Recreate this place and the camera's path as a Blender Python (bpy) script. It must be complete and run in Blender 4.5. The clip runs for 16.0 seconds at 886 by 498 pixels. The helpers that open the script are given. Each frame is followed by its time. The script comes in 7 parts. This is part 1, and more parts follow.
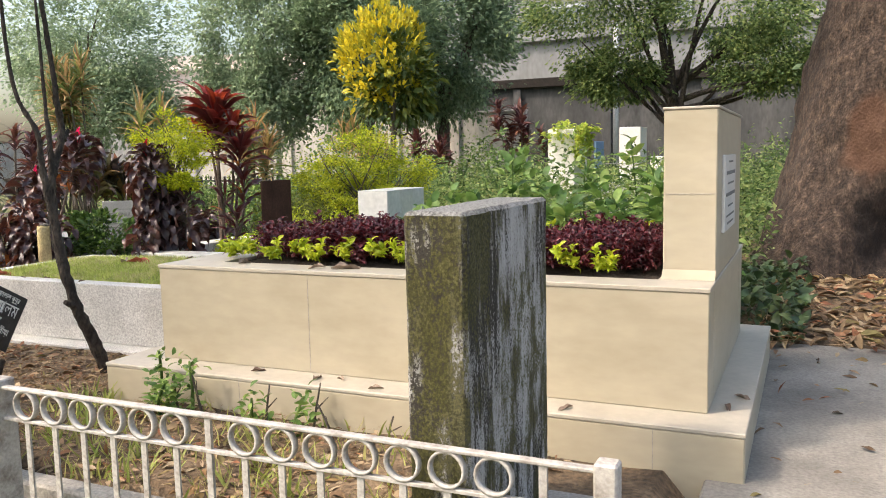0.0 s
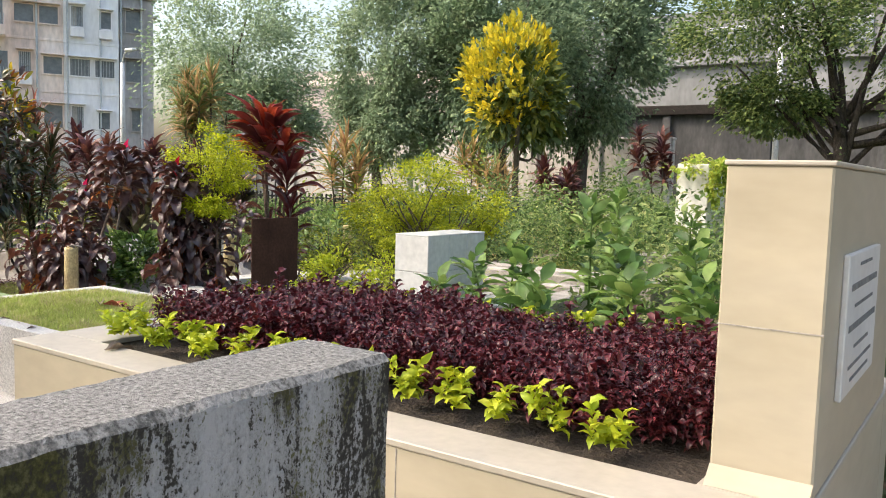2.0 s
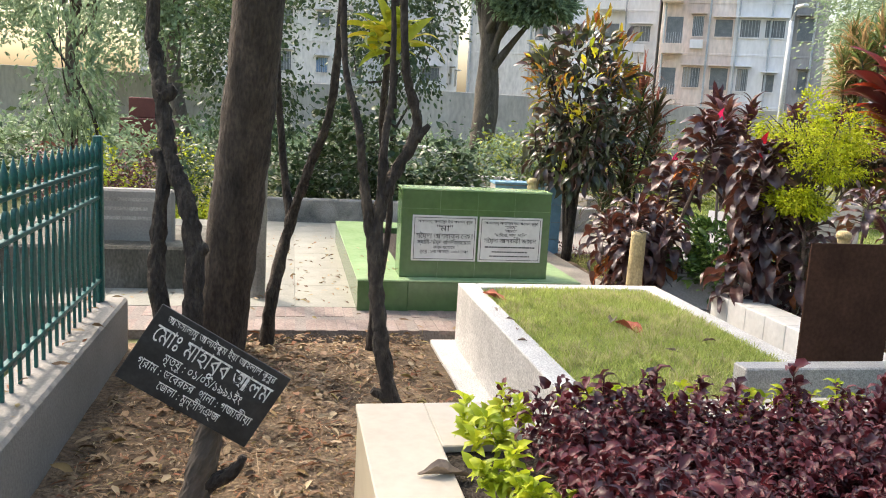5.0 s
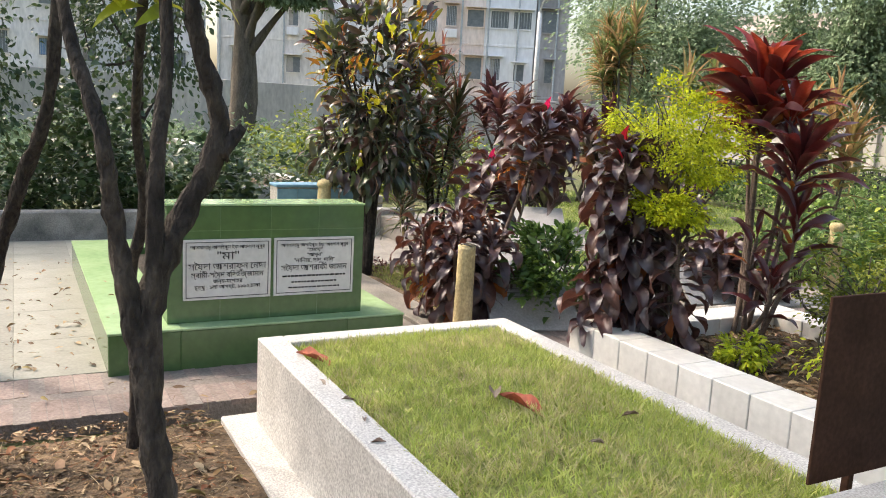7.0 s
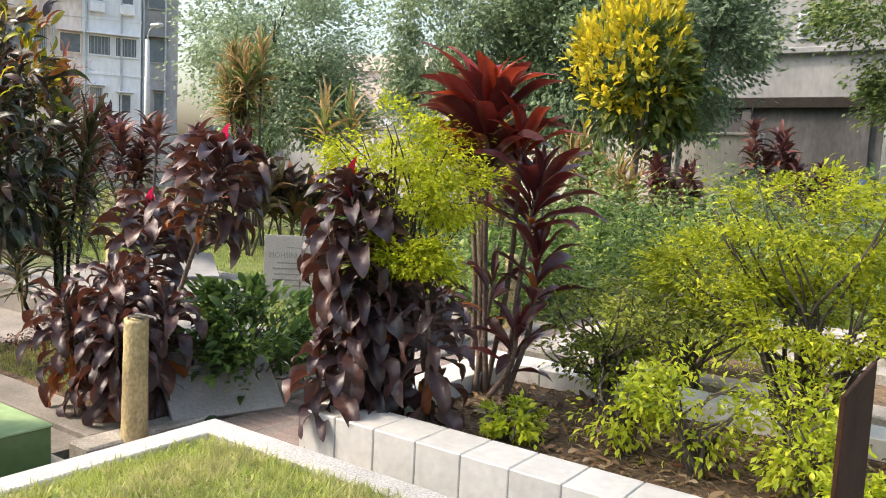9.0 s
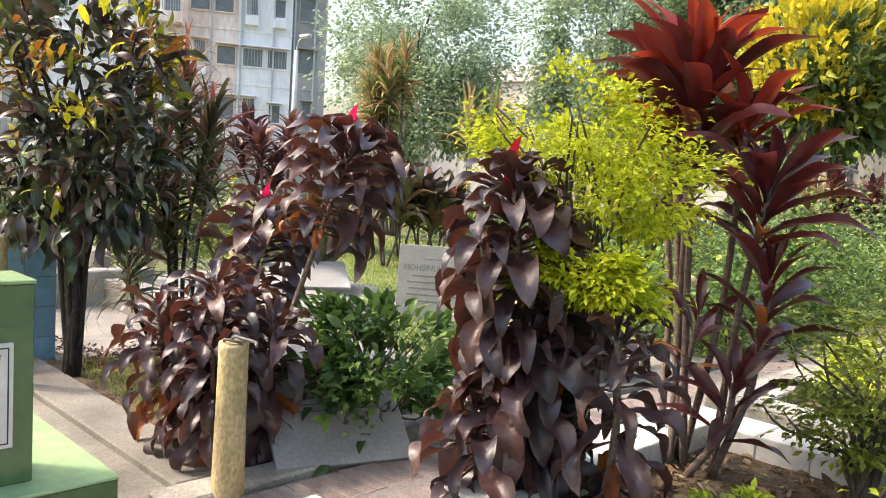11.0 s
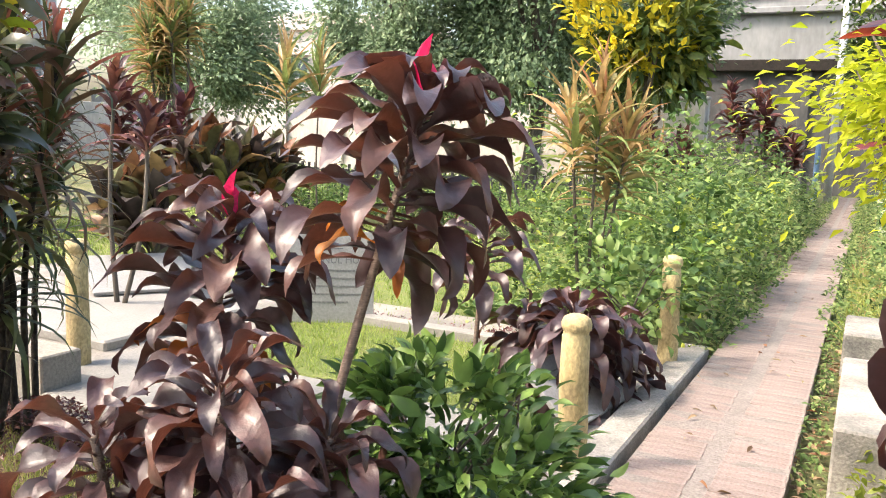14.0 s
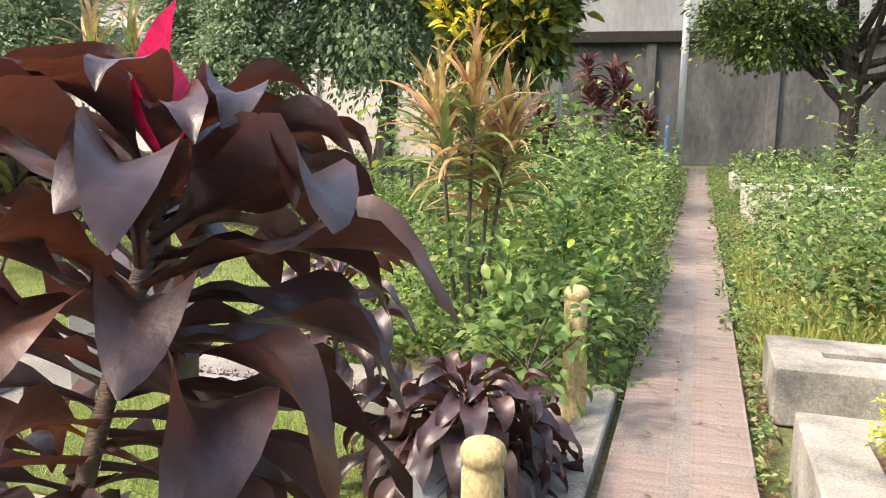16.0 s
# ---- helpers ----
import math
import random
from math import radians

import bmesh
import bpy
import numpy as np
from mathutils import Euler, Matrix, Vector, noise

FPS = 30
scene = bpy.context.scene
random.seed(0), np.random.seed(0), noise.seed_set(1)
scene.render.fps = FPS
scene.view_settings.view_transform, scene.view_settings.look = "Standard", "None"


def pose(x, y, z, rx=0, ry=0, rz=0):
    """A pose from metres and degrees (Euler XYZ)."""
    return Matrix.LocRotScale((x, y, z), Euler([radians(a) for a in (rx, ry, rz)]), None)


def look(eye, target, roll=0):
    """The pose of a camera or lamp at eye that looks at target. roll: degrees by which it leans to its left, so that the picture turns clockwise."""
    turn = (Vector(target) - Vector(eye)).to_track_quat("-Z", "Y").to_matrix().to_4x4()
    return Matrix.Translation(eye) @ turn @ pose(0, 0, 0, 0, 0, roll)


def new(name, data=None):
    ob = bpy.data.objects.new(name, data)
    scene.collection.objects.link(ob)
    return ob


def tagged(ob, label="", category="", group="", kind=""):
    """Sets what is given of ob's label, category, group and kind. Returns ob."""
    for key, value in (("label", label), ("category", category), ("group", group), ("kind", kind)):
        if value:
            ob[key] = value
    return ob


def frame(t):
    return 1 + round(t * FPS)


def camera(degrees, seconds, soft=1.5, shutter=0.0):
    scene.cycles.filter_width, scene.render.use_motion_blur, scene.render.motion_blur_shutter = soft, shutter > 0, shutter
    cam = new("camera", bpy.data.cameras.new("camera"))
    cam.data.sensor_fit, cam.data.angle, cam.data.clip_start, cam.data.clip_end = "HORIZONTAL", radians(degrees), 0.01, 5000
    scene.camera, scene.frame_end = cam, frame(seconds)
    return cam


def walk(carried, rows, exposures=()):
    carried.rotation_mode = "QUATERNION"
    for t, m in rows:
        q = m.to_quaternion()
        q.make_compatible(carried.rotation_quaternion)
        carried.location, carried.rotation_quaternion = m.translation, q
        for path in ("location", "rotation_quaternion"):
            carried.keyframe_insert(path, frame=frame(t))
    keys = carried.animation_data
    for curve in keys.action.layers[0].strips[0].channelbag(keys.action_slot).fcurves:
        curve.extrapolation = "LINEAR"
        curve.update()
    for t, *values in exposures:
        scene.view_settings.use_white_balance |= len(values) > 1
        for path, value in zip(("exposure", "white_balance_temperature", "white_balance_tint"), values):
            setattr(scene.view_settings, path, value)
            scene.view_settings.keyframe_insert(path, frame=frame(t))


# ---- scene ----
cam = camera(57.3, 16.0, soft=1.0)
METRES, EYE, TILT, LEAN, TURN = 11.2, 1.4, 0.0, 0.0, 24.4
ROWS = [
    (0.0, 0.0, 0.0, 0.0, -0.14, -6.49, 1.26),
    (0.5, 0.015, 0.0367, 0.0033, 4.73, -6.21, 0.36),
    (1.0, 0.0269, 0.075, 0.0053, 6.6, -5.03, -0.34),
    (1.5, 0.0414, 0.1102, 0.0094, 5.24, -4.89, 0.81),
    (2.0, 0.0604, 0.1447, 0.012, 10.53, -5.07, -1.59),
    (2.5, 0.0696, 0.1753, 0.0116, 17.16, -5.81, -1.85),
    (3.0, 0.0705, 0.2123, 0.0125, 26.75, -7.1, -2.05),
    (3.5, 0.0683, 0.2493, 0.0145, 38.43, -7.78, -3.1),
    (4.0, 0.0616, 0.2725, 0.0212, 50.34, -8.79, -4.48),
    (4.2, 0.0585, 0.2795, 0.0222, 53.3, -9.1, -4.9),
    (6.3, -0.0452, 0.3375, 0.026, 55.6, -9.9, -2.45),
    (6.5, -0.0577, 0.3445, 0.0256, 50.33, -9.74, -2.62),
    (7.0, -0.0851, 0.3629, 0.0241, 38.08, -9.49, -3.05),
    (7.5, -0.112, 0.381, 0.0274, 27.37, -7.15, -3.89),
    (8.0, -0.1384, 0.3942, 0.0253, 14.61, -5.3, -2.19),
    (8.2, -0.1495, 0.3985, 0.0246, 10.2, -5.3, -2.0),
    (10.3, -0.1775, 0.4925, 0.0128, 15.0, -6.0, -3.9),
    (10.5, -0.1845, 0.5, 0.012, 15.9, -5.22, -3.82),
    (11.0, -0.2038, 0.5183, 0.0104, 20.96, -5.28, -3.53),
    (11.5, -0.2297, 0.5355, 0.0105, 22.39, -5.39, -3.61),
    (12.0, -0.2616, 0.5502, 0.0081, 21.94, -5.85, -4.29),
    (12.5, -0.2939, 0.5642, 0.0104, 17.24, -6.26, -3.3),
    (13.0, -0.3187, 0.5859, 0.008, 13.41, -6.58, -2.66),
    (13.5, -0.336, 0.6095, 0.0105, 7.38, -7.08, -2.52),
    (14.0, -0.3557, 0.6315, 0.0124, 3.33, -7.67, -2.35),
    (14.5, -0.3797, 0.6579, 0.0211, -2.41, -8.32, -2.03),
    (15.0, -0.3795, 0.6782, 0.0245, -4.79, -9.5, -1.0),
    (15.5, -0.367, 0.712, 0.0268, -5.73, -10.15, -1.25),
    (16.0, -0.3542, 0.7533, 0.0276, -7.0, -9.23, -1.1),
]
walk(cam, [(t, pose(0, 0, EYE, TILT, LEAN, TURN) @ pose(METRES * x, METRES * y, METRES * z, 90 + pitch, roll, yaw)) for t, x, y, z, yaw, pitch, roll in ROWS],
     exposures=[(0.0, 1.38), (2.5, 1.48), (4.0, 1.7), (6.5, 1.53), (8.0, 1.45), (11.0, 1.8), (13.0, 2.06), (14.0, 2.06), (14.5, 1.99), (15.0, 1.86), (16.0, 1.72)])

# ---- light ----
world = bpy.data.worlds.new("sky")
scene.world = world
world.use_nodes = True
wn = world.node_tree.nodes
sky = wn.new("ShaderNodeTexSky")
sky.sky_type = "NISHITA"
sky.sun_disc = False
SUN_DIR = Vector((-0.5, -0.42, 0.78)).normalized()
sky.sun_elevation = math.asin(SUN_DIR.z)
sky.sun_rotation = math.atan2(SUN_DIR.x, SUN_DIR.y)
sky.air_density, sky.dust_density, sky.ozone_density = 1.3, 6.0, 1.0
world.node_tree.links.new(sky.outputs[0], wn["Background"].inputs[0])
wn["Background"].inputs[1].default_value = 0.15
sun = new("sun", bpy.data.lights.new("sun", "SUN"))
sun.data.energy, sun.data.angle, sun.data.color = 1.28, radians(4), (1.0, 0.865, 0.735)
sun.matrix_world = look(SUN_DIR * 50, (0, 0, 0))

# ---- materials ----
def nodes_of(name):
    m = bpy.data.materials.new(name)
    m.use_nodes = True
    return m, m.node_tree.nodes, m.node_tree.links, m.node_tree.nodes["Principled BSDF"]


def ramp(nodes, colours, mode="LINEAR"):
    r = nodes.new("ShaderNodeValToRGB")
    r.color_ramp.interpolation = mode
    els = r.color_ramp.elements
    while len(els) < len(colours):
        els.new(0.5)
    for i, c in enumerate(colours):
        if len(c) == 4:
            els[i].position, c = c[0], c[1:]
        else:
            els[i].position = i / max(1, len(colours) - 1)
        els[i].color = (*c, 1)
    return r


def surface(name, colours, scale=6.0, rough=0.7, bump=0.15, fine=60.0, fine_amount=0.25, streak=1.0, vary=0.0, spec=0.4, metal=0.0):
    """A solid with stains at one scale, grain at another, and relief. vary: brightness spread from piece to piece."""
    m, n, l, b = nodes_of(name)
    co = n.new("ShaderNodeTexCoord")
    mp = n.new("ShaderNodeMapping")
    mp.inputs["Scale"].default_value = (1, 1, streak)
    l.new(co.outputs["Object"], mp.inputs[0])
    n1 = n.new("ShaderNodeTexNoise")
    n1.inputs["Scale"].default_value, n1.inputs["Detail"].default_value, n1.inputs["Roughness"].default_value = scale, 5, 0.62
    l.new(mp.outputs[0], n1.inputs["Vector"])
    n2 = n.new("ShaderNodeTexNoise")
    n2.inputs["Scale"].default_value, n2.inputs["Detail"].default_value = fine, 3
    l.new(mp.outputs[0], n2.inputs["Vector"])
    r = ramp(n, colours)
    sp = n.new("ShaderNodeMapRange")
    sp.inputs["From Min"].default_value, sp.inputs["From Max"].default_value = 0.28, 0.72
    l.new(n1.outputs[0], sp.inputs["Value"])
    l.new(sp.outputs[0], r.inputs[0])
    mr = n.new("ShaderNodeMapRange")
    mr.inputs["From Min"].default_value, mr.inputs["From Max"].default_value = 0.3, 0.7
    mr.inputs["To Min"].default_value, mr.inputs["To Max"].default_value = 1 - fine_amount, 1 + fine_amount
    l.new(n2.outputs[0], mr.inputs["Value"])
    mx = n.new("ShaderNodeMix")
    mx.data_type, mx.blend_type = "RGBA", "MULTIPLY"
    mx.inputs["Factor"].default_value = 1
    l.new(r.outputs[0], mx.inputs["A"])
    l.new(mr.outputs[0], mx.inputs["B"])
    out = mx.outputs["Result"]
    if vary:
        oi = n.new("ShaderNodeObjectInfo")
        gi = n.new("ShaderNodeNewGeometry")
        ad = n.new("ShaderNodeMath")
        ad.operation = "ADD"
        l.new(oi.outputs["Random"], ad.inputs[0])
        l.new(gi.outputs["Random Per Island"], ad.inputs[1])
        fr = n.new("ShaderNodeMath")
        fr.operation = "FRACT"
        l.new(ad.outputs[0], fr.inputs[0])
        vr = n.new("ShaderNodeMapRange")
        vr.inputs["To Min"].default_value, vr.inputs["To Max"].default_value = 1 - vary, 1 + vary
        l.new(fr.outputs[0], vr.inputs["Value"])
        m2 = n.new("ShaderNodeMix")
        m2.data_type, m2.blend_type = "RGBA", "MULTIPLY"
        m2.inputs["Factor"].default_value = 1
        l.new(out, m2.inputs["A"])
        l.new(vr.outputs[0], m2.inputs["B"])
        out = m2.outputs["Result"]
    l.new(out, b.inputs["Base Color"])
    b.inputs["Roughness"].default_value = rough
    b.inputs["Metallic"].default_value = metal
    b.inputs["Specular IOR Level"].default_value = spec
    if bump:
        bp = n.new("ShaderNodeBump")
        bp.inputs["Strength"].default_value, bp.inputs["Distance"].default_value = bump, 0.02
        ad = n.new("ShaderNodeMath")
        ad.operation = "ADD"
        l.new(n1.outputs[0], ad.inputs[0])
        l.new(n2.outputs[0], ad.inputs[1])
        l.new(ad.outputs[0], bp.inputs["Height"])
        l.new(bp.outputs[0], b.inputs["Normal"])
    return m


def leafy(name, colours, rough=0.45, glow=0.3, margin=None, spec=0.4, lit=None):
    """Leaf: colour differs from leaf to leaf, a mottle within it, light shining through (lit: its colour). margin: tint of the blade's edges on leaves of their own mesh."""
    m, n, l, b = nodes_of(name)
    oi = n.new("ShaderNodeObjectInfo")
    gi = n.new("ShaderNodeNewGeometry")
    ad = n.new("ShaderNodeMath")
    ad.operation = "ADD"
    l.new(oi.outputs["Random"], ad.inputs[0])
    l.new(gi.outputs["Random Per Island"], ad.inputs[1])
    fr = n.new("ShaderNodeMath")
    fr.operation = "FRACT"
    l.new(ad.outputs[0], fr.inputs[0])
    r = ramp(n, colours)
    l.new(fr.outputs[0], r.inputs[0])
    tx = n.new("ShaderNodeTexNoise")
    tx.inputs["Scale"].default_value, tx.inputs["Detail"].default_value = 14, 3
    co = n.new("ShaderNodeTexCoord")
    l.new(co.outputs["Object"], tx.inputs["Vector"])
    mr = n.new("ShaderNodeMapRange")
    mr.inputs["From Min"].default_value, mr.inputs["From Max"].default_value = 0.3, 0.7
    mr.inputs["To Min"].default_value, mr.inputs["To Max"].default_value = 0.72, 1.3
    l.new(tx.outputs[0], mr.inputs["Value"])
    mx = n.new("ShaderNodeMix")
    mx.data_type, mx.blend_type = "RGBA", "MULTIPLY"
    mx.inputs["Factor"].default_value = 1
    l.new(r.outputs[0], mx.inputs["A"])
    l.new(mr.outputs[0], mx.inputs["B"])
    col = mx.outputs["Result"]
    if margin:
        sx = n.new("ShaderNodeSeparateXYZ")
        l.new(co.outputs["Generated"], sx.inputs[0])
        pp = n.new("ShaderNodeMath")
        pp.operation = "SUBTRACT"
        pp.inputs[1].default_value = 0.5
        l.new(sx.outputs["Y"], pp.inputs[0])
        ab = n.new("ShaderNodeMath")
        ab.operation = "ABSOLUTE"
        l.new(pp.outputs[0], ab.inputs[0])
        mg = n.new("ShaderNodeMapRange")
        mg.inputs["From Min"].default_value, mg.inputs["From Max"].default_value = 0.34, 0.5
        mg.inputs["To Max"].default_value = 0.75
        l.new(ab.outputs[0], mg.inputs["Value"])
        m2 = n.new("ShaderNodeMix")
        m2.data_type = "RGBA"
        l.new(mg.outputs[0], m2.inputs["Factor"])
        l.new(col, m2.inputs["A"])
        m2.inputs["B"].default_value = (*margin, 1)
        col = m2.outputs["Result"]
        # slight crumpling of the blade
        bp = n.new("ShaderNodeBump")
        bp.inputs["Strength"].default_value, bp.inputs["Distance"].default_value = 0.25, 0.012
        cr = n.new("ShaderNodeTexNoise")
        cr.inputs["Scale"].default_value, cr.inputs["Detail"].default_value = 16, 4
        l.new(co.outputs["Object"], cr.inputs["Vector"])
        l.new(cr.outputs[0], bp.inputs["Height"])
        l.new(bp.outputs[0], b.inputs["Normal"])
    l.new(col, b.inputs["Base Color"])
    b.inputs["Roughness"].default_value = rough
    b.inputs["Specular IOR Level"].default_value = spec
    tr = n.new("ShaderNodeBsdfTranslucent")
    if lit:
        tr.inputs["Color"].default_value = (*lit, 1)
    else:
        l.new(col, tr.inputs["Color"])
    ms = n.new("ShaderNodeMixShader")
    ms.inputs[0].default_value = glow
    l.new(b.outputs[0], ms.inputs[1])
    l.new(tr.outputs[0], ms.inputs[2])
    l.new(ms.outputs[0], n["Material Output"].inputs["Surface"])
    return m


SOIL = surface("soil", [(0.06, 0.04, 0.023), (0.125, 0.084, 0.048), (0.215, 0.15, 0.09)], 3.5, 0.95, 1.0, 40, 0.5)
BED = surface("bed_soil", [(0.02, 0.016, 0.012), (0.06, 0.045, 0.032)], 9, 0.95, 1.0, 70, 0.4)
GROUND = surface("ground_dirt_grass", [(0.07, 0.085, 0.03), (0.115, 0.12, 0.045), (0.17, 0.13, 0.085)], 0.7, 0.95, 0.8, 30, 0.38)
LAWN = surface("lawn_turf", [(0.07, 0.09, 0.022), (0.12, 0.15, 0.035), (0.17, 0.16, 0.06)], 3, 0.95, 0.6, 60, 0.3)
MOUND = surface("mound_turf", [(0.2, 0.2, 0.06), (0.3, 0.3, 0.11), (0.34, 0.28, 0.15)], 5, 0.95, 0.6, 60, 0.3)
CREAM = surface("cream_tile", [(0.35, 0.302, 0.215), (0.4, 0.35, 0.255), (0.43, 0.38, 0.285)], 1.3, 0.38, 0.015, 8, 0.05, 2.5, spec=0.35)
CREAM_TOP = surface("cream_rim", [(0.35, 0.315, 0.255), (0.42, 0.38, 0.31)], 3, 0.42, 0.015, 30, 0.06, spec=0.3)
WHITE = surface("white_terrazzo", [(0.43, 0.415, 0.385), (0.58, 0.56, 0.525)], 5, 0.5, 0.12, 110, 0.36)
TERRAZZO = surface("grey_terrazzo", [(0.26, 0.25, 0.235), (0.4, 0.385, 0.36)], 9, 0.5, 0.1, 160, 0.35)
WHITE_TILE = surface("white_tile", [(0.56, 0.545, 0.51), (0.7, 0.685, 0.65)], 2.2, 0.3, 0.03, 25, 0.09, vary=0.04)
GROUT = surface("grout", [(0.25, 0.23, 0.2), (0.4, 0.37, 0.33)], 20, 0.9, 0.3)
CONCRETE = surface("pale_concrete", [(0.115, 0.104, 0.09), (0.205, 0.187, 0.162), (0.3, 0.274, 0.235)], 1.6, 0.85, 0.3, 60, 0.18)
CONCRETE_D = surface("stained_concrete", [(0.1, 0.1, 0.09), (0.27, 0.25, 0.22), (0.4, 0.38, 0.34)], 2.4, 0.9, 0.4, 70, 0.22)
PAD = surface("plot_concrete", [(0.17, 0.162, 0.146), (0.26, 0.248, 0.226)], 1.2, 0.8, 0.2, 60, 0.12)
PLATFORM = surface("platform_paving", [(0.19, 0.187, 0.158), (0.28, 0.275, 0.235)], 1.8, 0.8, 0.15, 50, 0.1, vary=0.07)
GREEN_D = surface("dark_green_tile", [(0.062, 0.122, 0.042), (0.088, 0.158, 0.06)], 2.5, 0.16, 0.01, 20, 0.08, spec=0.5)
GREEN_J = surface("green_tile_joint", [(0.1, 0.18, 0.075), (0.14, 0.22, 0.1)], 6, 0.6, 0.0)
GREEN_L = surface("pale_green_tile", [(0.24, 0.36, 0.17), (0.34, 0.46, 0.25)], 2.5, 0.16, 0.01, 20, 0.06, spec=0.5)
BRICK = surface("brick", [(0.17, 0.126, 0.11), (0.23, 0.178, 0.155), (0.27, 0.225, 0.2)], 5, 0.85, 0.4, 60, 0.2, vary=0.08)
MORTAR = surface("mortar", [(0.17, 0.145, 0.128), (0.24, 0.21, 0.188)], 6, 0.95, 0.5, 60, 0.2)
POST = surface("ochre_post", [(0.24, 0.185, 0.1), (0.42, 0.33, 0.165), (0.5, 0.42, 0.25)], 6, 0.85, 0.3, 75, 0.28, 0.6)
MARBLE = surface("white_marble", [(0.58, 0.565, 0.53), (0.72, 0.705, 0.67)], 4, 0.3, 0.02, 30, 0.06)
MARBLE_G = surface("grey_marble", [(0.22, 0.22, 0.22), (0.34, 0.335, 0.33)], 4, 0.4, 0.05, 60, 0.14)
MARBLE_P = surface("pale_grey_marble", [(0.22, 0.215, 0.205), (0.32, 0.312, 0.3)], 4, 0.4, 0.04, 60, 0.14)
SLATE = surface("grey_lettering", [(0.12, 0.12, 0.118), (0.18, 0.178, 0.172)], 20, 0.7, 0.0)
INK = surface("black_ink", [(0.015, 0.014, 0.013), (0.03, 0.028, 0.026)], 20, 0.7, 0.0)
DARK_CEMENT = surface("mossy_dark_cement", [(0.035, 0.035, 0.025), (0.09, 0.085, 0.068), (0.2, 0.19, 0.165)], 2.6, 0.95, 0.5, 60, 0.3, 0.5)
BOARD = surface("black_board", [(0.012, 0.013, 0.014), (0.035, 0.035, 0.036)], 8, 0.5, 0.06)
PAINT_W = surface("white_lettering", [(0.6, 0.6, 0.57), (0.78, 0.78, 0.74)], 30, 0.6, 0.0)
RUST = surface("brown_sheet", [(0.036, 0.017, 0.011), (0.075, 0.035, 0.022)], 6, 0.8, 0.08, 60, 0.2, spec=0.15)
IRON_W = surface("white_painted_iron", [(0.17, 0.145, 0.12), (0.37, 0.345, 0.315), (0.47, 0.445, 0.41)], 14, 0.55, 0.2, 90, 0.18)
IRON_G = surface("green_painted_iron", [(0.006, 0.06, 0.055), (0.012, 0.11, 0.1)], 10, 0.4, 0.05)
IRON_D = surface("rusted_grey_rod", [(0.06, 0.055, 0.05), (0.16, 0.15, 0.14)], 30, 0.6, 0.1)
STEEL = surface("grey_steel", [(0.42, 0.43, 0.43), (0.56, 0.57, 0.57)], 6, 0.5, 0.02)
BLUE = surface("blue_tile", [(0.16, 0.3, 0.42), (0.24, 0.4, 0.52)], 4, 0.25, 0.02, 20, 0.08, vary=0.08)
BARK_D = surface("dark_bark", [(0.014, 0.011, 0.009), (0.042, 0.033, 0.026), (0.085, 0.068, 0.052)], 16, 0.95, 1.0, 70, 0.45, 0.45)
BARK_G = surface("grey_bark", [(0.06, 0.05, 0.04), (0.15, 0.125, 0.1)], 8, 0.95, 1.0, 50, 0.3, 0.25)
BARK_B = surface("brown_bark", [(0.026, 0.02, 0.015), (0.056, 0.042, 0.031), (0.095, 0.073, 0.055)], 10, 0.95, 1.0, 60, 0.4, 0.4)
CANE = surface("ringed_cane", [(0.11, 0.075, 0.058), (0.2, 0.145, 0.115)], 10, 0.8, 0.4, 60, 0.25, 6)
HOLLOW = surface("hollow_wood", [(0.012, 0.01, 0.008), (0.03, 0.024, 0.02)], 9, 1.0, 0.6)


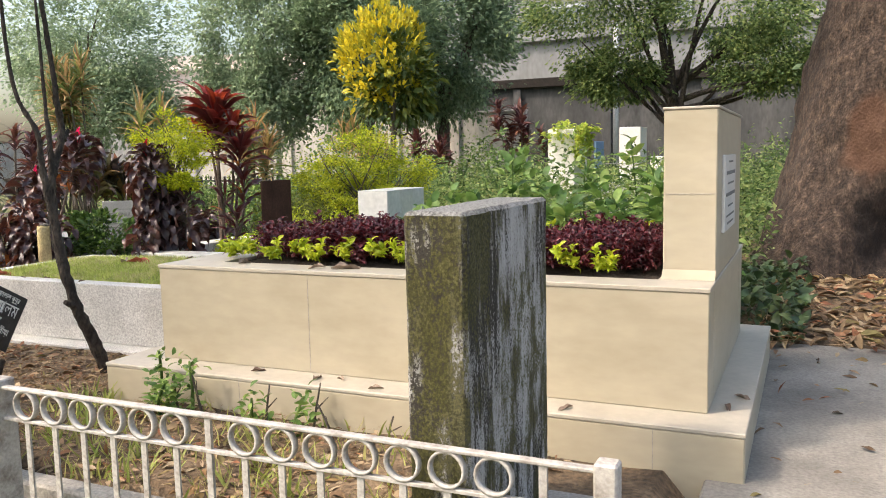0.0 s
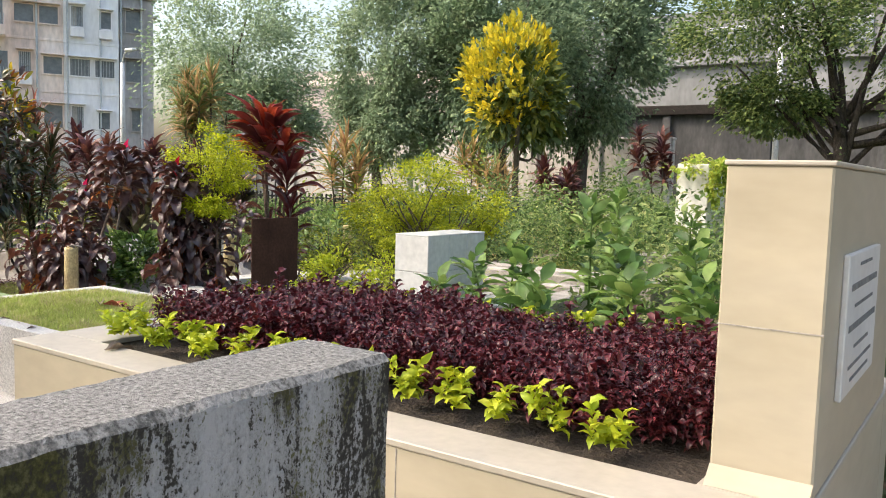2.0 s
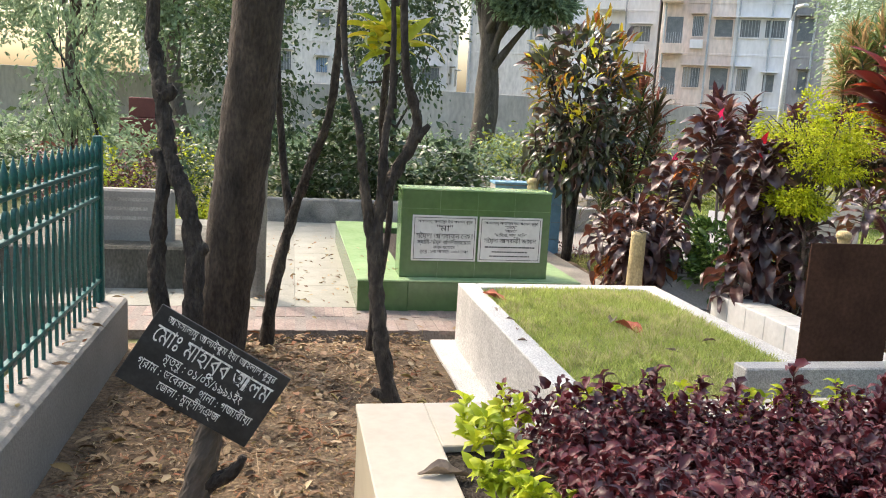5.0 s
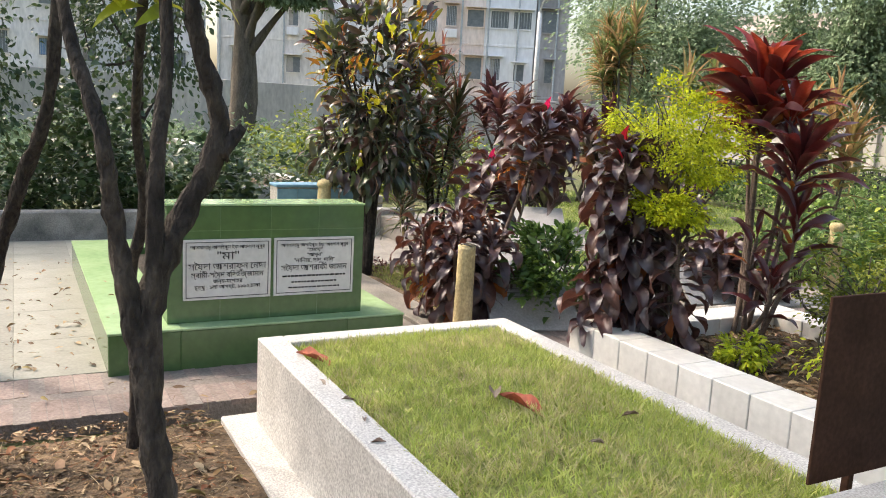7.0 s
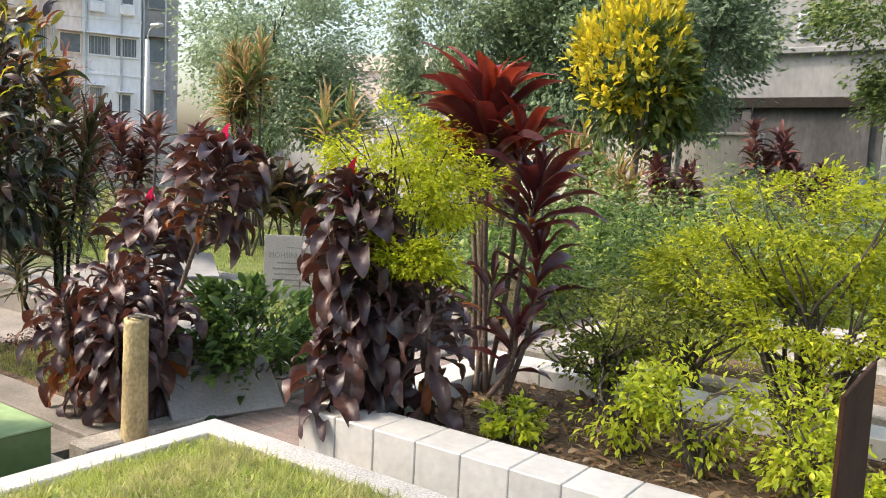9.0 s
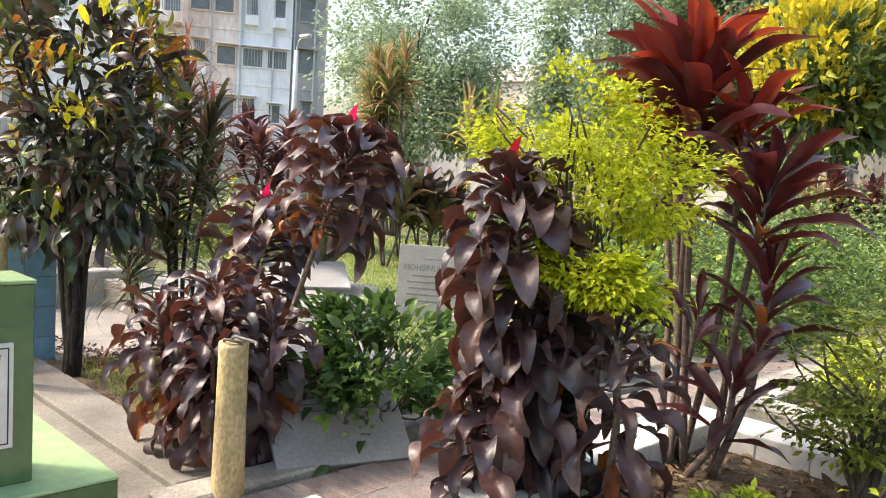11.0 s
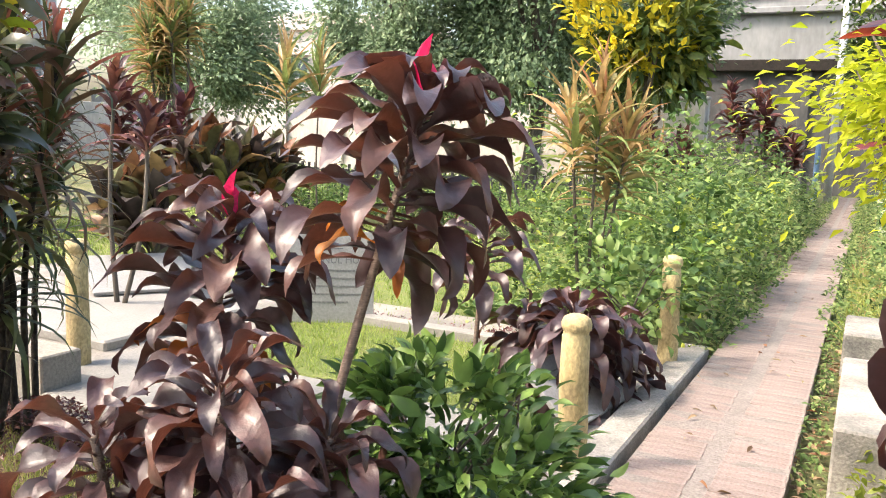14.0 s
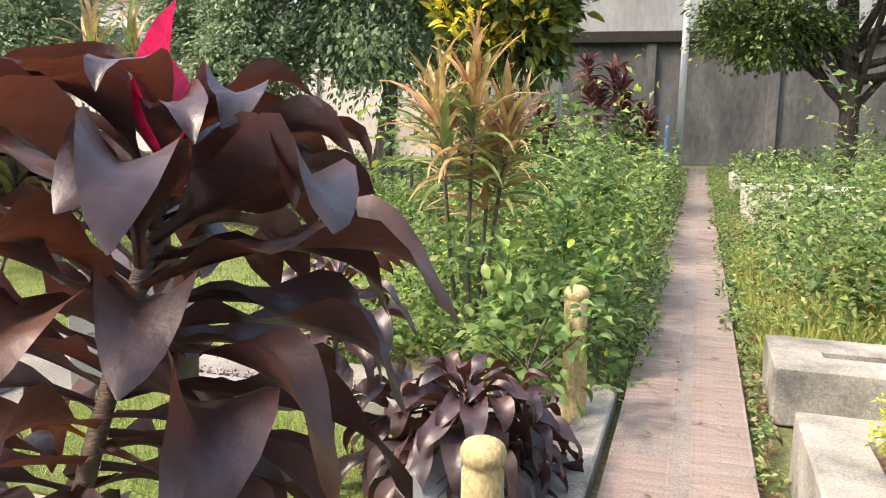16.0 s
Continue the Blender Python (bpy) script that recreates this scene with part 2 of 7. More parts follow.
def moss():
    """Old concrete with black and pale streaks running down, and moss."""
    m, n, l, b = nodes_of("mossy_concrete")
    co = n.new("ShaderNodeTexCoord")
    def tex(scale, detail, s):
        mp = n.new("ShaderNodeMapping")
        mp.inputs["Scale"].default_value = s
        l.new(co.outputs["Object"], mp.inputs[0])
        t = n.new("ShaderNodeTexNoise")
        t.inputs["Scale"].default_value, t.inputs["Detail"].default_value, t.inputs["Roughness"].default_value = scale, detail, 0.68
        l.new(mp.outputs[0], t.inputs["Vector"])
        return t
    streak, patch, grain = tex(17, 12, (1, 1, 0.15)), tex(6.0, 9, (1, 1, 0.4)), tex(120, 5, (1, 1, 0.8))
    r1 = ramp(n, [(0.0, 0.014, 0.012, 0.01), (0.48, 0.035, 0.03, 0.022), (0.525, 0.11, 0.1, 0.085), (0.555, 0.34, 0.33, 0.32), (0.72, 0.48, 0.47, 0.46)])
    big = tex(2.2, 3, (1, 1, 0.6))
    s1 = n.new("ShaderNodeMath")
    s1.operation = "MULTIPLY_ADD"
    s1.inputs[1].default_value = 0.8
    l.new(grain.outputs[0], s1.inputs[0])
    s0 = n.new("ShaderNodeMath")
    s0.operation = "MULTIPLY_ADD"
    s0.inputs[1].default_value = 0.6
    l.new(big.outputs[0], s0.inputs[0])
    s2 = n.new("ShaderNodeMath")
    s2.operation = "SUBTRACT"
    s2.inputs[1].default_value = 0.66
    l.new(streak.outputs[0], s2.inputs[0])
    l.new(s2.outputs[0], s0.inputs[2])
    l.new(s0.outputs[0], s1.inputs[2])
    l.new(s1.outputs[0], r1.inputs[0])
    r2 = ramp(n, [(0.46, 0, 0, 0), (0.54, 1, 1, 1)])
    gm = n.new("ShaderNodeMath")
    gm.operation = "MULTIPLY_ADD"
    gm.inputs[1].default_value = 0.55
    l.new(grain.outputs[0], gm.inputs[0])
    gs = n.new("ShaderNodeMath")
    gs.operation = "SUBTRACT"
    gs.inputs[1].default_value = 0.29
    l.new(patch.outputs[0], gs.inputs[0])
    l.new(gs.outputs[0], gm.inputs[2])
    # the narrow face towards -y gets more moss
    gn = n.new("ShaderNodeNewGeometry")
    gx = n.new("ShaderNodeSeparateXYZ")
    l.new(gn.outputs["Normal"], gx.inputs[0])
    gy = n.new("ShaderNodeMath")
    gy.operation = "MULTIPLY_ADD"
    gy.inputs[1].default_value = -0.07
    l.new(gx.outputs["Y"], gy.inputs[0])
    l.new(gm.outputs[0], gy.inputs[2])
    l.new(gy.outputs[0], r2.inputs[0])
    mx = n.new("ShaderNodeMix")
    mx.data_type = "RGBA"
    sc = n.new("ShaderNodeMath")
    sc.operation = "MULTIPLY"
    sc.inputs[1].default_value = 0.95
    l.new(r2.outputs[0], sc.inputs[0])
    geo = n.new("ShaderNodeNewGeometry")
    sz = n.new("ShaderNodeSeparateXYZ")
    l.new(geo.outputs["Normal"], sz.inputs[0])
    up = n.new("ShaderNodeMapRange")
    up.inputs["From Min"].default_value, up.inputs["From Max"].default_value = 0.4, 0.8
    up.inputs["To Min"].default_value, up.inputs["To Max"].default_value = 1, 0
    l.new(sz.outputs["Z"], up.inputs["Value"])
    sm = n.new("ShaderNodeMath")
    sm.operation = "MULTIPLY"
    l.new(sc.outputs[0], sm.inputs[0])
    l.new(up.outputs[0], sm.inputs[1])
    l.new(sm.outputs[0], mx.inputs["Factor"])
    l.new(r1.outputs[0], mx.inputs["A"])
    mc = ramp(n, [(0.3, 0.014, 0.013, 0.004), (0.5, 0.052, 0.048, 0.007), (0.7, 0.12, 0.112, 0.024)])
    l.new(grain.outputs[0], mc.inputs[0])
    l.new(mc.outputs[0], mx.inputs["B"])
    # upward faces take this paler grey, without moss
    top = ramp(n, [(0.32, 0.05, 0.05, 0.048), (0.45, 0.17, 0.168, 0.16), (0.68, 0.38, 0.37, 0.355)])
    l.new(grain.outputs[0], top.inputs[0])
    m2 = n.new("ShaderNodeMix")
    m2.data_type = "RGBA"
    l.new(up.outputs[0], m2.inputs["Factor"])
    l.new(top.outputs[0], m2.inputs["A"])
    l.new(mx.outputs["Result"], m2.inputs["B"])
    l.new(m2.outputs["Result"], b.inputs["Base Color"])
    b.inputs["Roughness"].default_value = 0.95
    bp = n.new("ShaderNodeBump")
    bp.inputs["Strength"].default_value, bp.inputs["Distance"].default_value = 0.8, 0.02
    ad = n.new("ShaderNodeMath")
    ad.operation = "ADD"
    l.new(grain.outputs[0], ad.inputs[0])
    l.new(streak.outputs[0], ad.inputs[1])
    l.new(ad.outputs[0], bp.inputs["Height"])
    l.new(bp.outputs[0], b.inputs["Normal"])
    return m


def old_bark():
    m = surface("old_tree_bark", [(0.014, 0.01, 0.008), (0.045, 0.03, 0.022), (0.11, 0.075, 0.055)], 15, 0.9, 1.0, 55, 0.5, 0.6)
    n, l = m.node_tree.nodes, m.node_tree.links
    b = n["Principled BSDF"]
    src = b.inputs["Base Color"].links[0].from_socket
    co = n.new("ShaderNodeTexCoord")
    wob = n.new("ShaderNodeTexNoise")
    wob.inputs["Scale"].default_value, wob.inputs["Detail"].default_value = 3.5, 5
    l.new(co.outputs["Object"], wob.inputs["Vector"])
    # first the stripped patch, then the hollow's shade painted near-black into the bark
    for place, stretch, edge, colour in (((-0.1, -1.1, 1.4), (1.9, 0.9, 1.0), 0.4, (0.11, 0.052, 0.028, 1)), ((0.05, -1.2, 0.45), (1.6, 0.7, 0.9), 0.4, (0.012, 0.009, 0.008, 1))):
        mp = n.new("ShaderNodeMapping")
        mp.vector_type = "POINT"
        mp.inputs["Location"].default_value = tuple(-p * s for p, s in zip(place, stretch))
        mp.inputs["Scale"].default_value = stretch
        l.new(co.outputs["Object"], mp.inputs[0])
        ln = n.new("ShaderNodeVectorMath")
        ln.operation = "LENGTH"
        l.new(mp.outputs[0], ln.inputs[0])
        ad = n.new("ShaderNodeMath")
        ad.operation = "MULTIPLY_ADD"
        ad.inputs[1].default_value = 0.5
        l.new(wob.outputs[0], ad.inputs[0])
        l.new(ln.outputs["Value"], ad.inputs[2])
        mr = n.new("ShaderNodeMapRange")
        mr.inputs["From Min"].default_value, mr.inputs["From Max"].default_value = edge + 0.22, edge + 0.36
        mr.inputs["To Min"].default_value, mr.inputs["To Max"].default_value = 0.6, 0
        l.new(ad.outputs[0], mr.inputs["Value"])
        mx = n.new("ShaderNodeMix")
        mx.data_type = "RGBA"
        l.new(mr.outputs[0], mx.inputs["Factor"])
        l.new(src, mx.inputs["A"])
        mx.inputs["B"].default_value = colour
        src = mx.outputs["Result"]
    l.new(src, b.inputs["Base Color"])
    return m


OLD_BARK = old_bark()
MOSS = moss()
L_PURPLE = leafy("purple_bedding_leaf", [(0.03, 0.0055, 0.009), (0.062, 0.009, 0.013), (0.105, 0.014, 0.019), (0.15, 0.03, 0.032)], 0.4, 0.22, spec=0.45)
L_LIME = leafy("lime_leaf", [(0.26, 0.34, 0.018), (0.43, 0.5, 0.026), (0.56, 0.58, 0.036)], 0.45, 0.4)
L_DURANTA = leafy("duranta_leaf", [(0.27, 0.33, 0.018), (0.48, 0.53, 0.024), (0.66, 0.67, 0.035)], 0.5, 0.48, spec=0.25)
L_DURANTA2 = leafy("spreading_duranta_leaf", [(0.19, 0.24, 0.018), (0.37, 0.42, 0.023), (0.56, 0.58, 0.033)], 0.5, 0.45, spec=0.25)
L_OLIVE = leafy("olive_leaf", [(0.09, 0.12, 0.018), (0.19, 0.23, 0.026), (0.34, 0.37, 0.036)], 0.5, 0.42)
L_CORD = leafy("cordyline_leaf", [(0.03, 0.02, 0.025), (0.047, 0.028, 0.032), (0.066, 0.035, 0.037), (0.1, 0.044, 0.032)], 0.43, 0.16, (0.075, 0.024, 0.027), spec=0.7, lit=(0.17, 0.05, 0.026))
L_CORD_OLD = leafy("old_cordyline_leaf", [(0.1, 0.035, 0.02), (0.2, 0.062, 0.024), (0.34, 0.14, 0.026)], 0.42, 0.4, (0.14, 0.04, 0.02), lit=(0.6, 0.19, 0.03))
L_PINK = leafy("pink_leaf", [(0.55, 0.01, 0.09), (0.7, 0.03, 0.12)], 0.4, 0.4)
L_RED = leafy("red_cordyline_leaf", [(0.028, 0.01, 0.014), (0.06, 0.012, 0.016), (0.12, 0.02, 0.02)], 0.36, 0.2, (0.11, 0.02, 0.022), spec=0.7, lit=(0.22, 0.028, 0.022))
L_REDHOT = leafy("scarlet_leaf", [(0.13, 0.011, 0.012), (0.26, 0.02, 0.016), (0.3, 0.06, 0.02)], 0.36, 0.38, (0.26, 0.03, 0.022), spec=0.6, lit=(0.34, 0.05, 0.02))
L_TIP = leafy("red_tip_leaf", [(0.42, 0.012, 0.03), (0.5, 0.02, 0.035)], 0.4, 0.4)
L_MAROON = leafy("maroon_leaf", [(0.05, 0.022, 0.029), (0.105, 0.035, 0.034), (0.165, 0.068, 0.042)], 0.4, 0.25)
L_CROTON = leafy("croton_leaf", [(0.03, 0.036, 0.024), (0.05, 0.062, 0.032), (0.085, 0.11, 0.04), (0.11, 0.05, 0.034), (0.045, 0.03, 0.03)], 0.32, 0.25, spec=0.75)
L_CROTON_Y = leafy("croton_young_leaf", [(0.12, 0.15, 0.02), (0.34, 0.29, 0.025), (0.34, 0.16, 0.022), (0.26, 0.07, 0.02)], 0.38, 0.4)
L_CROTON_L = leafy("lime_croton_leaf", [(0.2, 0.26, 0.02), (0.46, 0.46, 0.028), (0.56, 0.44, 0.03)], 0.38, 0.5)
L_YELLOW = leafy("yellow_croton_leaf", [(0.3, 0.31, 0.035), (0.54, 0.46, 0.035), (0.72, 0.56, 0.03)], 0.5, 0.4, spec=0.25)
L_YELLOW_G = leafy("greenish_croton_leaf", [(0.05, 0.085, 0.024), (0.1, 0.14, 0.03), (0.22, 0.23, 0.04)], 0.45, 0.3)
L_SPIKE = leafy("spiky_leaf", [(0.035, 0.055, 0.022), (0.075, 0.1, 0.036), (0.13, 0.13, 0.05), (0.14, 0.055, 0.035)], 0.4, 0.3)
L_SPIKE_R = leafy("reddish_spiky_leaf", [(0.06, 0.075, 0.03), (0.15, 0.08, 0.05), (0.3, 0.09, 0.06)], 0.4, 0.35)
L_SPIKE_O = leafy("orange_spiky_leaf", [(0.12, 0.18, 0.054), (0.216, 0.264, 0.084), (0.384, 0.24, 0.108), (0.48, 0.324, 0.156)], 0.45, 0.35)
L_GREEN = leafy("green_leaf", [(0.06, 0.115, 0.034), (0.125, 0.2, 0.056), (0.24, 0.32, 0.095)], 0.45, 0.38, spec=0.3)
L_GREEN_S = leafy("deep_green_leaf", [(0.04, 0.085, 0.022), (0.09, 0.165, 0.036), (0.2, 0.3, 0.065)], 0.4, 0.3)
L_WEED = leafy("weed_leaf", [(0.05, 0.085, 0.03), (0.11, 0.18, 0.055), (0.205, 0.29, 0.092), (0.33, 0.36, 0.135)], 0.55, 0.42, spec=0.25)
L_DRY_WEED = leafy("dried_weed_leaf", [(0.2, 0.16, 0.07), (0.32, 0.27, 0.12), (0.3, 0.2, 0.1)], 0.8, 0.3, spec=0.15)
L_VINE_Y = leafy("bright_vine_leaf", [(0.2, 0.3, 0.04), (0.34, 0.42, 0.06), (0.46, 0.48, 0.08)], 0.5, 0.45, spec=0.25)
L_LAWN = leafy("dark_lawn_cordyline_leaf", [(0.04, 0.035, 0.03), (0.08, 0.055, 0.05), (0.13, 0.13, 0.05), (0.2, 0.07, 0.035)], 0.4, 0.25)
L_GOLD = leafy("golden_dracaena_leaf", [(0.16, 0.17, 0.05), (0.34, 0.25, 0.09), (0.48, 0.32, 0.14), (0.42, 0.19, 0.1)], 0.5, 0.35)
L_BIG = leafy("broad_leaf", [(0.06, 0.125, 0.03), (0.125, 0.22, 0.05), (0.21, 0.32, 0.075), (0.3, 0.38, 0.1)], 0.45, 0.38)
# mostly for distant trees: greens lightened and greyed, haze put into the colour
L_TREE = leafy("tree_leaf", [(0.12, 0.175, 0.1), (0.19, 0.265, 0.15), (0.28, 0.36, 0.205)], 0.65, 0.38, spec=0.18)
L_TREE_D = leafy("shade_tree_leaf", [(0.05, 0.085, 0.03), (0.09, 0.145, 0.048), (0.16, 0.22, 0.07), (0.26, 0.31, 0.1)], 0.55, 0.42, spec=0.25)
# paled further, standing in for thicker haze over the farthest trees
L_TREE_P = leafy("haze_tree_leaf", [(0.2, 0.27, 0.165), (0.27, 0.355, 0.215), (0.36, 0.43, 0.28)], 0.75, 0.42, spec=0.12)
L_DARK = leafy("dark_hedge_leaf", [(0.027, 0.0525, 0.021), (0.0525, 0.09, 0.033), (0.105, 0.135, 0.0525)], 0.4, 0.25)
L_DRY = leafy("dry_leaf", [(0.07, 0.042, 0.022), (0.15, 0.09, 0.045), (0.27, 0.185, 0.1), (0.36, 0.28, 0.17), (0.22, 0.085, 0.04), (0.2, 0.17, 0.06)], 0.75, 0.1)
L_DRY_RED = leafy("fallen_red_leaf", [(0.4, 0.09, 0.05), (0.45, 0.15, 0.08)], 0.6, 0.1)
L_DRY_GREY = leafy("curled_dry_leaf", [(0.16, 0.1, 0.07), (0.3, 0.24, 0.18)], 0.7, 0.05)
GRASS = leafy("grass_blade", [(0.29, 0.36, 0.075), (0.42, 0.48, 0.12), (0.54, 0.54, 0.19)], 0.7, 0.32)
GRASS_LAWN = leafy("lawn_grass_blade", [(0.12, 0.19, 0.03), (0.2, 0.28, 0.05), (0.3, 0.33, 0.09)], 0.7, 0.32, spec=0.2)
GRASS_STRAW = leafy("straw_grass_blade", [(0.44, 0.44, 0.16), (0.56, 0.52, 0.25), (0.56, 0.46, 0.27)], 0.75, 0.3)
GRASS_DRY = leafy("dry_grass_blade", [(0.2, 0.27, 0.05), (0.33, 0.36, 0.09), (0.42, 0.38, 0.15)], 0.6, 0.4)


# ---- mesh tools ----
def mesh_of(name, bm, material, smooth=False):
    me = bpy.data.meshes.new(name)
    bm.to_mesh(me)
    bm.free()
    me.materials.append(material)
    if smooth:
        me.polygons.foreach_set("use_smooth", [True] * len(me.polygons))
    return me


def part(name, bm, material, parent=None, label="", smooth=False):
    ob = new(name, mesh_of(name, bm, material, smooth))
    ob.parent = parent
    if label:
        ob["label"] = label
    return ob


def thing(name, at, label, category, group="", rot=0, kind=""):
    e = new(name)
    e.empty_display_size = 0.1
    e.matrix_world = pose(*at, 0, 0, rot)
    return tagged(e, label, category, group, kind)


def box(x0, x1, y0, y1, z0, z1, bevel=0.0, bm=None, seg=1):
    bm = bm or bmesh.new()
    g = bmesh.ops.create_cube(bm, size=1, matrix=Matrix.Translation(((x0 + x1) / 2, (y0 + y1) / 2, (z0 + z1) / 2)) @ Matrix.Diagonal((x1 - x0, y1 - y0, z1 - z0, 1)))
    if bevel:
        es = list({e for v in g["verts"] for e in v.link_edges})
        bmesh.ops.bevel(bm, geom=es, offset=bevel, segments=seg, affect="EDGES", clamp_overlap=True)
    return bm


def ring(x0, x1, y0, y1, z0, z1, w, bevel=0.0, bm=None):
    """A rectangular kerb: four walls w wide, mitred by butting."""
    bm = bm or bmesh.new()
    box(x0, x1, y0, y0 + w, z0, z1, bevel, bm)
    box(x0, x1, y1 - w, y1, z0, z1, bevel, bm)
    box(x0, x0 + w, y0 + w, y1 - w, z0, z1, bevel, bm)
    box(x1 - w, x1, y0 + w, y1 - w, z0, z1, bevel, bm)
    return bm


def tube(points, radii, sides=8, bm=None, wobble=0.0, seed=0):
    """A bent round limb through points."""
    bm = bm or bmesh.new()
    pts = [Vector(p) for p in points]
    rnd = random.Random(seed)
    rings = []
    for i, p in enumerate(pts):
        d = (pts[min(i + 1, len(pts) - 1)] - pts[max(i - 1, 0)]).normalized()
        a = d.orthogonal().normalized() if abs(d.z) < 0.9 else Vector((1, 0, 0))
        a = (a - d * a.dot(d)).normalized()
        b = d.cross(a)
        rings.append([bm.verts.new(p + (a * math.cos(t) + b * math.sin(t)) * radii[i] * (1 + wobble * (rnd.random() - 0.5)))
                      for t in (2 * math.pi * k / sides for k in range(sides))])
    for r0, r1 in zip(rings, rings[1:]):
        for k in range(sides):
            bm.faces.new((r0[k], r0[(k + 1) % sides], r1[(k + 1) % sides], r1[k]))
    bm.faces.new(rings[0][::-1])
    bm.faces.new(rings[-1])
    return bm


def smooth_path(points, n=4):
    """More points on a smooth line through the given ones."""
    p = [Vector(q) for q in points]
    out = []
    for i in range(len(p) - 1):
        a, b, c, d = p[max(i - 1, 0)], p[i], p[i + 1], p[min(i + 2, len(p) - 1)]
        for k in range(n):
            t = k / n
            out.append(0.5 * ((2 * b) + (c - a) * t + (2 * a - 5 * b + 4 * c - d) * t * t + (3 * b - a - 3 * c + d) * t ** 3))
    return out + [p[-1]]


def limb(points, r0, r1, sides=8, bm=None, n=4, wobble=0.15, seed=0):
    ps = smooth_path(points, n)
    return tube(ps, [r0 + (r1 - r0) * i / (len(ps) - 1) for i in range(len(ps))], sides, bm, wobble, seed)


def blade(length=1.0, width=0.2, rise=0.5, droop=1.8, seg=8, cross=3, cup=0.25, wave=0.0, point=0.55, stalk=0.12, seed=0, full=0.75):
    """A leaf along +x from the origin: (verts, quads). rise, droop: angle at the stalk, and how far the blade turns down."""
    rnd = random.Random(seed)
    ph = rnd.random() * 6
    vs, fs = [], []
    x = z = 0.0
    for i in range(seg + 1):
        s = i / seg
        a = rise - droop * s ** 1.6
        if i:
            x += math.cos(a) * length / seg
            z += math.sin(a) * length / seg
        if s < stalk:
            w = 0.16 + 0.5 * (s / stalk) ** 2 * 0.4
        else:
            u = (s - stalk) / (1 - stalk)
            w = max(0.02, math.sin(math.pi * min(1, u ** point * 1.0)) ** full)
            w = max(w, 0.2 if u < 0.1 else 0.0)
        for k in range(cross):
            y = (2 * k / (cross - 1) - 1)
            lift = cup * abs(y) * w * width * 0.5 + wave * width * w * abs(y) * math.sin(ph + 11 * s + 2.2 * y)
            vs.append((x - math.sin(a) * lift, y * w * width * 0.5, z + math.cos(a) * lift))
    for i in range(seg):
        for k in range(cross - 1):
            a = i * cross + k
            fs.append((a, a + 1, a + cross + 1, a + cross))
    return np.array(vs), np.array(fs)


def cord_blade(width, rise, droop, wave, seed, stalk=0.15, curl=2.0, twist=0.35, seg=14, cross=7):
    """A ti-plant leaf along +x, one long: channelled stalk, oblong blade with a creased midrib, rolling margins and a short point."""
    rnd = random.Random(seed * 7 + 1)
    p0, p1, turn = rnd.random() * 6, rnd.random() * 6, rnd.uniform(-twist, twist)
    vs, fs = [], []
    x = z = 0.0
    for i in range(seg + 1):
        s = i / seg
        a = rise - droop * s ** 1.5 - curl * max(0, s - 0.72)
        if i:
            x += math.cos(a) / seg
            z += math.sin(a) / seg
        u = max(0.0, (s - stalk) / (1 - stalk))
        w = 0.17 if s <= stalk else max(0.17 * (1 - u) ** 4, math.sin(math.pi * u ** 0.95) ** 0.6 * (1 - 0.2 * u ** 4))
        w = max(w, 0.025)
        b = turn * s
        for k in range(cross):
            y = 2 * k / (cross - 1) - 1
            ph = p0 if y < 0 else p1
            crease = 0.9 * (1 - s) + 0.3
            lift = width * w * (0.36 * crease * abs(y) ** 1.25 + wave * abs(y) ** 1.5 * math.sin(ph + 12 * s))
            yy, zz = y * w * width * 0.5, lift
            yy, zz = yy * math.cos(b) - zz * math.sin(b), yy * math.sin(b) + zz * math.cos(b)
            vs.append((x - math.sin(a) * zz, yy, z + math.cos(a) * zz))
    for i in range(seg):
        for k in range(cross - 1):
            a = i * cross + k
            fs.append((a, a + 1, a + cross + 1, a + cross))
    return np.array(vs), np.array(fs)


def raw_mesh(name, verts, quads, material, smooth=True):
    me = bpy.data.meshes.new(name)
    verts, quads = np.asarray(verts, np.float32), np.asarray(quads, np.int32)
    me.vertices.add(len(verts))
    me.vertices.foreach_set("co", verts.ravel())
    k = quads.shape[1]
    me.loops.add(quads.size)
    me.loops.foreach_set("vertex_index", quads.ravel())
    me.polygons.add(len(quads))
    me.polygons.foreach_set("loop_start", np.arange(0, quads.size, k, dtype=np.int32))
    me.polygons.foreach_set("use_smooth", np.full(len(quads), smooth))
    me.update(calc_edges=True)
    me.materials.append(material)
    return me


def frames(dirs, rng, roll=0.5):
    """Rotation matrices whose x axis runs along dirs and whose z axis leans up."""
    d = dirs / np.maximum(np.linalg.norm(dirs, axis=1, keepdims=True), 1e-6)
    up = np.array([0, 0, 1.0]) + rng.normal(0, roll, d.shape)
    y = np.cross(up, d)
    y /= np.maximum(np.linalg.norm(y, axis=1, keepdims=True), 1e-6)
    z = np.cross(d, y)
    return np.stack([d, y, z], axis=2)


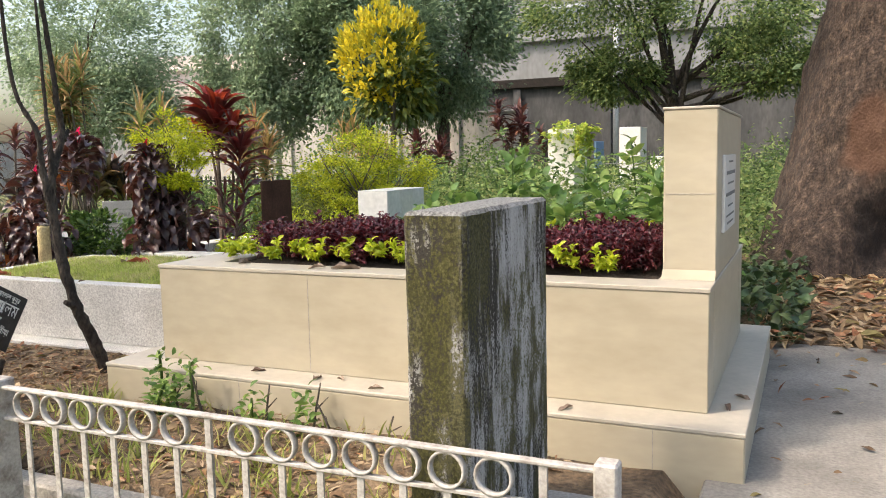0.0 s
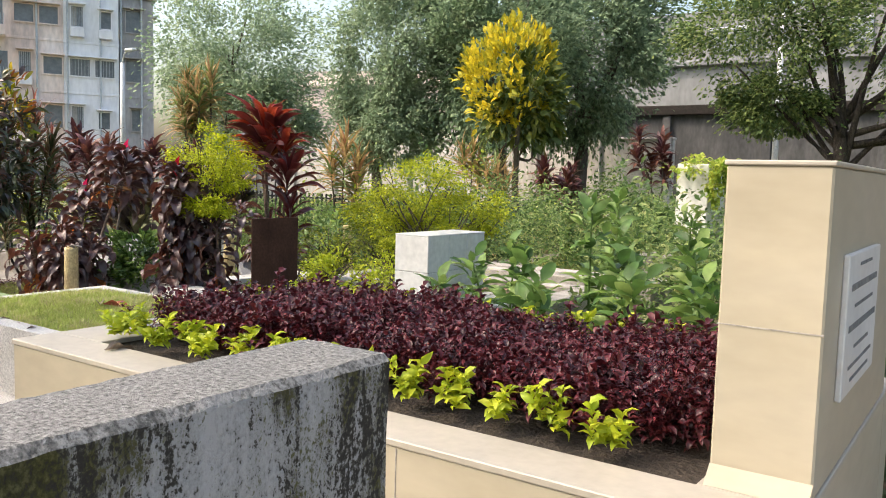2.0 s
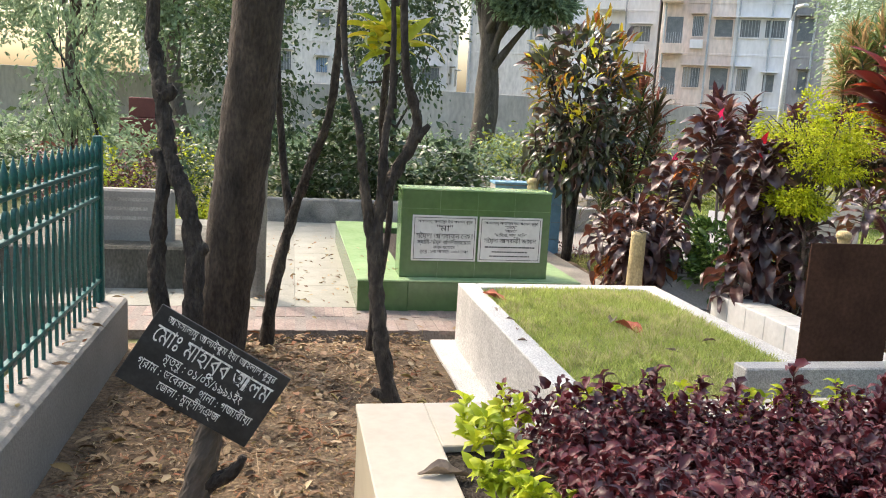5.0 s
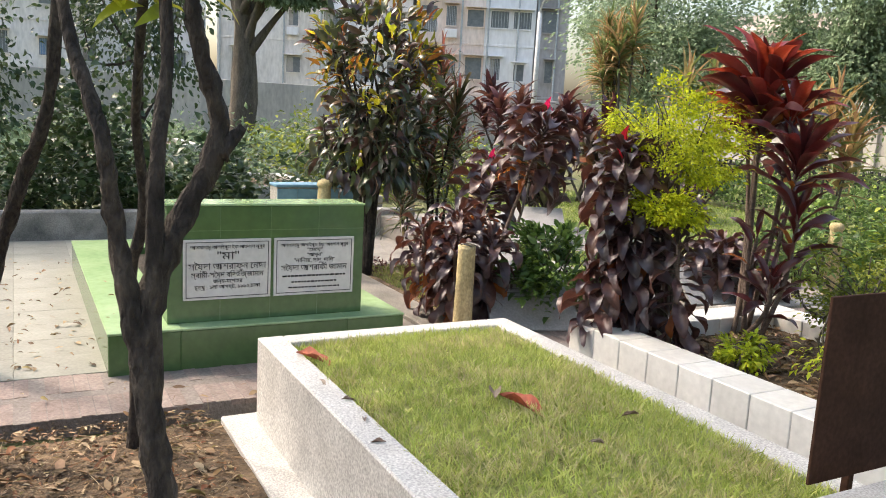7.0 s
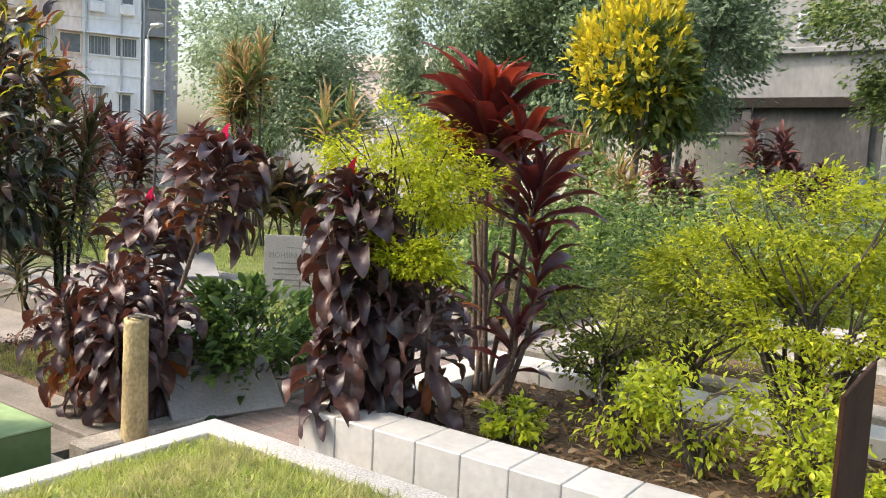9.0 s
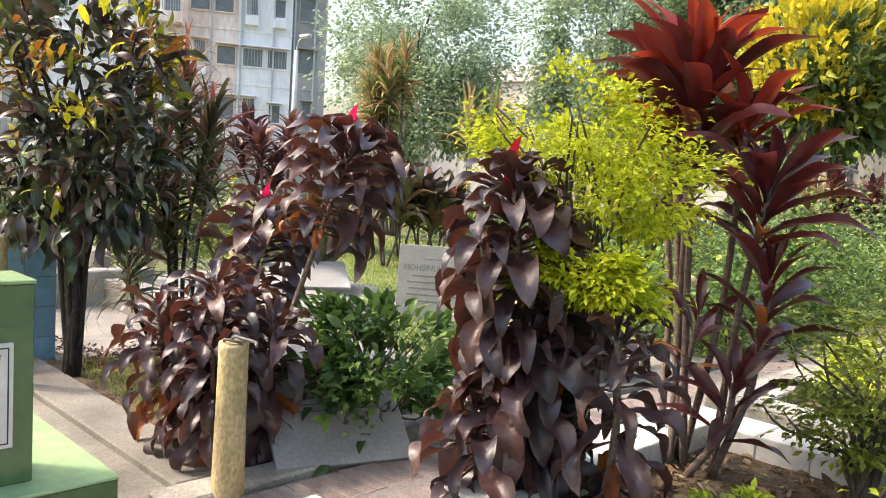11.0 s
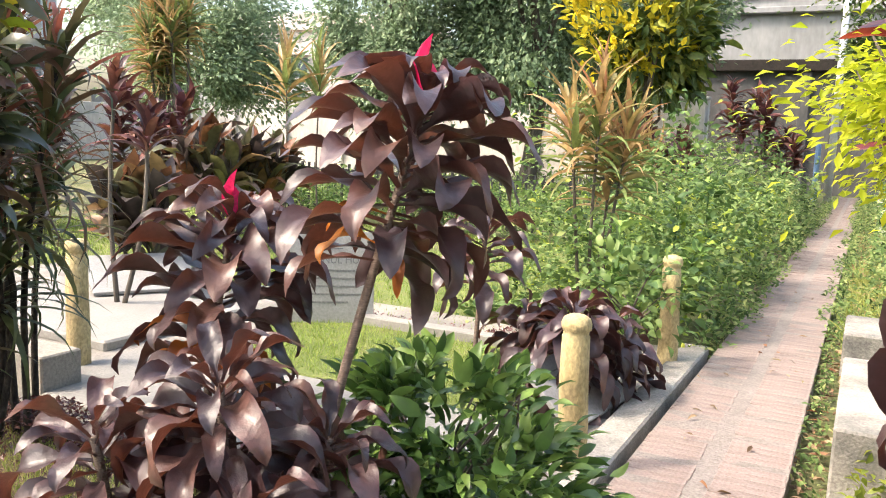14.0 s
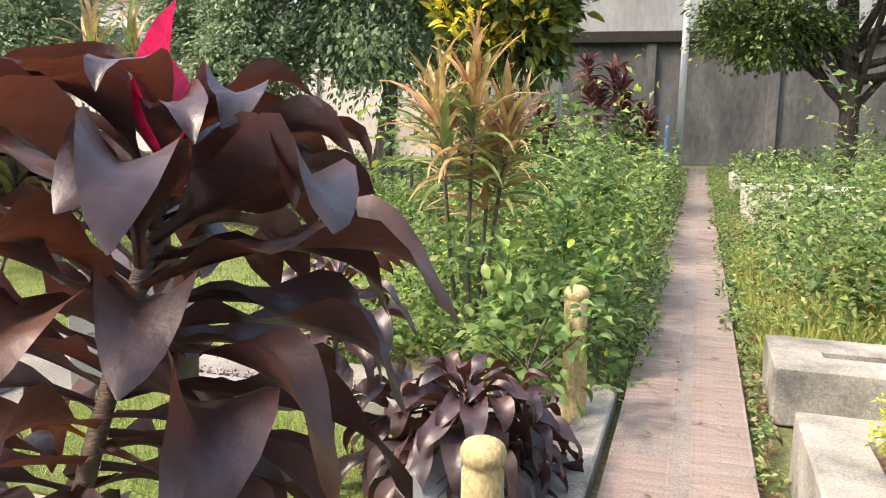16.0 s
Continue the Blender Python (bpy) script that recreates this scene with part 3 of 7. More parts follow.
def cloud(name, templates, pos, dirs, sizes, material, parent=None, label="", roll=0.5, seed=1):
    """Many leaves in one mesh: each template in turn at pos, along dirs, scaled by sizes."""
    rng = np.random.default_rng(seed)
    pos, dirs, sizes = np.asarray(pos, float), np.asarray(dirs, float), np.asarray(sizes, float)
    R = frames(dirs, rng, roll) * sizes[:, None, None]
    V, Q, off = [], [], 0
    for i, (tv, tf) in enumerate(templates):
        sel = np.arange(i, len(pos), len(templates))
        if not len(sel):
            continue
        v = np.einsum("nij,kj->nki", R[sel], tv) + pos[sel][:, None, :]
        q = tf[None] + (np.arange(len(sel)) * len(tv))[:, None, None] + off
        V.append(v.reshape(-1, 3))
        Q.append(q.reshape(-1, tf.shape[1]))
        off += len(sel) * len(tv)
    ob = new(name, raw_mesh(name, np.concatenate(V), np.concatenate(Q), material))
    ob.parent = parent
    if label:
        ob["label"] = label
    return ob


def puff(rng, n, centre, radius, shell=0.55, clumps=14, clump_r=0.35):
    """Leaf places and directions in an uneven crown: clumps set about an ellipsoid, with gaps between them."""
    radius = np.asarray(radius, float)
    c = rng.normal(size=(clumps, 3))
    c /= np.linalg.norm(c, axis=1, keepdims=True)
    c *= (shell + (1 - shell) * rng.random((clumps, 1)))
    k = rng.integers(0, clumps, n)
    o = rng.normal(size=(n, 3)) * clump_r * (0.6 + 0.8 * rng.random((clumps, 1)))[k] * 0.6
    p = c[k] + o
    d = o + 0.6 * c[k] + rng.normal(0, 0.35, (n, 3))
    return np.asarray(centre) + p * radius, d * radius


QUADLEAF = [(np.array([(0, 0, 0), (0.5, -0.24, 0.05), (1, 0, -0.12), (0.5, 0.24, 0.05)], float), np.array([(0, 1, 2, 3)]))]
SMALL = [blade(1, 0.5, 0.2, 0.7, 2, 3, 0.3, stalk=0.05, seed=s) for s in range(3)]
BEDLEAF = [blade(1, 0.46, 0.45, 0.9 + 0.35 * s, 3, 3, 0.55, 0.1, stalk=0.1, seed=s, full=0.6) for s in range(4)]
OVAL = [blade(1, 0.55, 0.3, 1.0, 4, 3, 0.3, 0.05, stalk=0.12, seed=s) for s in range(4)]
LANCE = [blade(1, 0.22, 0.4, 1.2, 5, 3, 0.3, 0.04, stalk=0.1, seed=s) for s in range(4)]
STRAP = [blade(1, 0.07, 0.5, 1.0 + 0.5 * s, 6, 2, 0, stalk=0.02, point=0.35, seed=s) for s in range(4)]
TUFT = [(np.array([(0, -0.05, 0), (0, 0.05, 0), (0.55, 0.035, 0.06), (0.55, -0.035, 0.06), (1, 0.004, -0.03), (1, -0.004, -0.03)], float), np.array([(0, 1, 2, 3), (3, 2, 4, 5)]))]

# ---- ground ----
def ground_sheet():
    bm = bmesh.new()
    xs = [-400, -120] + [-45 + 0.75 * i for i in range(81)] + [120, 400]
    ys = [-400, -120] + [-12 + 0.75 * i for i in range(81)] + [120, 400]
    grid = [[bm.verts.new((x, y, 0.05 * (noise.noise((x * 0.7, y * 0.7, 0))) * (-12 < y < 48))) for y in ys] for x in xs]
    for i in range(len(xs) - 1):
        for j in range(len(ys) - 1):
            bm.faces.new((grid[i][j], grid[i + 1][j], grid[i + 1][j + 1], grid[i][j + 1]))
    return tagged(part("ground", bm, GROUND, smooth=True), "weedy earth ground of the graveyard", "ground", kind="structure")


ground_sheet()


def patch(name, x0, x1, y0, y1, z, material, label, rough_edge=0.15, bump=0.02, step=0.2, seed=0, cat="ground"):
    """A thin uneven layer of earth with a ragged outline, sunk at its edges."""
    bm = bmesh.new()
    nx, ny = max(2, int((x1 - x0) / step)), max(2, int((y1 - y0) / step))
    rows = []
    for i in range(nx + 1):
        r = []
        for j in range(ny + 1):
            x, y = x0 + (x1 - x0) * i / nx, y0 + (y1 - y0) * j / ny
            edge = i in (0, nx) or j in (0, ny)
            dx = rough_edge * noise.noise((x * 2, y * 2, seed + 5.1)) if edge else 0
            dy = rough_edge * noise.noise((x * 2, y * 2, seed + 9.7)) if edge else 0
            r.append(bm.verts.new((x + dx, y + dy, -0.06 if edge else z + bump * noise.noise((x * 2.3, y * 2.3, seed)))))
        rows.append(r)
    for i in range(nx):
        for j in range(ny):
            bm.faces.new((rows[i][j], rows[i + 1][j], rows[i + 1][j + 1], rows[i][j + 1]))
    return tagged(part(name, bm, material, smooth=True), label, cat, kind="structure")


patch("soil_patch", -6.75, -2.2, 1.9, 4.4, 0.055, SOIL, "bare brown earth strewn with dry leaves")
patch("soil_patch", -3.4, -0.3, 2.15, 3.4, 0.14, SOIL, "bare earth in front of the cream tomb", bump=0.03)
tagged(part("pavement", box(-0.35, 3.2, -4, 5.75, -0.1, 0.12, 0.01), CONCRETE), "worn pale concrete walkway with dark stains", "pavement", kind="structure")
patch("soil_patch", -1.5, 6, 5.6, 12.5, 0.12, SOIL, "earth under the big tree covered by dead leaves", bump=0.06)

PATH_X0, PATH_X1, PATH_Z = -7.42, -6.74, 0.09
path = tagged(part("footpath", box(PATH_X0, PATH_X1, -2.5, 37.0, -0.1, PATH_Z - 0.003), MORTAR), "narrow pink brick footpath in two rows with a mortar strip", "footpath", kind="structure")
tagged(part("kerb", box(-7.66, -7.47, 5.85, 10.9, -0.05, 0.11, 0.012), CONCRETE_D), "low dark concrete kerb beside the brick footpath", "kerb", kind="structure")

# paved platform round the green tomb, with its slabs
platform = tagged(part("platform", box(-12.2, -7.425, -1.2, 5.75, -0.1, 0.07), PLATFORM), "pale paved platform littered with small dry leaves", "pavement", kind="structure")
# plots behind the posts
tagged(part("plot_pavement", box(-14.2, -7.67, 5.76, 10.9, -0.1, 0.06), CONCRETE), "pale concrete paving between the grave plots", "pavement", kind="structure")
for x0, x1, y0, y1 in ((-10.6, -8.0, 7.5, 8.55), (-13.2, -10.9, 8.4, 9.8)):
    tagged(part("grave_slab", box(x0, x1, y0, y1, 0.05, 0.13, 0.015), PAD), "pale flat concrete grave slab", "grave slab", "flat grave slabs")


patch("lawn", -18.2, -8.9, 10.42, 16.6, 0.03, LAWN, "short sunlit lawn among the graves", 0.3, 0.02, 0.4, 3, "lawn")
tagged(part("plot_lawn", box(-10.5, -8.05, 8.68, 10.02, 0.0, 0.085, 0.01), LAWN), "kerbed plot of short green grass", "lawn", kind="structure")
tagged(part("kerb", box(-10.5, -8.05, 10.03, 10.15, 0.0, 0.15, 0.01), PAD), "low pale kerb behind the grass plot", "kerb", kind="structure")
bed = tagged(part("plot_bed", box(-10.2, -8.0, 6.3, 7.25, 0.0, 0.08, 0.01), SOIL), "bed of earth and thin grass between kerbs", "bed", kind="structure")
tagged(part("kerb", box(-10.4, -7.68, 5.98, 6.27, 0.0, 0.1, 0.01), CONCRETE), "pale worn concrete kerb round a planted plot", "kerb", kind="structure")
tagged(part("kerb", box(-14.0, -10.3, 7.5, 7.75, 0.0, 0.32, 0.01), CONCRETE), "pale concrete kerb wall behind the plots", "kerb", kind="structure")

def ring_parts(name, x0, x1, y0, y1, z0, z1, w, bevel, material, parent):
    """A rectangular kerb of four butted pieces, each a part."""
    for q in ((x0, x1, y0, y0 + w), (x0, x1, y1 - w, y1), (x0, x0 + w, y0 + w, y1 - w), (x1 - w, x1, y0 + w, y1 - w)):
        part(name, box(*q, z0, z1, bevel), material, parent)


# ---- graves ----
def cream_tomb():
    t = thing("cream_tomb", (0, 0, 0), "cream tiled tomb with tall headstone and planted top", "tomb")
    part("plinth", box(-3.5, -0.2, 3.2, 5.3, 0.0, 0.3, 0.006), CREAM, t)
    part("plinth_top", box(-3.503, -0.197, 3.197, 5.303, 0.3, 0.32, 0.004), CREAM_TOP, t)
    ring_parts("wall", -3.27, -0.36, 3.4, 5.1, 0.32, 0.825, 0.2, 0.004, CREAM, t)
    for q in ((-3.275, -0.355, 3.395, 3.59), (-3.275, -0.355, 4.9, 5.105), (-3.275, -2.97, 3.59, 4.9), (-0.6, -0.355, 3.59, 4.9)):
        part("rim", box(*q, 0.825, 0.845, 0.003), CREAM_TOP, t)
    part("soil", box(-3.069, -0.565, 3.601, 4.899, 0.32, 0.823), BED, t, "dark planting soil")
    hs = box(-0.585, -0.36, 3.64, 4.86, 0.845, 1.58, 0.005)
    h = part("headstone", hs, CREAM, t)
    part("cap", box(-0.59, -0.355, 3.635, 4.865, 1.58, 1.592, 0.003), CREAM_TOP, h)
    # sloped foot between headstone and rim
    bm = bmesh.new()
    v = [bm.verts.new(p) for p in ((-0.585, 3.64, 0.885), (-0.36, 3.64, 0.885), (-0.36, 3.595, 0.846), (-0.585, 3.595, 0.846), (-0.585, 3.64, 0.846), (-0.36, 3.64, 0.846))]
    for f in ((0, 3, 2, 1), (0, 4, 3), (1, 2, 5), (3, 4, 5, 2)):
        bm.faces.new([v[i] for i in f])
    part("headstone_foot", bm, CREAM, t)
    pl = part("plaque", box(-0.36, -0.345, 3.83, 4.36, 1.03, 1.38, 0.003), MARBLE, t, "small white marble plaque with dark lettering")
    for i, (w, y) in enumerate(((0.2, 1.345), (0.42, 1.29), (0.3, 1.245), (0.44, 1.19), (0.24, 1.14), (0.38, 1.095), (0.3, 1.06))):
        bm, x, rnd = bmesh.new(), -w / 2, random.Random(i)
        while x < w / 2 - 0.008:
            k = rnd.uniform(0.012, 0.04)
            box(-0.345, -0.343, 4.095 + x, 4.095 + min(w / 2, x + k), y, y + (0.016 if i in (1, 3) else 0.008), 0, bm)
            x += k + 0.007
        part("text_line", bm, SLATE, pl)
    # joints of the large tiles
    for x in (-2.3, -1.33):
        part("joint", box(x, x + 0.003, 3.3985, 3.4, 0.33, 0.82), GROUT, t)
    for z in (1.215,):
        part("joint", box(-0.5865, -0.3585, 3.6385, 3.6405, z, z + 0.003), GROUT, t)
    for x in (-2.6, -1.6, -0.55):
        part("joint", box(x, x + 0.003, 3.1985, 3.2, 0.02, 0.3), GROUT, t)
    return t


cream_tomb()


def grass_grave():
    t = thing("grass_grave", (0, 0, 0), "white terrazzo grave with a grassy mound on top", "grave")
    part("plinth", box(-6.55, -3.6, 4.2, 5.9, -0.02, 0.08, 0.008), WHITE, t)
    ring_parts("wall", -6.42, -3.62, 4.35, 5.8, 0.08, 0.52, 0.13, 0.006, WHITE, t)
    part("end_slab", box(-3.71, -3.623, 4.82, 5.545, 0.52, 0.825, 0.006), TERRAZZO, t, "grey speckled terrazzo end slab")
    bm = bmesh.new()
    nx, ny = 24, 12
    rows = []
    for i in range(nx + 1):
        rows.append([])
        for j in range(ny + 1):
            u, v = i / nx, j / ny
            x, y = -6.29 + 2.54 * u, 4.48 + 1.19 * v
            rows[-1].append(bm.verts.new((x, y, 0.48 + 0.09 * (math.sin(math.pi * u) * math.sin(math.pi * v)) ** 0.5 + 0.015 * noise.noise((x * 5, y * 5, 2)))))
    for i in range(nx):
        for j in range(ny):
            bm.faces.new((rows[i][j], rows[i + 1][j], rows[i + 1][j + 1], rows[i][j + 1]))
    part("mound", bm, MOUND, t, smooth=True)
    rng = np.random.default_rng(5)
    n = 26000
    u, v = rng.random(n), rng.random(n)
    x, y = -6.3 + 2.56 * u, 4.47 + 1.21 * v
    z = 0.475 + 0.09 * (np.sin(np.pi * u) * np.sin(np.pi * v)) ** 0.5
    d = np.stack([rng.normal(0, 0.55, n), rng.normal(0, 0.55, n), np.full(n, 0.75)], 1)
    g = cloud("grass", TUFT, np.stack([x, y, z], 1), d, rng.uniform(0.025, 0.065, n), GRASS, t, "short bright green grass")
    dry = np.array([noise.noise((a * 3.1, b * 3.1, 8)) + 0.6 * noise.noise((a * 9, b * 9, 3)) > 0.1 for a, b in zip(x, y)])
    g2 = cloud("dry_grass", TUFT, np.stack([x, y, z + 0.004], 1)[dry], d[dry][:, [1, 0, 2]], rng.uniform(0.025, 0.06, dry.sum()), GRASS_STRAW, t, "pale straw-coloured grass")
    g2["kind"] = "stuff"
    g["kind"] = "stuff"
    return t


grass_grave()


def planter_grave():
    t = thing("planter_grave", (0, 0, 0), "white tiled grave planted with coloured shrubs", "grave")
    ring_parts("wall", -6.31, -3.45, 6.21, 7.9, 0.0, 0.492, 0.22, 0, GROUT, t)
    part("soil", box(-6.08, -3.68, 6.44, 7.67, 0.0, 0.4), SOIL, t, "brown soil with leaf litter")
    x = -6.32
    k = 0
    while x < -3.46:
        w = min(0.225, -3.44 - x) - 0.004
        part("tile", box(x, x + w, 6.2, 6.44, 0.02, 0.5, 0.004), WHITE_TILE, t)
        part("tile", box(x, x + w, 7.67, 7.91, 0.02, 0.5, 0.004), WHITE_TILE, t)
        x += 0.225
    for i in range(5):
        y = 6.445 + i * 0.245
        for xx in (-6.32, -3.68):
            part("tile", box(xx, xx + 0.24, y, y + 0.24, 0.02, 0.5, 0.004), WHITE_TILE, t)
    h = part("headstone", box(-3.83, -3.54, 6.58, 7.34, 0.5, 1.08), GROUT, t)
    for z0, z1 in ((0.5, 0.82), (0.824, 1.09)):
        part("tile", box(-3.84, -3.53, 6.57, 6.585, z0, z1, 0.004), WHITE_TILE, h)
        for y0, y1 in ((6.588, 6.84), (6.844, 7.09), (7.094, 7.345)):
            part("tile", box(-3.545, -3.53, y0, y1, z0, z1, 0.003), WHITE_TILE, h)
            part("tile", box(-3.84, -3.825, y0, y1, z0, z1, 0.003), WHITE_TILE, h)
    part("tile", box(-3.842, -3.528, 6.568, 7.35, 1.09, 1.102, 0.004), WHITE_TILE, h)
    return t


planter_grave()


def letters(body, size, at, turn, material, parent, width=None, name="text_line"):
    """Raised lettering made into a mesh. turn: rotation that takes the text's x and y to the board."""
    cu = bpy.data.curves.new(name, "FONT")
    cu.body, cu.size, cu.align_x, cu.extrude, cu.resolution_u = body, size, "CENTER", 0.001, 2
    ob = bpy.data.objects.new(name, cu)
    scene.collection.objects.link(ob)
    bpy.context.view_layer.update()
    me = bpy.data.meshes.new_from_object(ob.evaluated_get(bpy.context.evaluated_depsgraph_get()))
    bpy.data.objects.remove(ob)
    me.materials.clear()
    me.materials.append(material)
    o = new(name, me)
    o.parent = parent
    xs = [v.co.x for v in me.vertices] or [0, 1]
    sx = width / (max(xs) - min(xs)) if width else 1
    o.matrix_local = Matrix.Translation(at) @ turn @ Matrix.Diagonal((sx, 1, 1, 1))
    return o


FACE_X = pose(0, 0, 0, 90, 0, 90)


def green_tomb():
    t = thing("green_tomb", (0, 0, 0), "green tiled tomb with two white inscribed plaques", "tomb")
    ring_parts("base", -10.6, -7.33, 3.74, 5.58, 0.05, 0.325, 0.4, 0.004, GREEN_D, t)
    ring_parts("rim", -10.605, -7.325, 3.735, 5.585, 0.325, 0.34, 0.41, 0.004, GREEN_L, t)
    part("soil", box(-10.2, -7.73, 4.14, 5.18, 0.05, 0.27), BED, t)
    h = part("headstone", box(-7.7, -7.45, 4.08, 5.32, 0.34, 1.05, 0.004), GREEN_D, t)
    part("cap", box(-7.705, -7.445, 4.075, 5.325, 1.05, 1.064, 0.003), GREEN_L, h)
    for y in (4.39, 4.7, 5.01):
        part("joint", box(-7.45, -7.4485, y, y + 0.003, 0.34, 1.05), GREEN_J, h)
    part("joint", box(-7.45, -7.4485, 4.08, 5.32, 0.9, 0.903), GREEN_J, h)
    for y0, y1, lines in ((4.17, 4.7, (("আসসালামু আলাইকুম ইয়া আহলাল কুবুর", 0.03, 0.45), ("\"মা\"", 0.07, 0.13), ("সৈয়দা আশরাফুন েনছা", 0.058, 0.47), ("স্বামী-সৈয়দ বিদউজ্জামান", 0.046, 0.44), ("জন্ম-যেশাহর", 0.034, 0.18), ("মৃত্যু : ১লা আগষ্ট, ১৯৯২,ঢাকা", 0.034, 0.4))),
                          (4.72, 5.25, (("আসসালামু আলাইকুম ইয়া আহলাল কুবুর", 0.03, 0.45), ("\"েমেয়\"", 0.032, 0.1), ("\"আম্মা\"", 0.032, 0.1), ("\"নািনমা, দাদু, দািদ\"", 0.036, 0.27), ("সৈয়দা আশরাফী জামান", 0.054, 0.44), ("", 0.022, 0.42), ("", 0.02, 0.3), ("", 0.018, 0.34)))):
        p = part("plaque", box(-7.45, -7.436, y0, y1, 0.48, 0.85, 0.002), MARBLE, t, "white marble plaque with a black border and black lettering")
        part("border", ring4(y0 + 0.015, y1 - 0.015, 0.495, 0.835), INK, p)
        z = 0.82
        for body, size, w in lines:
            z -= max(size, 0.028) * 1.02 if body else size * 1.9
            if body:
                letters(body, size, (-7.4345, (y0 + y1) / 2, z + size * 0.12), FACE_X, INK, p, w)
            else:
                bm = bmesh.new()
                x = -w / 2
                rnd = random.Random(int(z * 1e4))
                while x < w / 2 - 0.01:
                    k = rnd.uniform(0.01, 0.03)
                    box(-7.436, -7.4335, (y0 + y1) / 2 + x, (y0 + y1) / 2 + min(w / 2, x + k), z + size * 0.35, z + size * 0.85, 0, bm)
                    x += k + 0.006
                part("text_line", bm, INK, p)
    return t


def ring4(y0, y1, z0, z1, w=0.004, x0=-7.436, x1=-7.434):
    bm = bmesh.new()
    box(x0, x1, y0, y1, z0, z0 + w, 0, bm)
    box(x0, x1, y0, y1, z1 - w, z1, 0, bm)
    box(x0, x1, y0, y0 + w, z0 + w, z1 - w, 0, bm)
    box(x0, x1, y1 - w, y1, z0 + w, z1 - w, 0, bm)
    return bm


green_tomb()


def mossy_pillar():
    bm = box(-1.04, -0.85, 2.02, 2.77, 0.0, 1.25, 0.012)
    bmesh.ops.subdivide_edges(bm, edges=[e for e in bm.edges if e.calc_length() > 0.1], cuts=34, use_grid_fill=True)
    for v in bm.verts:
        p = v.co.copy()
        v.co += Vector([noise.noise(p * 5 + Vector((9 * k, 0, 0))) * 0.0025 + noise.noise(p * 40 + Vector((5 * k, 0, 0))) * 0.002 for k in range(3)])
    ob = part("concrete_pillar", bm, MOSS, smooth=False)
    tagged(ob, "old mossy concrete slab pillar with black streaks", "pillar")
    tagged(part("concrete_block", box(-0.84, -0.62, 2.3, 2.72, 0.02, 0.2, 0.015), CONCRETE_D), "low grey concrete block beside the mossy pillar", "block")


mossy_pillar()


def ring_fence():
    t = thing("iron_fence", (0, 0, 0), "low white painted iron fence with a row of rings", "fence")
    y = 1.93
    x0, x1, zt = -2.62, -0.47, 0.62
    part("rail", box(x0, x1, y - 0.014, y + 0.014, zt - 0.012, zt, 0.003), IRON_W, t)
    part("rail", box(x0, x1, y - 0.01, y + 0.01, zt - 0.125, zt - 0.113, 0.002), IRON_W, t)
    part("rail", box(x0, x1, y - 0.01, y + 0.01, 0.14, 0.152, 0.002), IRON_W, t)
    part("post", box(x0 - 0.1, x0, y - 0.05, y + 0.05, 0.0, zt + 0.02, 0.006), IRON_W, t)
    part("post", box(x1, x1 + 0.06, y - 0.03, y + 0.03, 0.0, zt + 0.02, 0.006), IRON_W, t)
    bm = bmesh.new()
    n = 20
    outer, inner = 0.055, 0.047
    vs = []
    for k in range(n):
        a = 2 * math.pi * k / n
        vs.append([bm.verts.new((r * math.cos(a), yy, r * math.sin(a))) for r, yy in ((outer, -0.011), (outer, 0.011), (inner, 0.011), (inner, -0.011))])
    for k in range(n):
        p, q = vs[k], vs[(k + 1) % n]
        for i in range(4):
            bm.faces.new((p[i], p[(i + 1) % 4], q[(i + 1) % 4], q[i]))
    me = mesh_of("ring", bm, IRON_W, True)
    bar = mesh_of("bar", box(-0.011, 0.011, -0.004, 0.004, -0.48, 0), IRON_W)
    tall = mesh_of("bar", box(-0.011, 0.011, -0.006, 0.006, -0.59, 0), IRON_W)
    x, k = x0 + 0.11, 0
    while x < x1 - 0.05:
        if k % 8 == 6:
            o = new("bar", tall)
            o.location = (x, y, zt - 0.012)
        else:
            r = new("ring", me)
            r.location = (x, y, zt - 0.0625)
            r.parent = t
            o = new("bar", bar)
            o.location = (x, y, zt - 0.125)
        o.parent = t
        x += 0.136
        k += 1
    tagged(part("kerb", box(-3.0, -0.9, 2.1, 2.2, 0, 0.17, 0.012), CONCRETE_D), "grey cement kerb behind the iron fence", "kerb", kind="structure")


ring_fence()


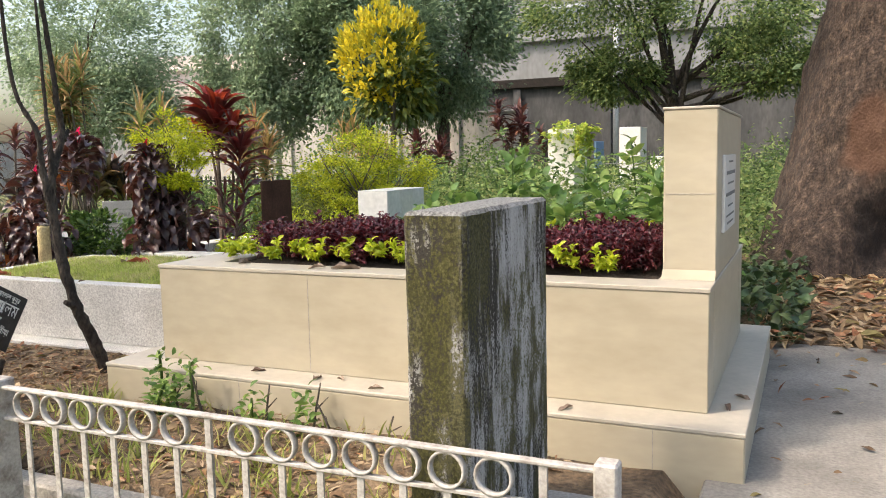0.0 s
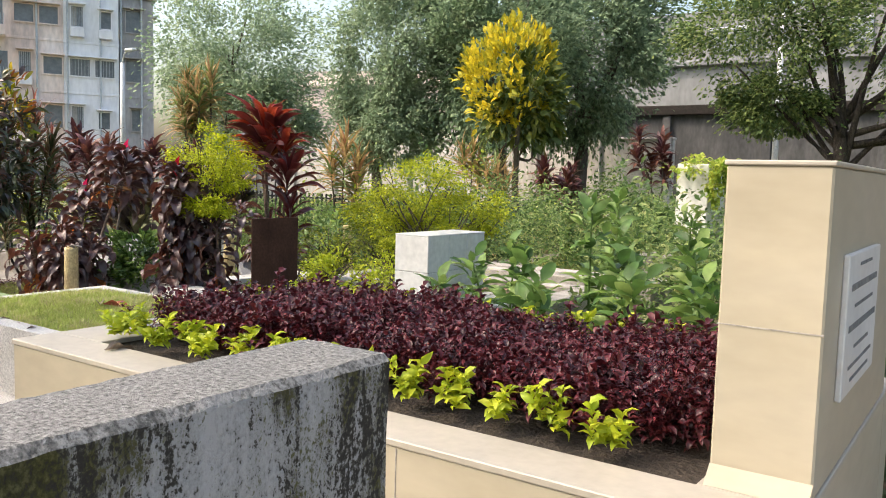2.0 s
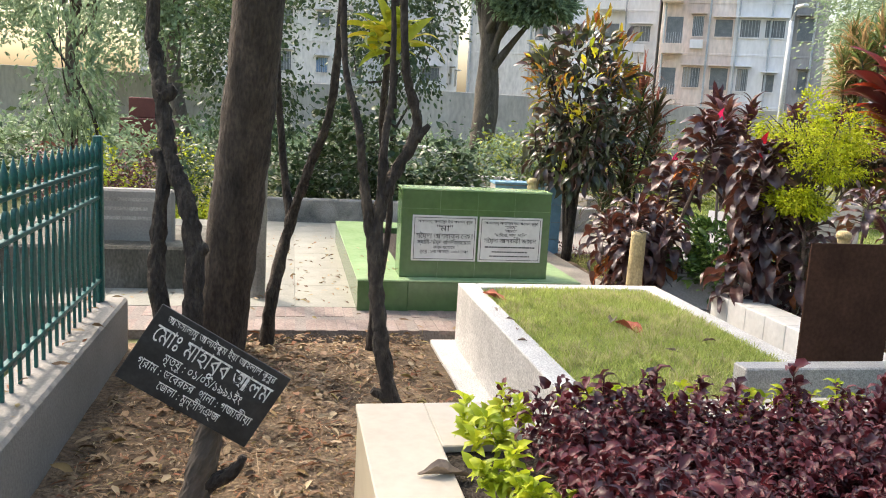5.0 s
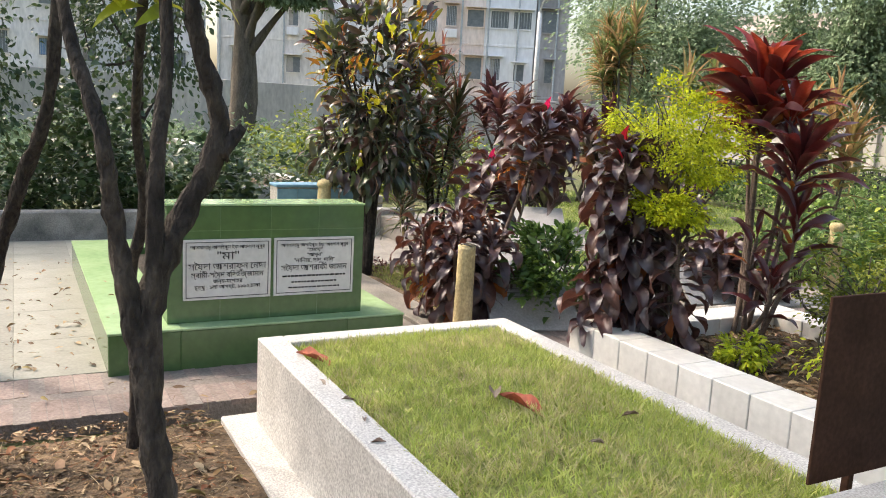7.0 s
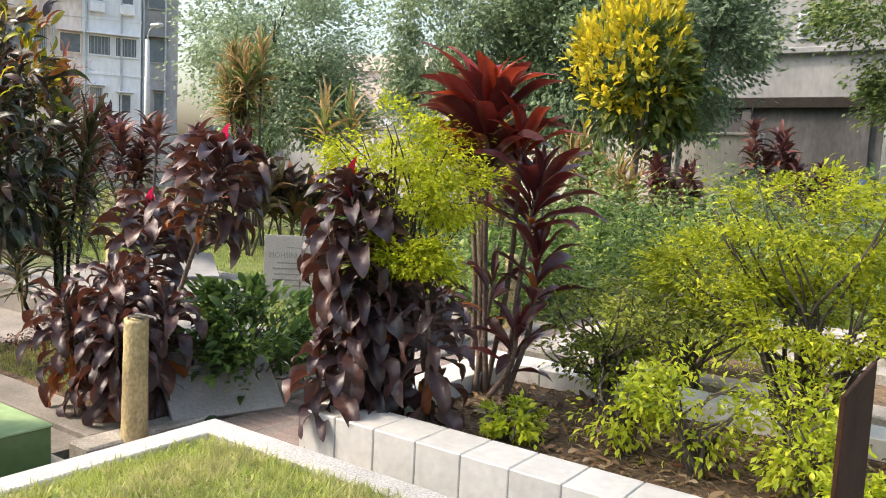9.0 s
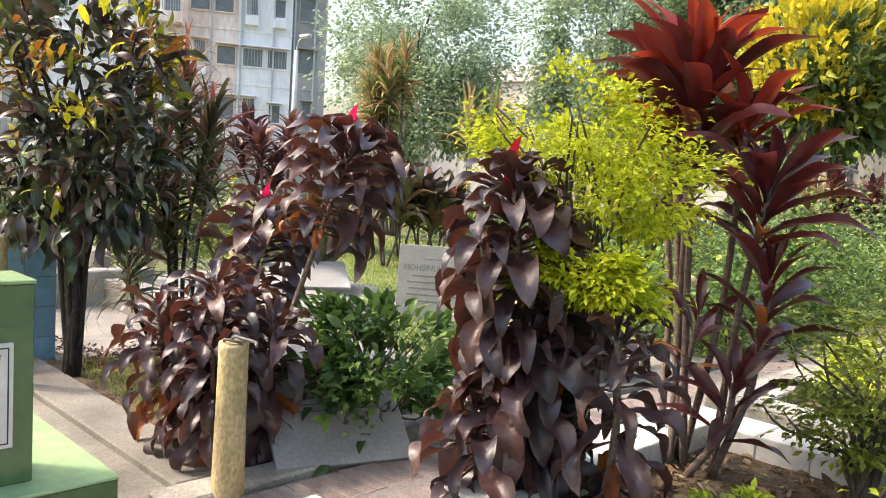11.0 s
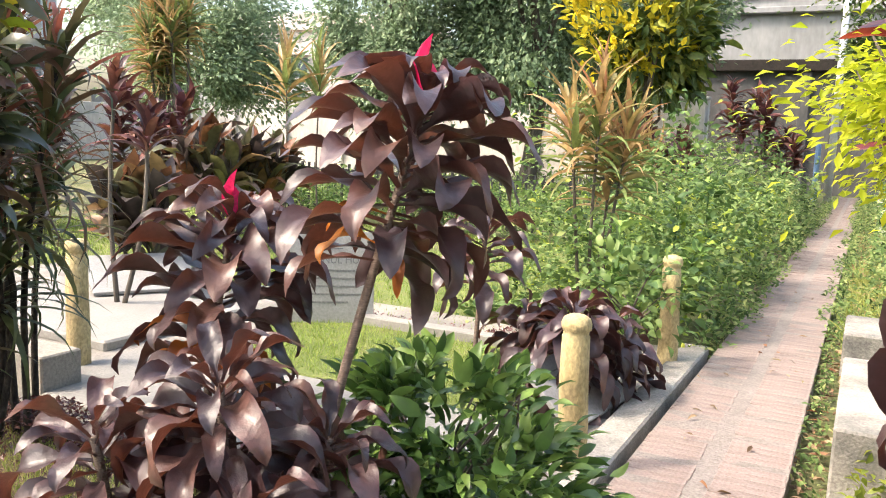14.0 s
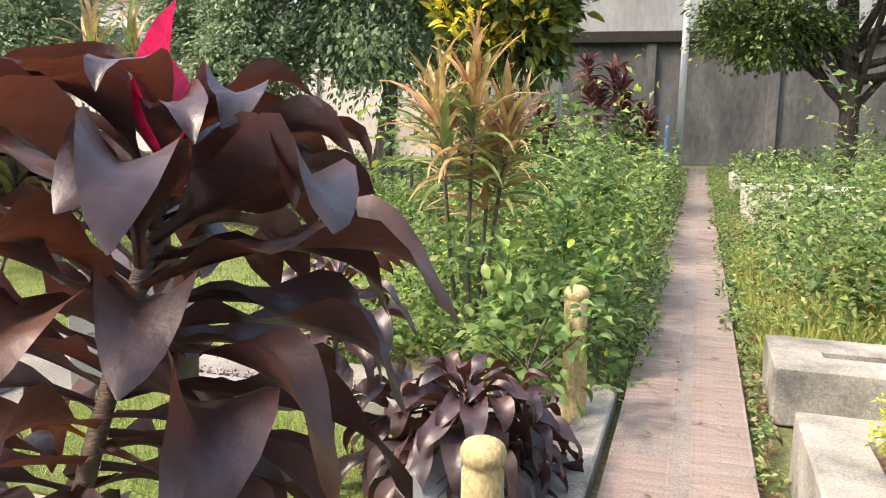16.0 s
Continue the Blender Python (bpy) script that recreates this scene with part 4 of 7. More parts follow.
def sign_board():
    t = thing("grave_sign", (-4.1, 2.9, 0.645), "black tilted signboard with white hand lettering on a stick", "sign")
    t.matrix_world = pose(-4.1, 2.9, 0.645) @ pose(0, 0, 0, -32)
    m = t.matrix_world.copy()
    b = part("board", box(-0.006, 0.006, -0.275, 0.275, -0.16, 0.16, 0.002), BOARD, t)
    for body, size, z, w in (("আসসালামু আলাইকুম ইয়া আহলাল কুবুর", 0.04, 0.112, 0.46), ("েমাঃ মাহাবুব আলম", 0.1, 0.028, 0.49), ("মৃত্যু : ০১/০১/১৯৯১ইং", 0.05, -0.025, 0.33),
                             ("গ্রাম : ভেবরচর  থানা : গজারীয়া", 0.048, -0.078, 0.48), ("েজলা : মুন্সীগঞ্জ", 0.048, -0.126, 0.26)):
        letters(body, size, (0.0075, 0, z), FACE_X, PAINT_W, b, w)
    part("stake", limb([(-0.07, 0.3, -0.66), (-0.065, 0.22, -0.4), (-0.055, 0.12, -0.15), (-0.045, 0.0, 0.1)], 0.07, 0.036, 10, n=6, wobble=0.4), BARK_G, t, "rough forked branch used as a post", smooth=True)
    part("stub", limb([(-0.065, 0.22, -0.42), (-0.03, 0.29, -0.3), (-0.02, 0.3, -0.2)], 0.04, 0.014, 8, n=5, wobble=0.5), BARK_D, t, smooth=True)


sign_board()


def brown_sign():
    t = thing("metal_sign", (0, 0, 0), "dark brown metal sign seen from its back, on a thin stake", "sign")
    s = part("sheet", box(-3.945, -3.935, 5.24, 5.64, 0.7, 1.24, 0.002), RUST, t)
    part("stake", box(-3.97, -3.945, 5.43, 5.455, 0.3, 1.2, 0.003), RUST, t)


brown_sign()


def post(x, y, h, lean=0, broken=False):
    """Round bollard: a domed cap over a neck, or a broken top with its steel showing."""
    bm = bmesh.new()
    if broken:
        prof = [(0.0, 0.072), (0.05, 0.07), (h * 0.5, 0.066), (h - 0.03, 0.063), (h - 0.004, 0.062), (h, 0.052), (h - 0.018, 0.035), (h - 0.03, 0.012)]
    else:
        prof = [(0.0, 0.074), (0.04, 0.07), (h * 0.3, 0.068), (h * 0.6, 0.065), (h - 0.1, 0.062), (h - 0.09, 0.057), (h - 0.075, 0.057), (h - 0.065, 0.067), (h - 0.04, 0.069), (h - 0.015, 0.058), (h - 0.003, 0.035), (h, 0.012)]
    tube([(0.004 * math.sin(9 * z), 0, z) for z, _ in prof], [r for _, r in prof], 20, bm, 0.06, int(x * 10))
    t = thing("bollard", (x, y, 0.06), "round ochre bollard with a broken top and bent steel" if broken else "round ochre painted concrete bollard with a domed cap", "bollard", "bollards round the plots")
    t.matrix_world = pose(x, y, 0.06, 0, lean, 0)
    part("shaft", bm, POST, t, smooth=True)
    if broken:
        part("hook", limb([(-0.03, 0, h - 0.03), (-0.02, 0.01, h + 0.014), (0.03, 0.02, h + 0.016), (0.1, 0.04, h + 0.012), (0.14, 0.02, h + 0.006)], 0.008, 0.007, 7), IRON_D, t, "bent grey steel rod", smooth=True)
        part("loop", limb([(-0.03, -0.03, h - 0.01), (0.0, -0.045, h + 0.012), (0.035, -0.03, h + 0.012), (0.04, 0.01, h + 0.002)], 0.006, 0.006, 6), IRON_D, t, smooth=True)
    return t


post(-7.48, 6.12, 0.7, 1, True)
post(-7.62, 8.2, 0.74, -1)
post(-7.66, 10.35, 0.77, -1)
post(-10.62, 7.98, 0.82, 0)
post(-9.71, 5.84, 0.95, 0)
post(-13.2, 8.4, 0.85, 0)


def blue_tomb():
    t = thing("blue_tomb", (0, 0, 0), "low pale blue tiled tomb", "tomb")
    part("body", box(-10.56, -10.32, 5.57, 6.4, 0.0, 0.87), GROUT, t)
    w = 0.2
    for i in range(4):
        for k in range(4):
            part("tile", box(-10.32, -10.308, 5.572 + 0.207 * i, 5.572 + 0.207 * i + 0.203, 0.02 + 0.21 * k, 0.02 + 0.21 * k + 0.206, 0.002), BLUE, t)
    part("top", box(-10.57, -10.3, 5.56, 6.41, 0.872, 0.9, 0.004), BLUE, t)


blue_tomb()


def name_plate(at, rot, w, h, tilt, label, mat, lines=(), scripts=True, name="grave_plate"):
    t = thing(name, at, label, "grave plaque", "grave plaques")
    t.matrix_world = pose(*at, 0, 0, rot) @ pose(0, 0, 0, tilt, 0, 0)
    b = part("slab", box(-w / 2, w / 2, -0.03, 0.0, 0, h, 0.004), mat, t)
    z = h * 0.86
    for i, (body, size, lw) in enumerate(lines):
        z -= size * 1.25
        if body:
            letters(body, size, (0, -0.0315, z), pose(0, 0, 0, 90, 0, 0), SLATE, b, lw)
        else:
            part("text_line", box(-lw / 2, lw / 2, -0.0325, -0.03, z, z + size * 0.3), SLATE, b)
    return t


name_plate((-10.2, 9.93, 0.06), 37, 0.7, 0.74, -6, "upright grey marble grave plaque with dark English lettering", MARBLE_P,
           (("", 0.03, 0.2), ("MOHSINUL HUQ", 0.09, 0.58), ("", 0.05, 0.4), ("", 0.05, 0.5), ("", 0.05, 0.46), ("", 0.05, 0.5), ("", 0.05, 0.3)))
name_plate((-7.72, 9.0, 0.08), 82, 0.75, 0.42, -48, "sloping grey marble grave plate beside the footpath", MARBLE_G, (("", 0.03, 0.4), ("", 0.03, 0.5)))
name_plate((-7.45, 6.75, 0.08), 72, 0.7, 0.5, -50, "sloping grey marble grave plate beside the footpath", MARBLE_G, (("", 0.04, 0.4), ("", 0.03, 0.5), ("", 0.03, 0.45)))
name_plate((-11.9, 9.7, 0.14), 60, 0.9, 0.7, -72, "sloping pale grey marble plate on a grave slab", MARBLE_P, ())


def bare_grave(x0, x1, y0, y1, h, label, mat=WHITE, w=0.16, name="kerbed_grave"):
    t = thing(name, (0, 0, 0), label, "grave", "kerbed graves")
    ring_parts("kerb", x0, x1, y0, y1, 0, h, w, 0.012, mat, t)
    part("soil", box(x0 + w, x1 - w, y0 + w, y1 - w, 0, h - 0.08), SOIL, t)
    return t


bare_grave(-6.58, -3.6, 8.6, 10.05, 0.37, "grey cement grave with clipped yellow shrubs inside", CONCRETE_D, 0.27)
bare_grave(-6.6, -3.4, 10.85, 11.6, 0.35, "white topped cement grave overgrown with weeds", CONCRETE_D, 0.3)
bare_grave(-6.3, -3.0, 20, 22, 0.62, "overgrown white grave kerb", WHITE)
bare_grave(-6.3, -2.5, 26, 28.5, 0.5, "overgrown white grave kerb", WHITE)
bare_grave(-10.8, -8.3, 26, 30, 0.5, "overgrown white grave kerb", WHITE)


def white_headstone(x, y, w, d, h, base=True):
    t = thing("white_headstone", (x, y, 0), "tall white tiled headstone among weeds", "headstone", "white headstones")
    part("stone", box(-w / 2, w / 2, -d / 2, d / 2, 0, h, 0.01), WHITE_TILE, t)
    for z in (0.6, 1.2):
        part("joint", box(-w / 2 - 0.002, w / 2 + 0.002, -d / 2 - 0.002, d / 2 + 0.002, z, z + 0.004), GROUT, t)


white_headstone(-4.15, 14.9, 0.5, 0.9, 1.85)
white_headstone(-3.9, 19.8, 0.5, 0.8, 2.0)
white_headstone(-3.3, 19.8, 0.3, 0.5, 1.3)
white_headstone(-3.1, 15.2, 1.3, 0.5, 0.8)
tagged(part("headstone", box(-4.35, -3.85, 12.8, 13.1, 0, 0.55, 0.05), CONCRETE_D), "low grey cement headstone among weeds", "headstone")

# ---- plants ----
CORD_LEAVES = {}


def cord_meshes(mat, key, width=0.24, n=7):
    if key not in CORD_LEAVES:
        out = []
        red = "red" in key or "scarlet" in key
        for s in range(n):
            v, q = cord_blade(width * (0.88 + 0.28 * (s % 3) / 2), 0.5, 0.3 + 0.3 * s, 0.1 if red else 0.26, s, 0.1 if red else 0.17, 0.6 if red else 2.2)
            out.append(raw_mesh("leaf", v, q, mat))
        CORD_LEAVES[key] = out
    return CORD_LEAVES[key]


def rosette(parent, top, n, length, key, mat, rng, spread=0.5, stem_len=0.4, width=0.24, up=72, down=-28, old=None, axis=(0, 0, 1), curl=1.0):
    """Leaves set spirally down a stem that ends at top: upright at the tip, hanging lower down."""
    ms = cord_meshes(mat, key, width)
    ax = Vector(axis).normalized()
    tilt = Vector((0, 0, 1)).rotation_difference(ax).to_matrix().to_4x4()
    for i in range(n):
        f = i / max(1, n - 1)
        a = i * 2.4 + rng.uniform(-0.3, 0.3)
        e = up + (down - up) * f ** 0.8 + rng.uniform(-9, 9)
        L = length * (0.62 + 0.45 * min(1, f * 2.5)) * rng.uniform(0.8, 1.15)
        bend = min(radians(e + 82) * rng.uniform(0.65, 1.1), 0.8 + 4.0 * f) * curl
        if key == "arch":
            bend = max(0.35, radians(e + (34 if f < 0.7 else 68)) * rng.uniform(0.75, 1.15))
        k = max(0, min(len(ms) - 1, round((bend - 0.3) / 0.3)))
        me = ms[k]
        if old and f > 0.72 and rng.random() < 0.32:
            me = cord_meshes(old, "old" + key, width)[k]
            L *= 0.72
        o = new("leaf", me)
        o.parent = parent
        o.matrix_local = (Matrix.Translation(Vector(top) - ax * stem_len * f ** 1.35) @ tilt @ pose(0, 0, 0, 0, 0, math.degrees(a)) @ pose(0, 0, 0, rng.uniform(-22, 22), -e + 28, 0)
                          @ Matrix.Translation((0.012, 0, 0)) @ Matrix.Diagonal((L, L, L, 1)))


def spear(parent, top, h, mat, n=2, width=0.34):
    """The furled young leaves at a tip."""
    for k in range(n):
        key = mat.name + "spear"
        if key not in CORD_LEAVES:
            v, q = blade(1.0, width, 0.1, 0.25, 6, 5, 1.3, 0.0, 0.75, 0.05, 3)
            CORD_LEAVES[key] = [raw_mesh("young_leaf", v, q, mat)]
        o = new("young_leaf", CORD_LEAVES[key][0])
        o.parent = parent
        s = h * (1 - 0.22 * k)
        o.matrix_local = Matrix.Translation(top) @ pose(0, 0, 0, 0, 0, 130 * k + 40) @ pose(0, 0, 0, 0, -(88 - 12 * k), 0) @ Matrix.Diagonal((s, s, s, 1))


def cordyline(at, stems, label, mat=None, key="cord", seed=0, old=None, tip=None, group="cordylines", width=0.24, name="cordyline", down=-28, curl=1.0, up=72):
    """stems: (foot offset, top offset, leaf count, leaf length, foliage depth, tip height)."""
    t = thing(name, at, label, "plant", group)
    rng = random.Random(seed)
    for foot, top, n, L, depth, tiph in stems:
        f, p = Vector(foot), Vector(top)
        mid = (f + p) / 2 + Vector((rng.uniform(-0.05, 0.05), rng.uniform(-0.05, 0.05), 0))
        part("stem", limb([f, mid, p], 0.017, 0.012, 7), CANE, t, smooth=True)
        rosette(t, p, n, L, key, mat or L_CORD, rng, up=up if tiph or curl < 1 else 62, stem_len=depth, width=width, old=old, axis=(p - mid), down=down, curl=curl)
        if tiph:
            spear(t, p - Vector((0, 0, 0.015)), tiph, tip or L_PINK)
    return t


# beside the footpath
cordyline((-7.9, 6.45, 0.06), [((0, 0, 0), (0.18, 0.46, 1.6), 76, 0.36, 0.5, 0.2)],
          "tall dark purple cordyline with a bright pink tip", seed=3, old=L_CORD_OLD, width=0.25, key="arch", down=2, up=56)
cordyline((-8.5, 6.85, 0.06), [((0, 0, 0), (0.08, 0.02, 1.2), 70, 0.36, 0.56, 0.17)],
          "dark purple cordyline with a small pink tip", seed=4, old=L_CORD_OLD, width=0.25, key="arch", down=0, up=56)
cordyline((-7.95, 6.3, 0.06), [((0, 0, 0), (0, 0, 0.84), 62, 0.33, 0.5, 0), ((-0.15, -0.1, 0), (-0.27, -0.16, 0.7), 54, 0.32, 0.5, 0), ((0.1, -0.1, 0), (0.2, -0.12, 0.6), 54, 0.3, 0.48, 0), ((-0.1, 0.2, 0), (-0.22, 0.28, 0.74), 52, 0.32, 0.5, 0), ((0.1, 0.15, 0), (0.2, 0.2, 0.68), 52, 0.3, 0.5, 0)],
          "dense low cordyline clump with drooping purple leaves", seed=5, old=L_CORD_OLD, down=-34, width=0.25, key="wide")
cordyline((-6.2, 6.42, 0.4), [((0, 0, 0), (-0.05, 0.02, 1.08), 150, 0.31, 0.8, 0.2), ((0.1, 0.05, 0), (0.08, 0, 0.58), 56, 0.29, 0.5, 0), ((-0.06, -0.04, 0), (-0.1, -0.06, 0.34), 34, 0.26, 0.25, 0), ((0.3, 0.15, 0), (0.32, 0.14, 0.62), 42, 0.27, 0.55, 0)],
          "dark cordyline column with a red tip and hanging leaves", seed=6, old=L_CORD_OLD, tip=L_TIP, width=0.26, key="broad", down=-48)
cordyline((-7.95, 9.15, 0.06), [((0, 0, 0), (0, 0, 0.54), 70, 0.4, 0.4, 0), ((-0.25, 0.1, 0), (-0.3, 0.15, 0.42), 46, 0.36, 0.34, 0), ((0.15, 0.25, 0), (0.12, 0.3, 0.4), 46, 0.34, 0.34, 0)],
          "low dark cordyline drooping over a grey grave plate", seed=7, down=-30, width=0.25, key="wide")
cordyline((-8.5, 9.0, 0.06), [((0, 0, 0), (0, 0.1, 0.98), 34, 0.34, 0.34, 0)], "slender purple cordyline with browned lower leaves", seed=8, old=L_CORD_OLD, down=0, width=0.28, key="arch", up=60)
# red cordyline in the planter
cordyline((-6.0, 7.3, 0.4), [((0, 0, 0), (-0.14, 0.1, 1.52), 50, 0.46, 0.34, 0), ((0.1, 0.05, 0), (0.22, 0.05, 1.14), 28, 0.4, 0.26, 0), ((0.12, 0, 0), (0.26, 0.04, 0.8), 20, 0.32, 0.3, 0), ((-0.08, 0.08, 0), (-0.26, 0.2, 1.34), 28, 0.42, 0.3, 0), ((0.05, -0.06, 0), (0.2, -0.05, 0.4), 14, 0.28, 0.25, 0), ((-0.05, -0.04, 0), (0.0, 0.02, 0.62), 10, 0.26, 0.25, 0)],
          "tall red cordyline of several canes in a white planter grave", L_RED, "red", 9, width=0.19, old=L_CORD_OLD, down=30, up=84, curl=0.45)
cordyline((-6.1, 7.38, 0.4), [((0, 0, 0), (-0.05, 0, 1.58), 16, 0.45, 0.12, 0), ((-0.08, 0.05, 0), (-0.26, 0.12, 1.42), 9, 0.38, 0.08, 0), ((0.05, 0, 0), (0.18, 0.02, 1.36), 10, 0.38, 0.08, 0)],
          "scarlet young crown of a red cordyline", L_REDHOT, "scarlet", 10, width=0.17, down=48, curl=0.4)


def joined_rosettes(name, at, heads, mat, label, leaf=LANCE, n=40, L=0.35, seed=0, group="", stem_mat=None, droop=-0.35, tips=None, cat="plant", r=0.018):
    """A plant of several canes, each with a head of leaves in one mesh."""
    t = thing(name, at, label, cat, group)
    rng = np.random.default_rng(seed)
    P, D, S = [], [], []
    TP, TD, TS = [], [], []
    for foot, top, depth in heads:
        f, p = np.array(foot, float), np.array(top, float)
        mid = (f + p) / 2 + rng.normal(0, 0.05, 3) * [1, 1, 0]
        part("cane", limb([f, mid, p], r, r * 0.6, 6, seed=seed), stem_mat or BARK_G, t, smooth=True)
        for i in range(n):
            u = i / n
            a = i * 2.4 + rng.normal(0, 0.3)
            e = 1.25 + (droop - 1.25) * u + rng.normal(0, 0.15)
            d = np.array([math.cos(a) * math.cos(e), math.sin(a) * math.cos(e), math.sin(e)])
            (TP if tips and u < 0.35 else P).append(p - (p - mid) / np.linalg.norm(p - mid) * depth * u)
            (TD if tips and u < 0.35 else D).append(d)
            (TS if tips and u < 0.35 else S).append(L * rng.uniform(0.7, 1.15))
    cloud("foliage", leaf, P, D, S, mat, t, roll=0.25, seed=seed)
    if tips:
        cloud("young_foliage", leaf, TP, TD, TS, tips, t, roll=0.25, seed=seed + 1)
    return t


def shrub(name, at, puffs, mat, label, n=1500, leaf=SMALL, size=(0.03, 0.055), twigs=14, seed=0, group="", bark=None, cat="shrub", clumps=16, clump_r=0.35, shell=0.55, r=0.012):
    """Twiggy bush: limbs from the foot into each puff (centre, radius), leaves clumped about them."""
    t = thing(name, at, label, cat, group)
    rng = np.random.default_rng(seed)
    rnd = random.Random(seed)
    P, D = [], []
    for c, rad in puffs:
        for k in range(max(3, twigs // len(puffs))):
            a = rng.normal(size=3)
            a[2] = abs(a[2]) * 0.6
            a /= np.linalg.norm(a)
            end = np.array(c) + a * np.array(rad) * 0.85
            m1 = np.array([c[0] * 0.35 + rnd.uniform(-0.06, 0.06), c[1] * 0.35 + rnd.uniform(-0.06, 0.06), max(0.05, c[2] * 0.55)])
            limb([(rnd.uniform(-0.04, 0.04), rnd.uniform(-0.04, 0.04), -0.02), m1, (m1 + end) / 2 + rng.normal(0, 0.05, 3), end], r, r * 0.25, 5, br := bmesh.new(), 3, seed=k)
            part("branch", br, bark or BARK_G, t, smooth=True)
        p, d = puff(rng, n, c, rad, shell, clumps, clump_r)
        P.append(p)
        D.append(d)
    P, D = np.concatenate(P), np.concatenate(D)
    keep = P[:, 2] + at[2] > 0.03
    cloud("foliage", leaf, P[keep], D[keep], rng.uniform(*size, keep.sum()), mat, t, seed=seed)
    return t


# creeper and duranta
shrub("creeper", (-4.05, 14.6, 1.55), [((0.1, -0.05, 0.28), (0.42, 0.4, 0.16)), ((0.3, -0.1, 0.0), (0.14, 0.3, 0.3))], L_VINE_Y, "bright green creeper hanging over a white headstone", 420, OVAL, (0.06, 0.12), 8, 102, clumps=14)
shrub("duranta_bush", (-6.18, 6.78, 0.4), [((-0.1, 0.02, 1.3), (0.4, 0.36, 0.24)), ((0.06, 0.05, 1.12), (0.4, 0.34, 0.18)), ((0.14, -0.22, 0.8), (0.28, 0.18, 0.12))], L_DURANTA, "bright yellow-green duranta bush with fine twigs", 3600, size=(0.02, 0.042), twigs=44, seed=21, group="duranta bushes", clumps=26, clump_r=0.26, shell=0.7)
shrub("duranta_bush", (-4.45, 7.75, 0.22), [((-0.1, 0, 1.25), (0.5, 0.44, 0.24)), ((0.4, 0.2, 1.0), (0.36, 0.36, 0.2)), ((-0.5, 0.1, 0.95), (0.4, 0.36, 0.2)), ((0, -0.1, 0.8), (0.5, 0.36, 0.16))], L_DURANTA2, "spreading yellow-green duranta bush on thin stems", 4000, size=(0.022, 0.045), twigs=48, seed=22, group="duranta bushes", clumps=26, clump_r=0.26, shell=0.65)
shrub("duranta_bush", (-5.2, 8.3, 0.0), [((0, 0, 0.95), (0.6, 0.5, 0.22)), ((-0.2, 0.3, 0.7), (0.6, 0.5, 0.2))], L_OLIVE, "thin olive duranta bush with bare twigs", 2000, size=(0.028, 0.05), twigs=30, seed=24, group="duranta bushes", clumps=24, clump_r=0.26)
shrub("duranta_bush", (-5.4, 7.55, 0.4), [((0, 0, 0.5), (0.45, 0.35, 0.18)), ((-0.1, 0, 0.28), (0.35, 0.3, 0.13))], L_OLIVE, "thin olive duranta bush with bare twigs", 1100, size=(0.028, 0.05), twigs=30, seed=23, group="duranta bushes", clumps=22, clump_r=0.26)
for k, (x, y, h, r) in enumerate(((-5.05, 6.95, 0.36, 0.2), (-4.7, 6.9, 0.38, 0.24), (-4.25, 6.9, 0.34, 0.22), (-5.5, 6.75, 0.14, 0.14), (-4.05, 6.65, 0.2, 0.16), (-4.4, 7.3, 0.4, 0.2))):
    shrub("lime_shrub", (x, y, 0.4), [((0, 0, h * 0.72), (r, r, h * 0.5))], L_LIME, "small bright lime duranta shrub", 900, size=(0.028, 0.05), twigs=12, seed=30 + k, group="lime shrubs", clumps=16)
shrub("clipped_shrub", (-5.55, 9.3, 0.27), [((-0.43, 0.1, 0.24), (0.34, 0.42, 0.18)), ((0.3, 0, 0.22), (0.5, 0.36, 0.16)), ((-0.6, 0.3, 0.22), (0.16, 0.22, 0.15))], L_LIME, "clipped yellow-green shrubs inside a cement grave", 3400, size=(0.02, 0.038), twigs=10, seed=36, shell=0.2, clumps=50)


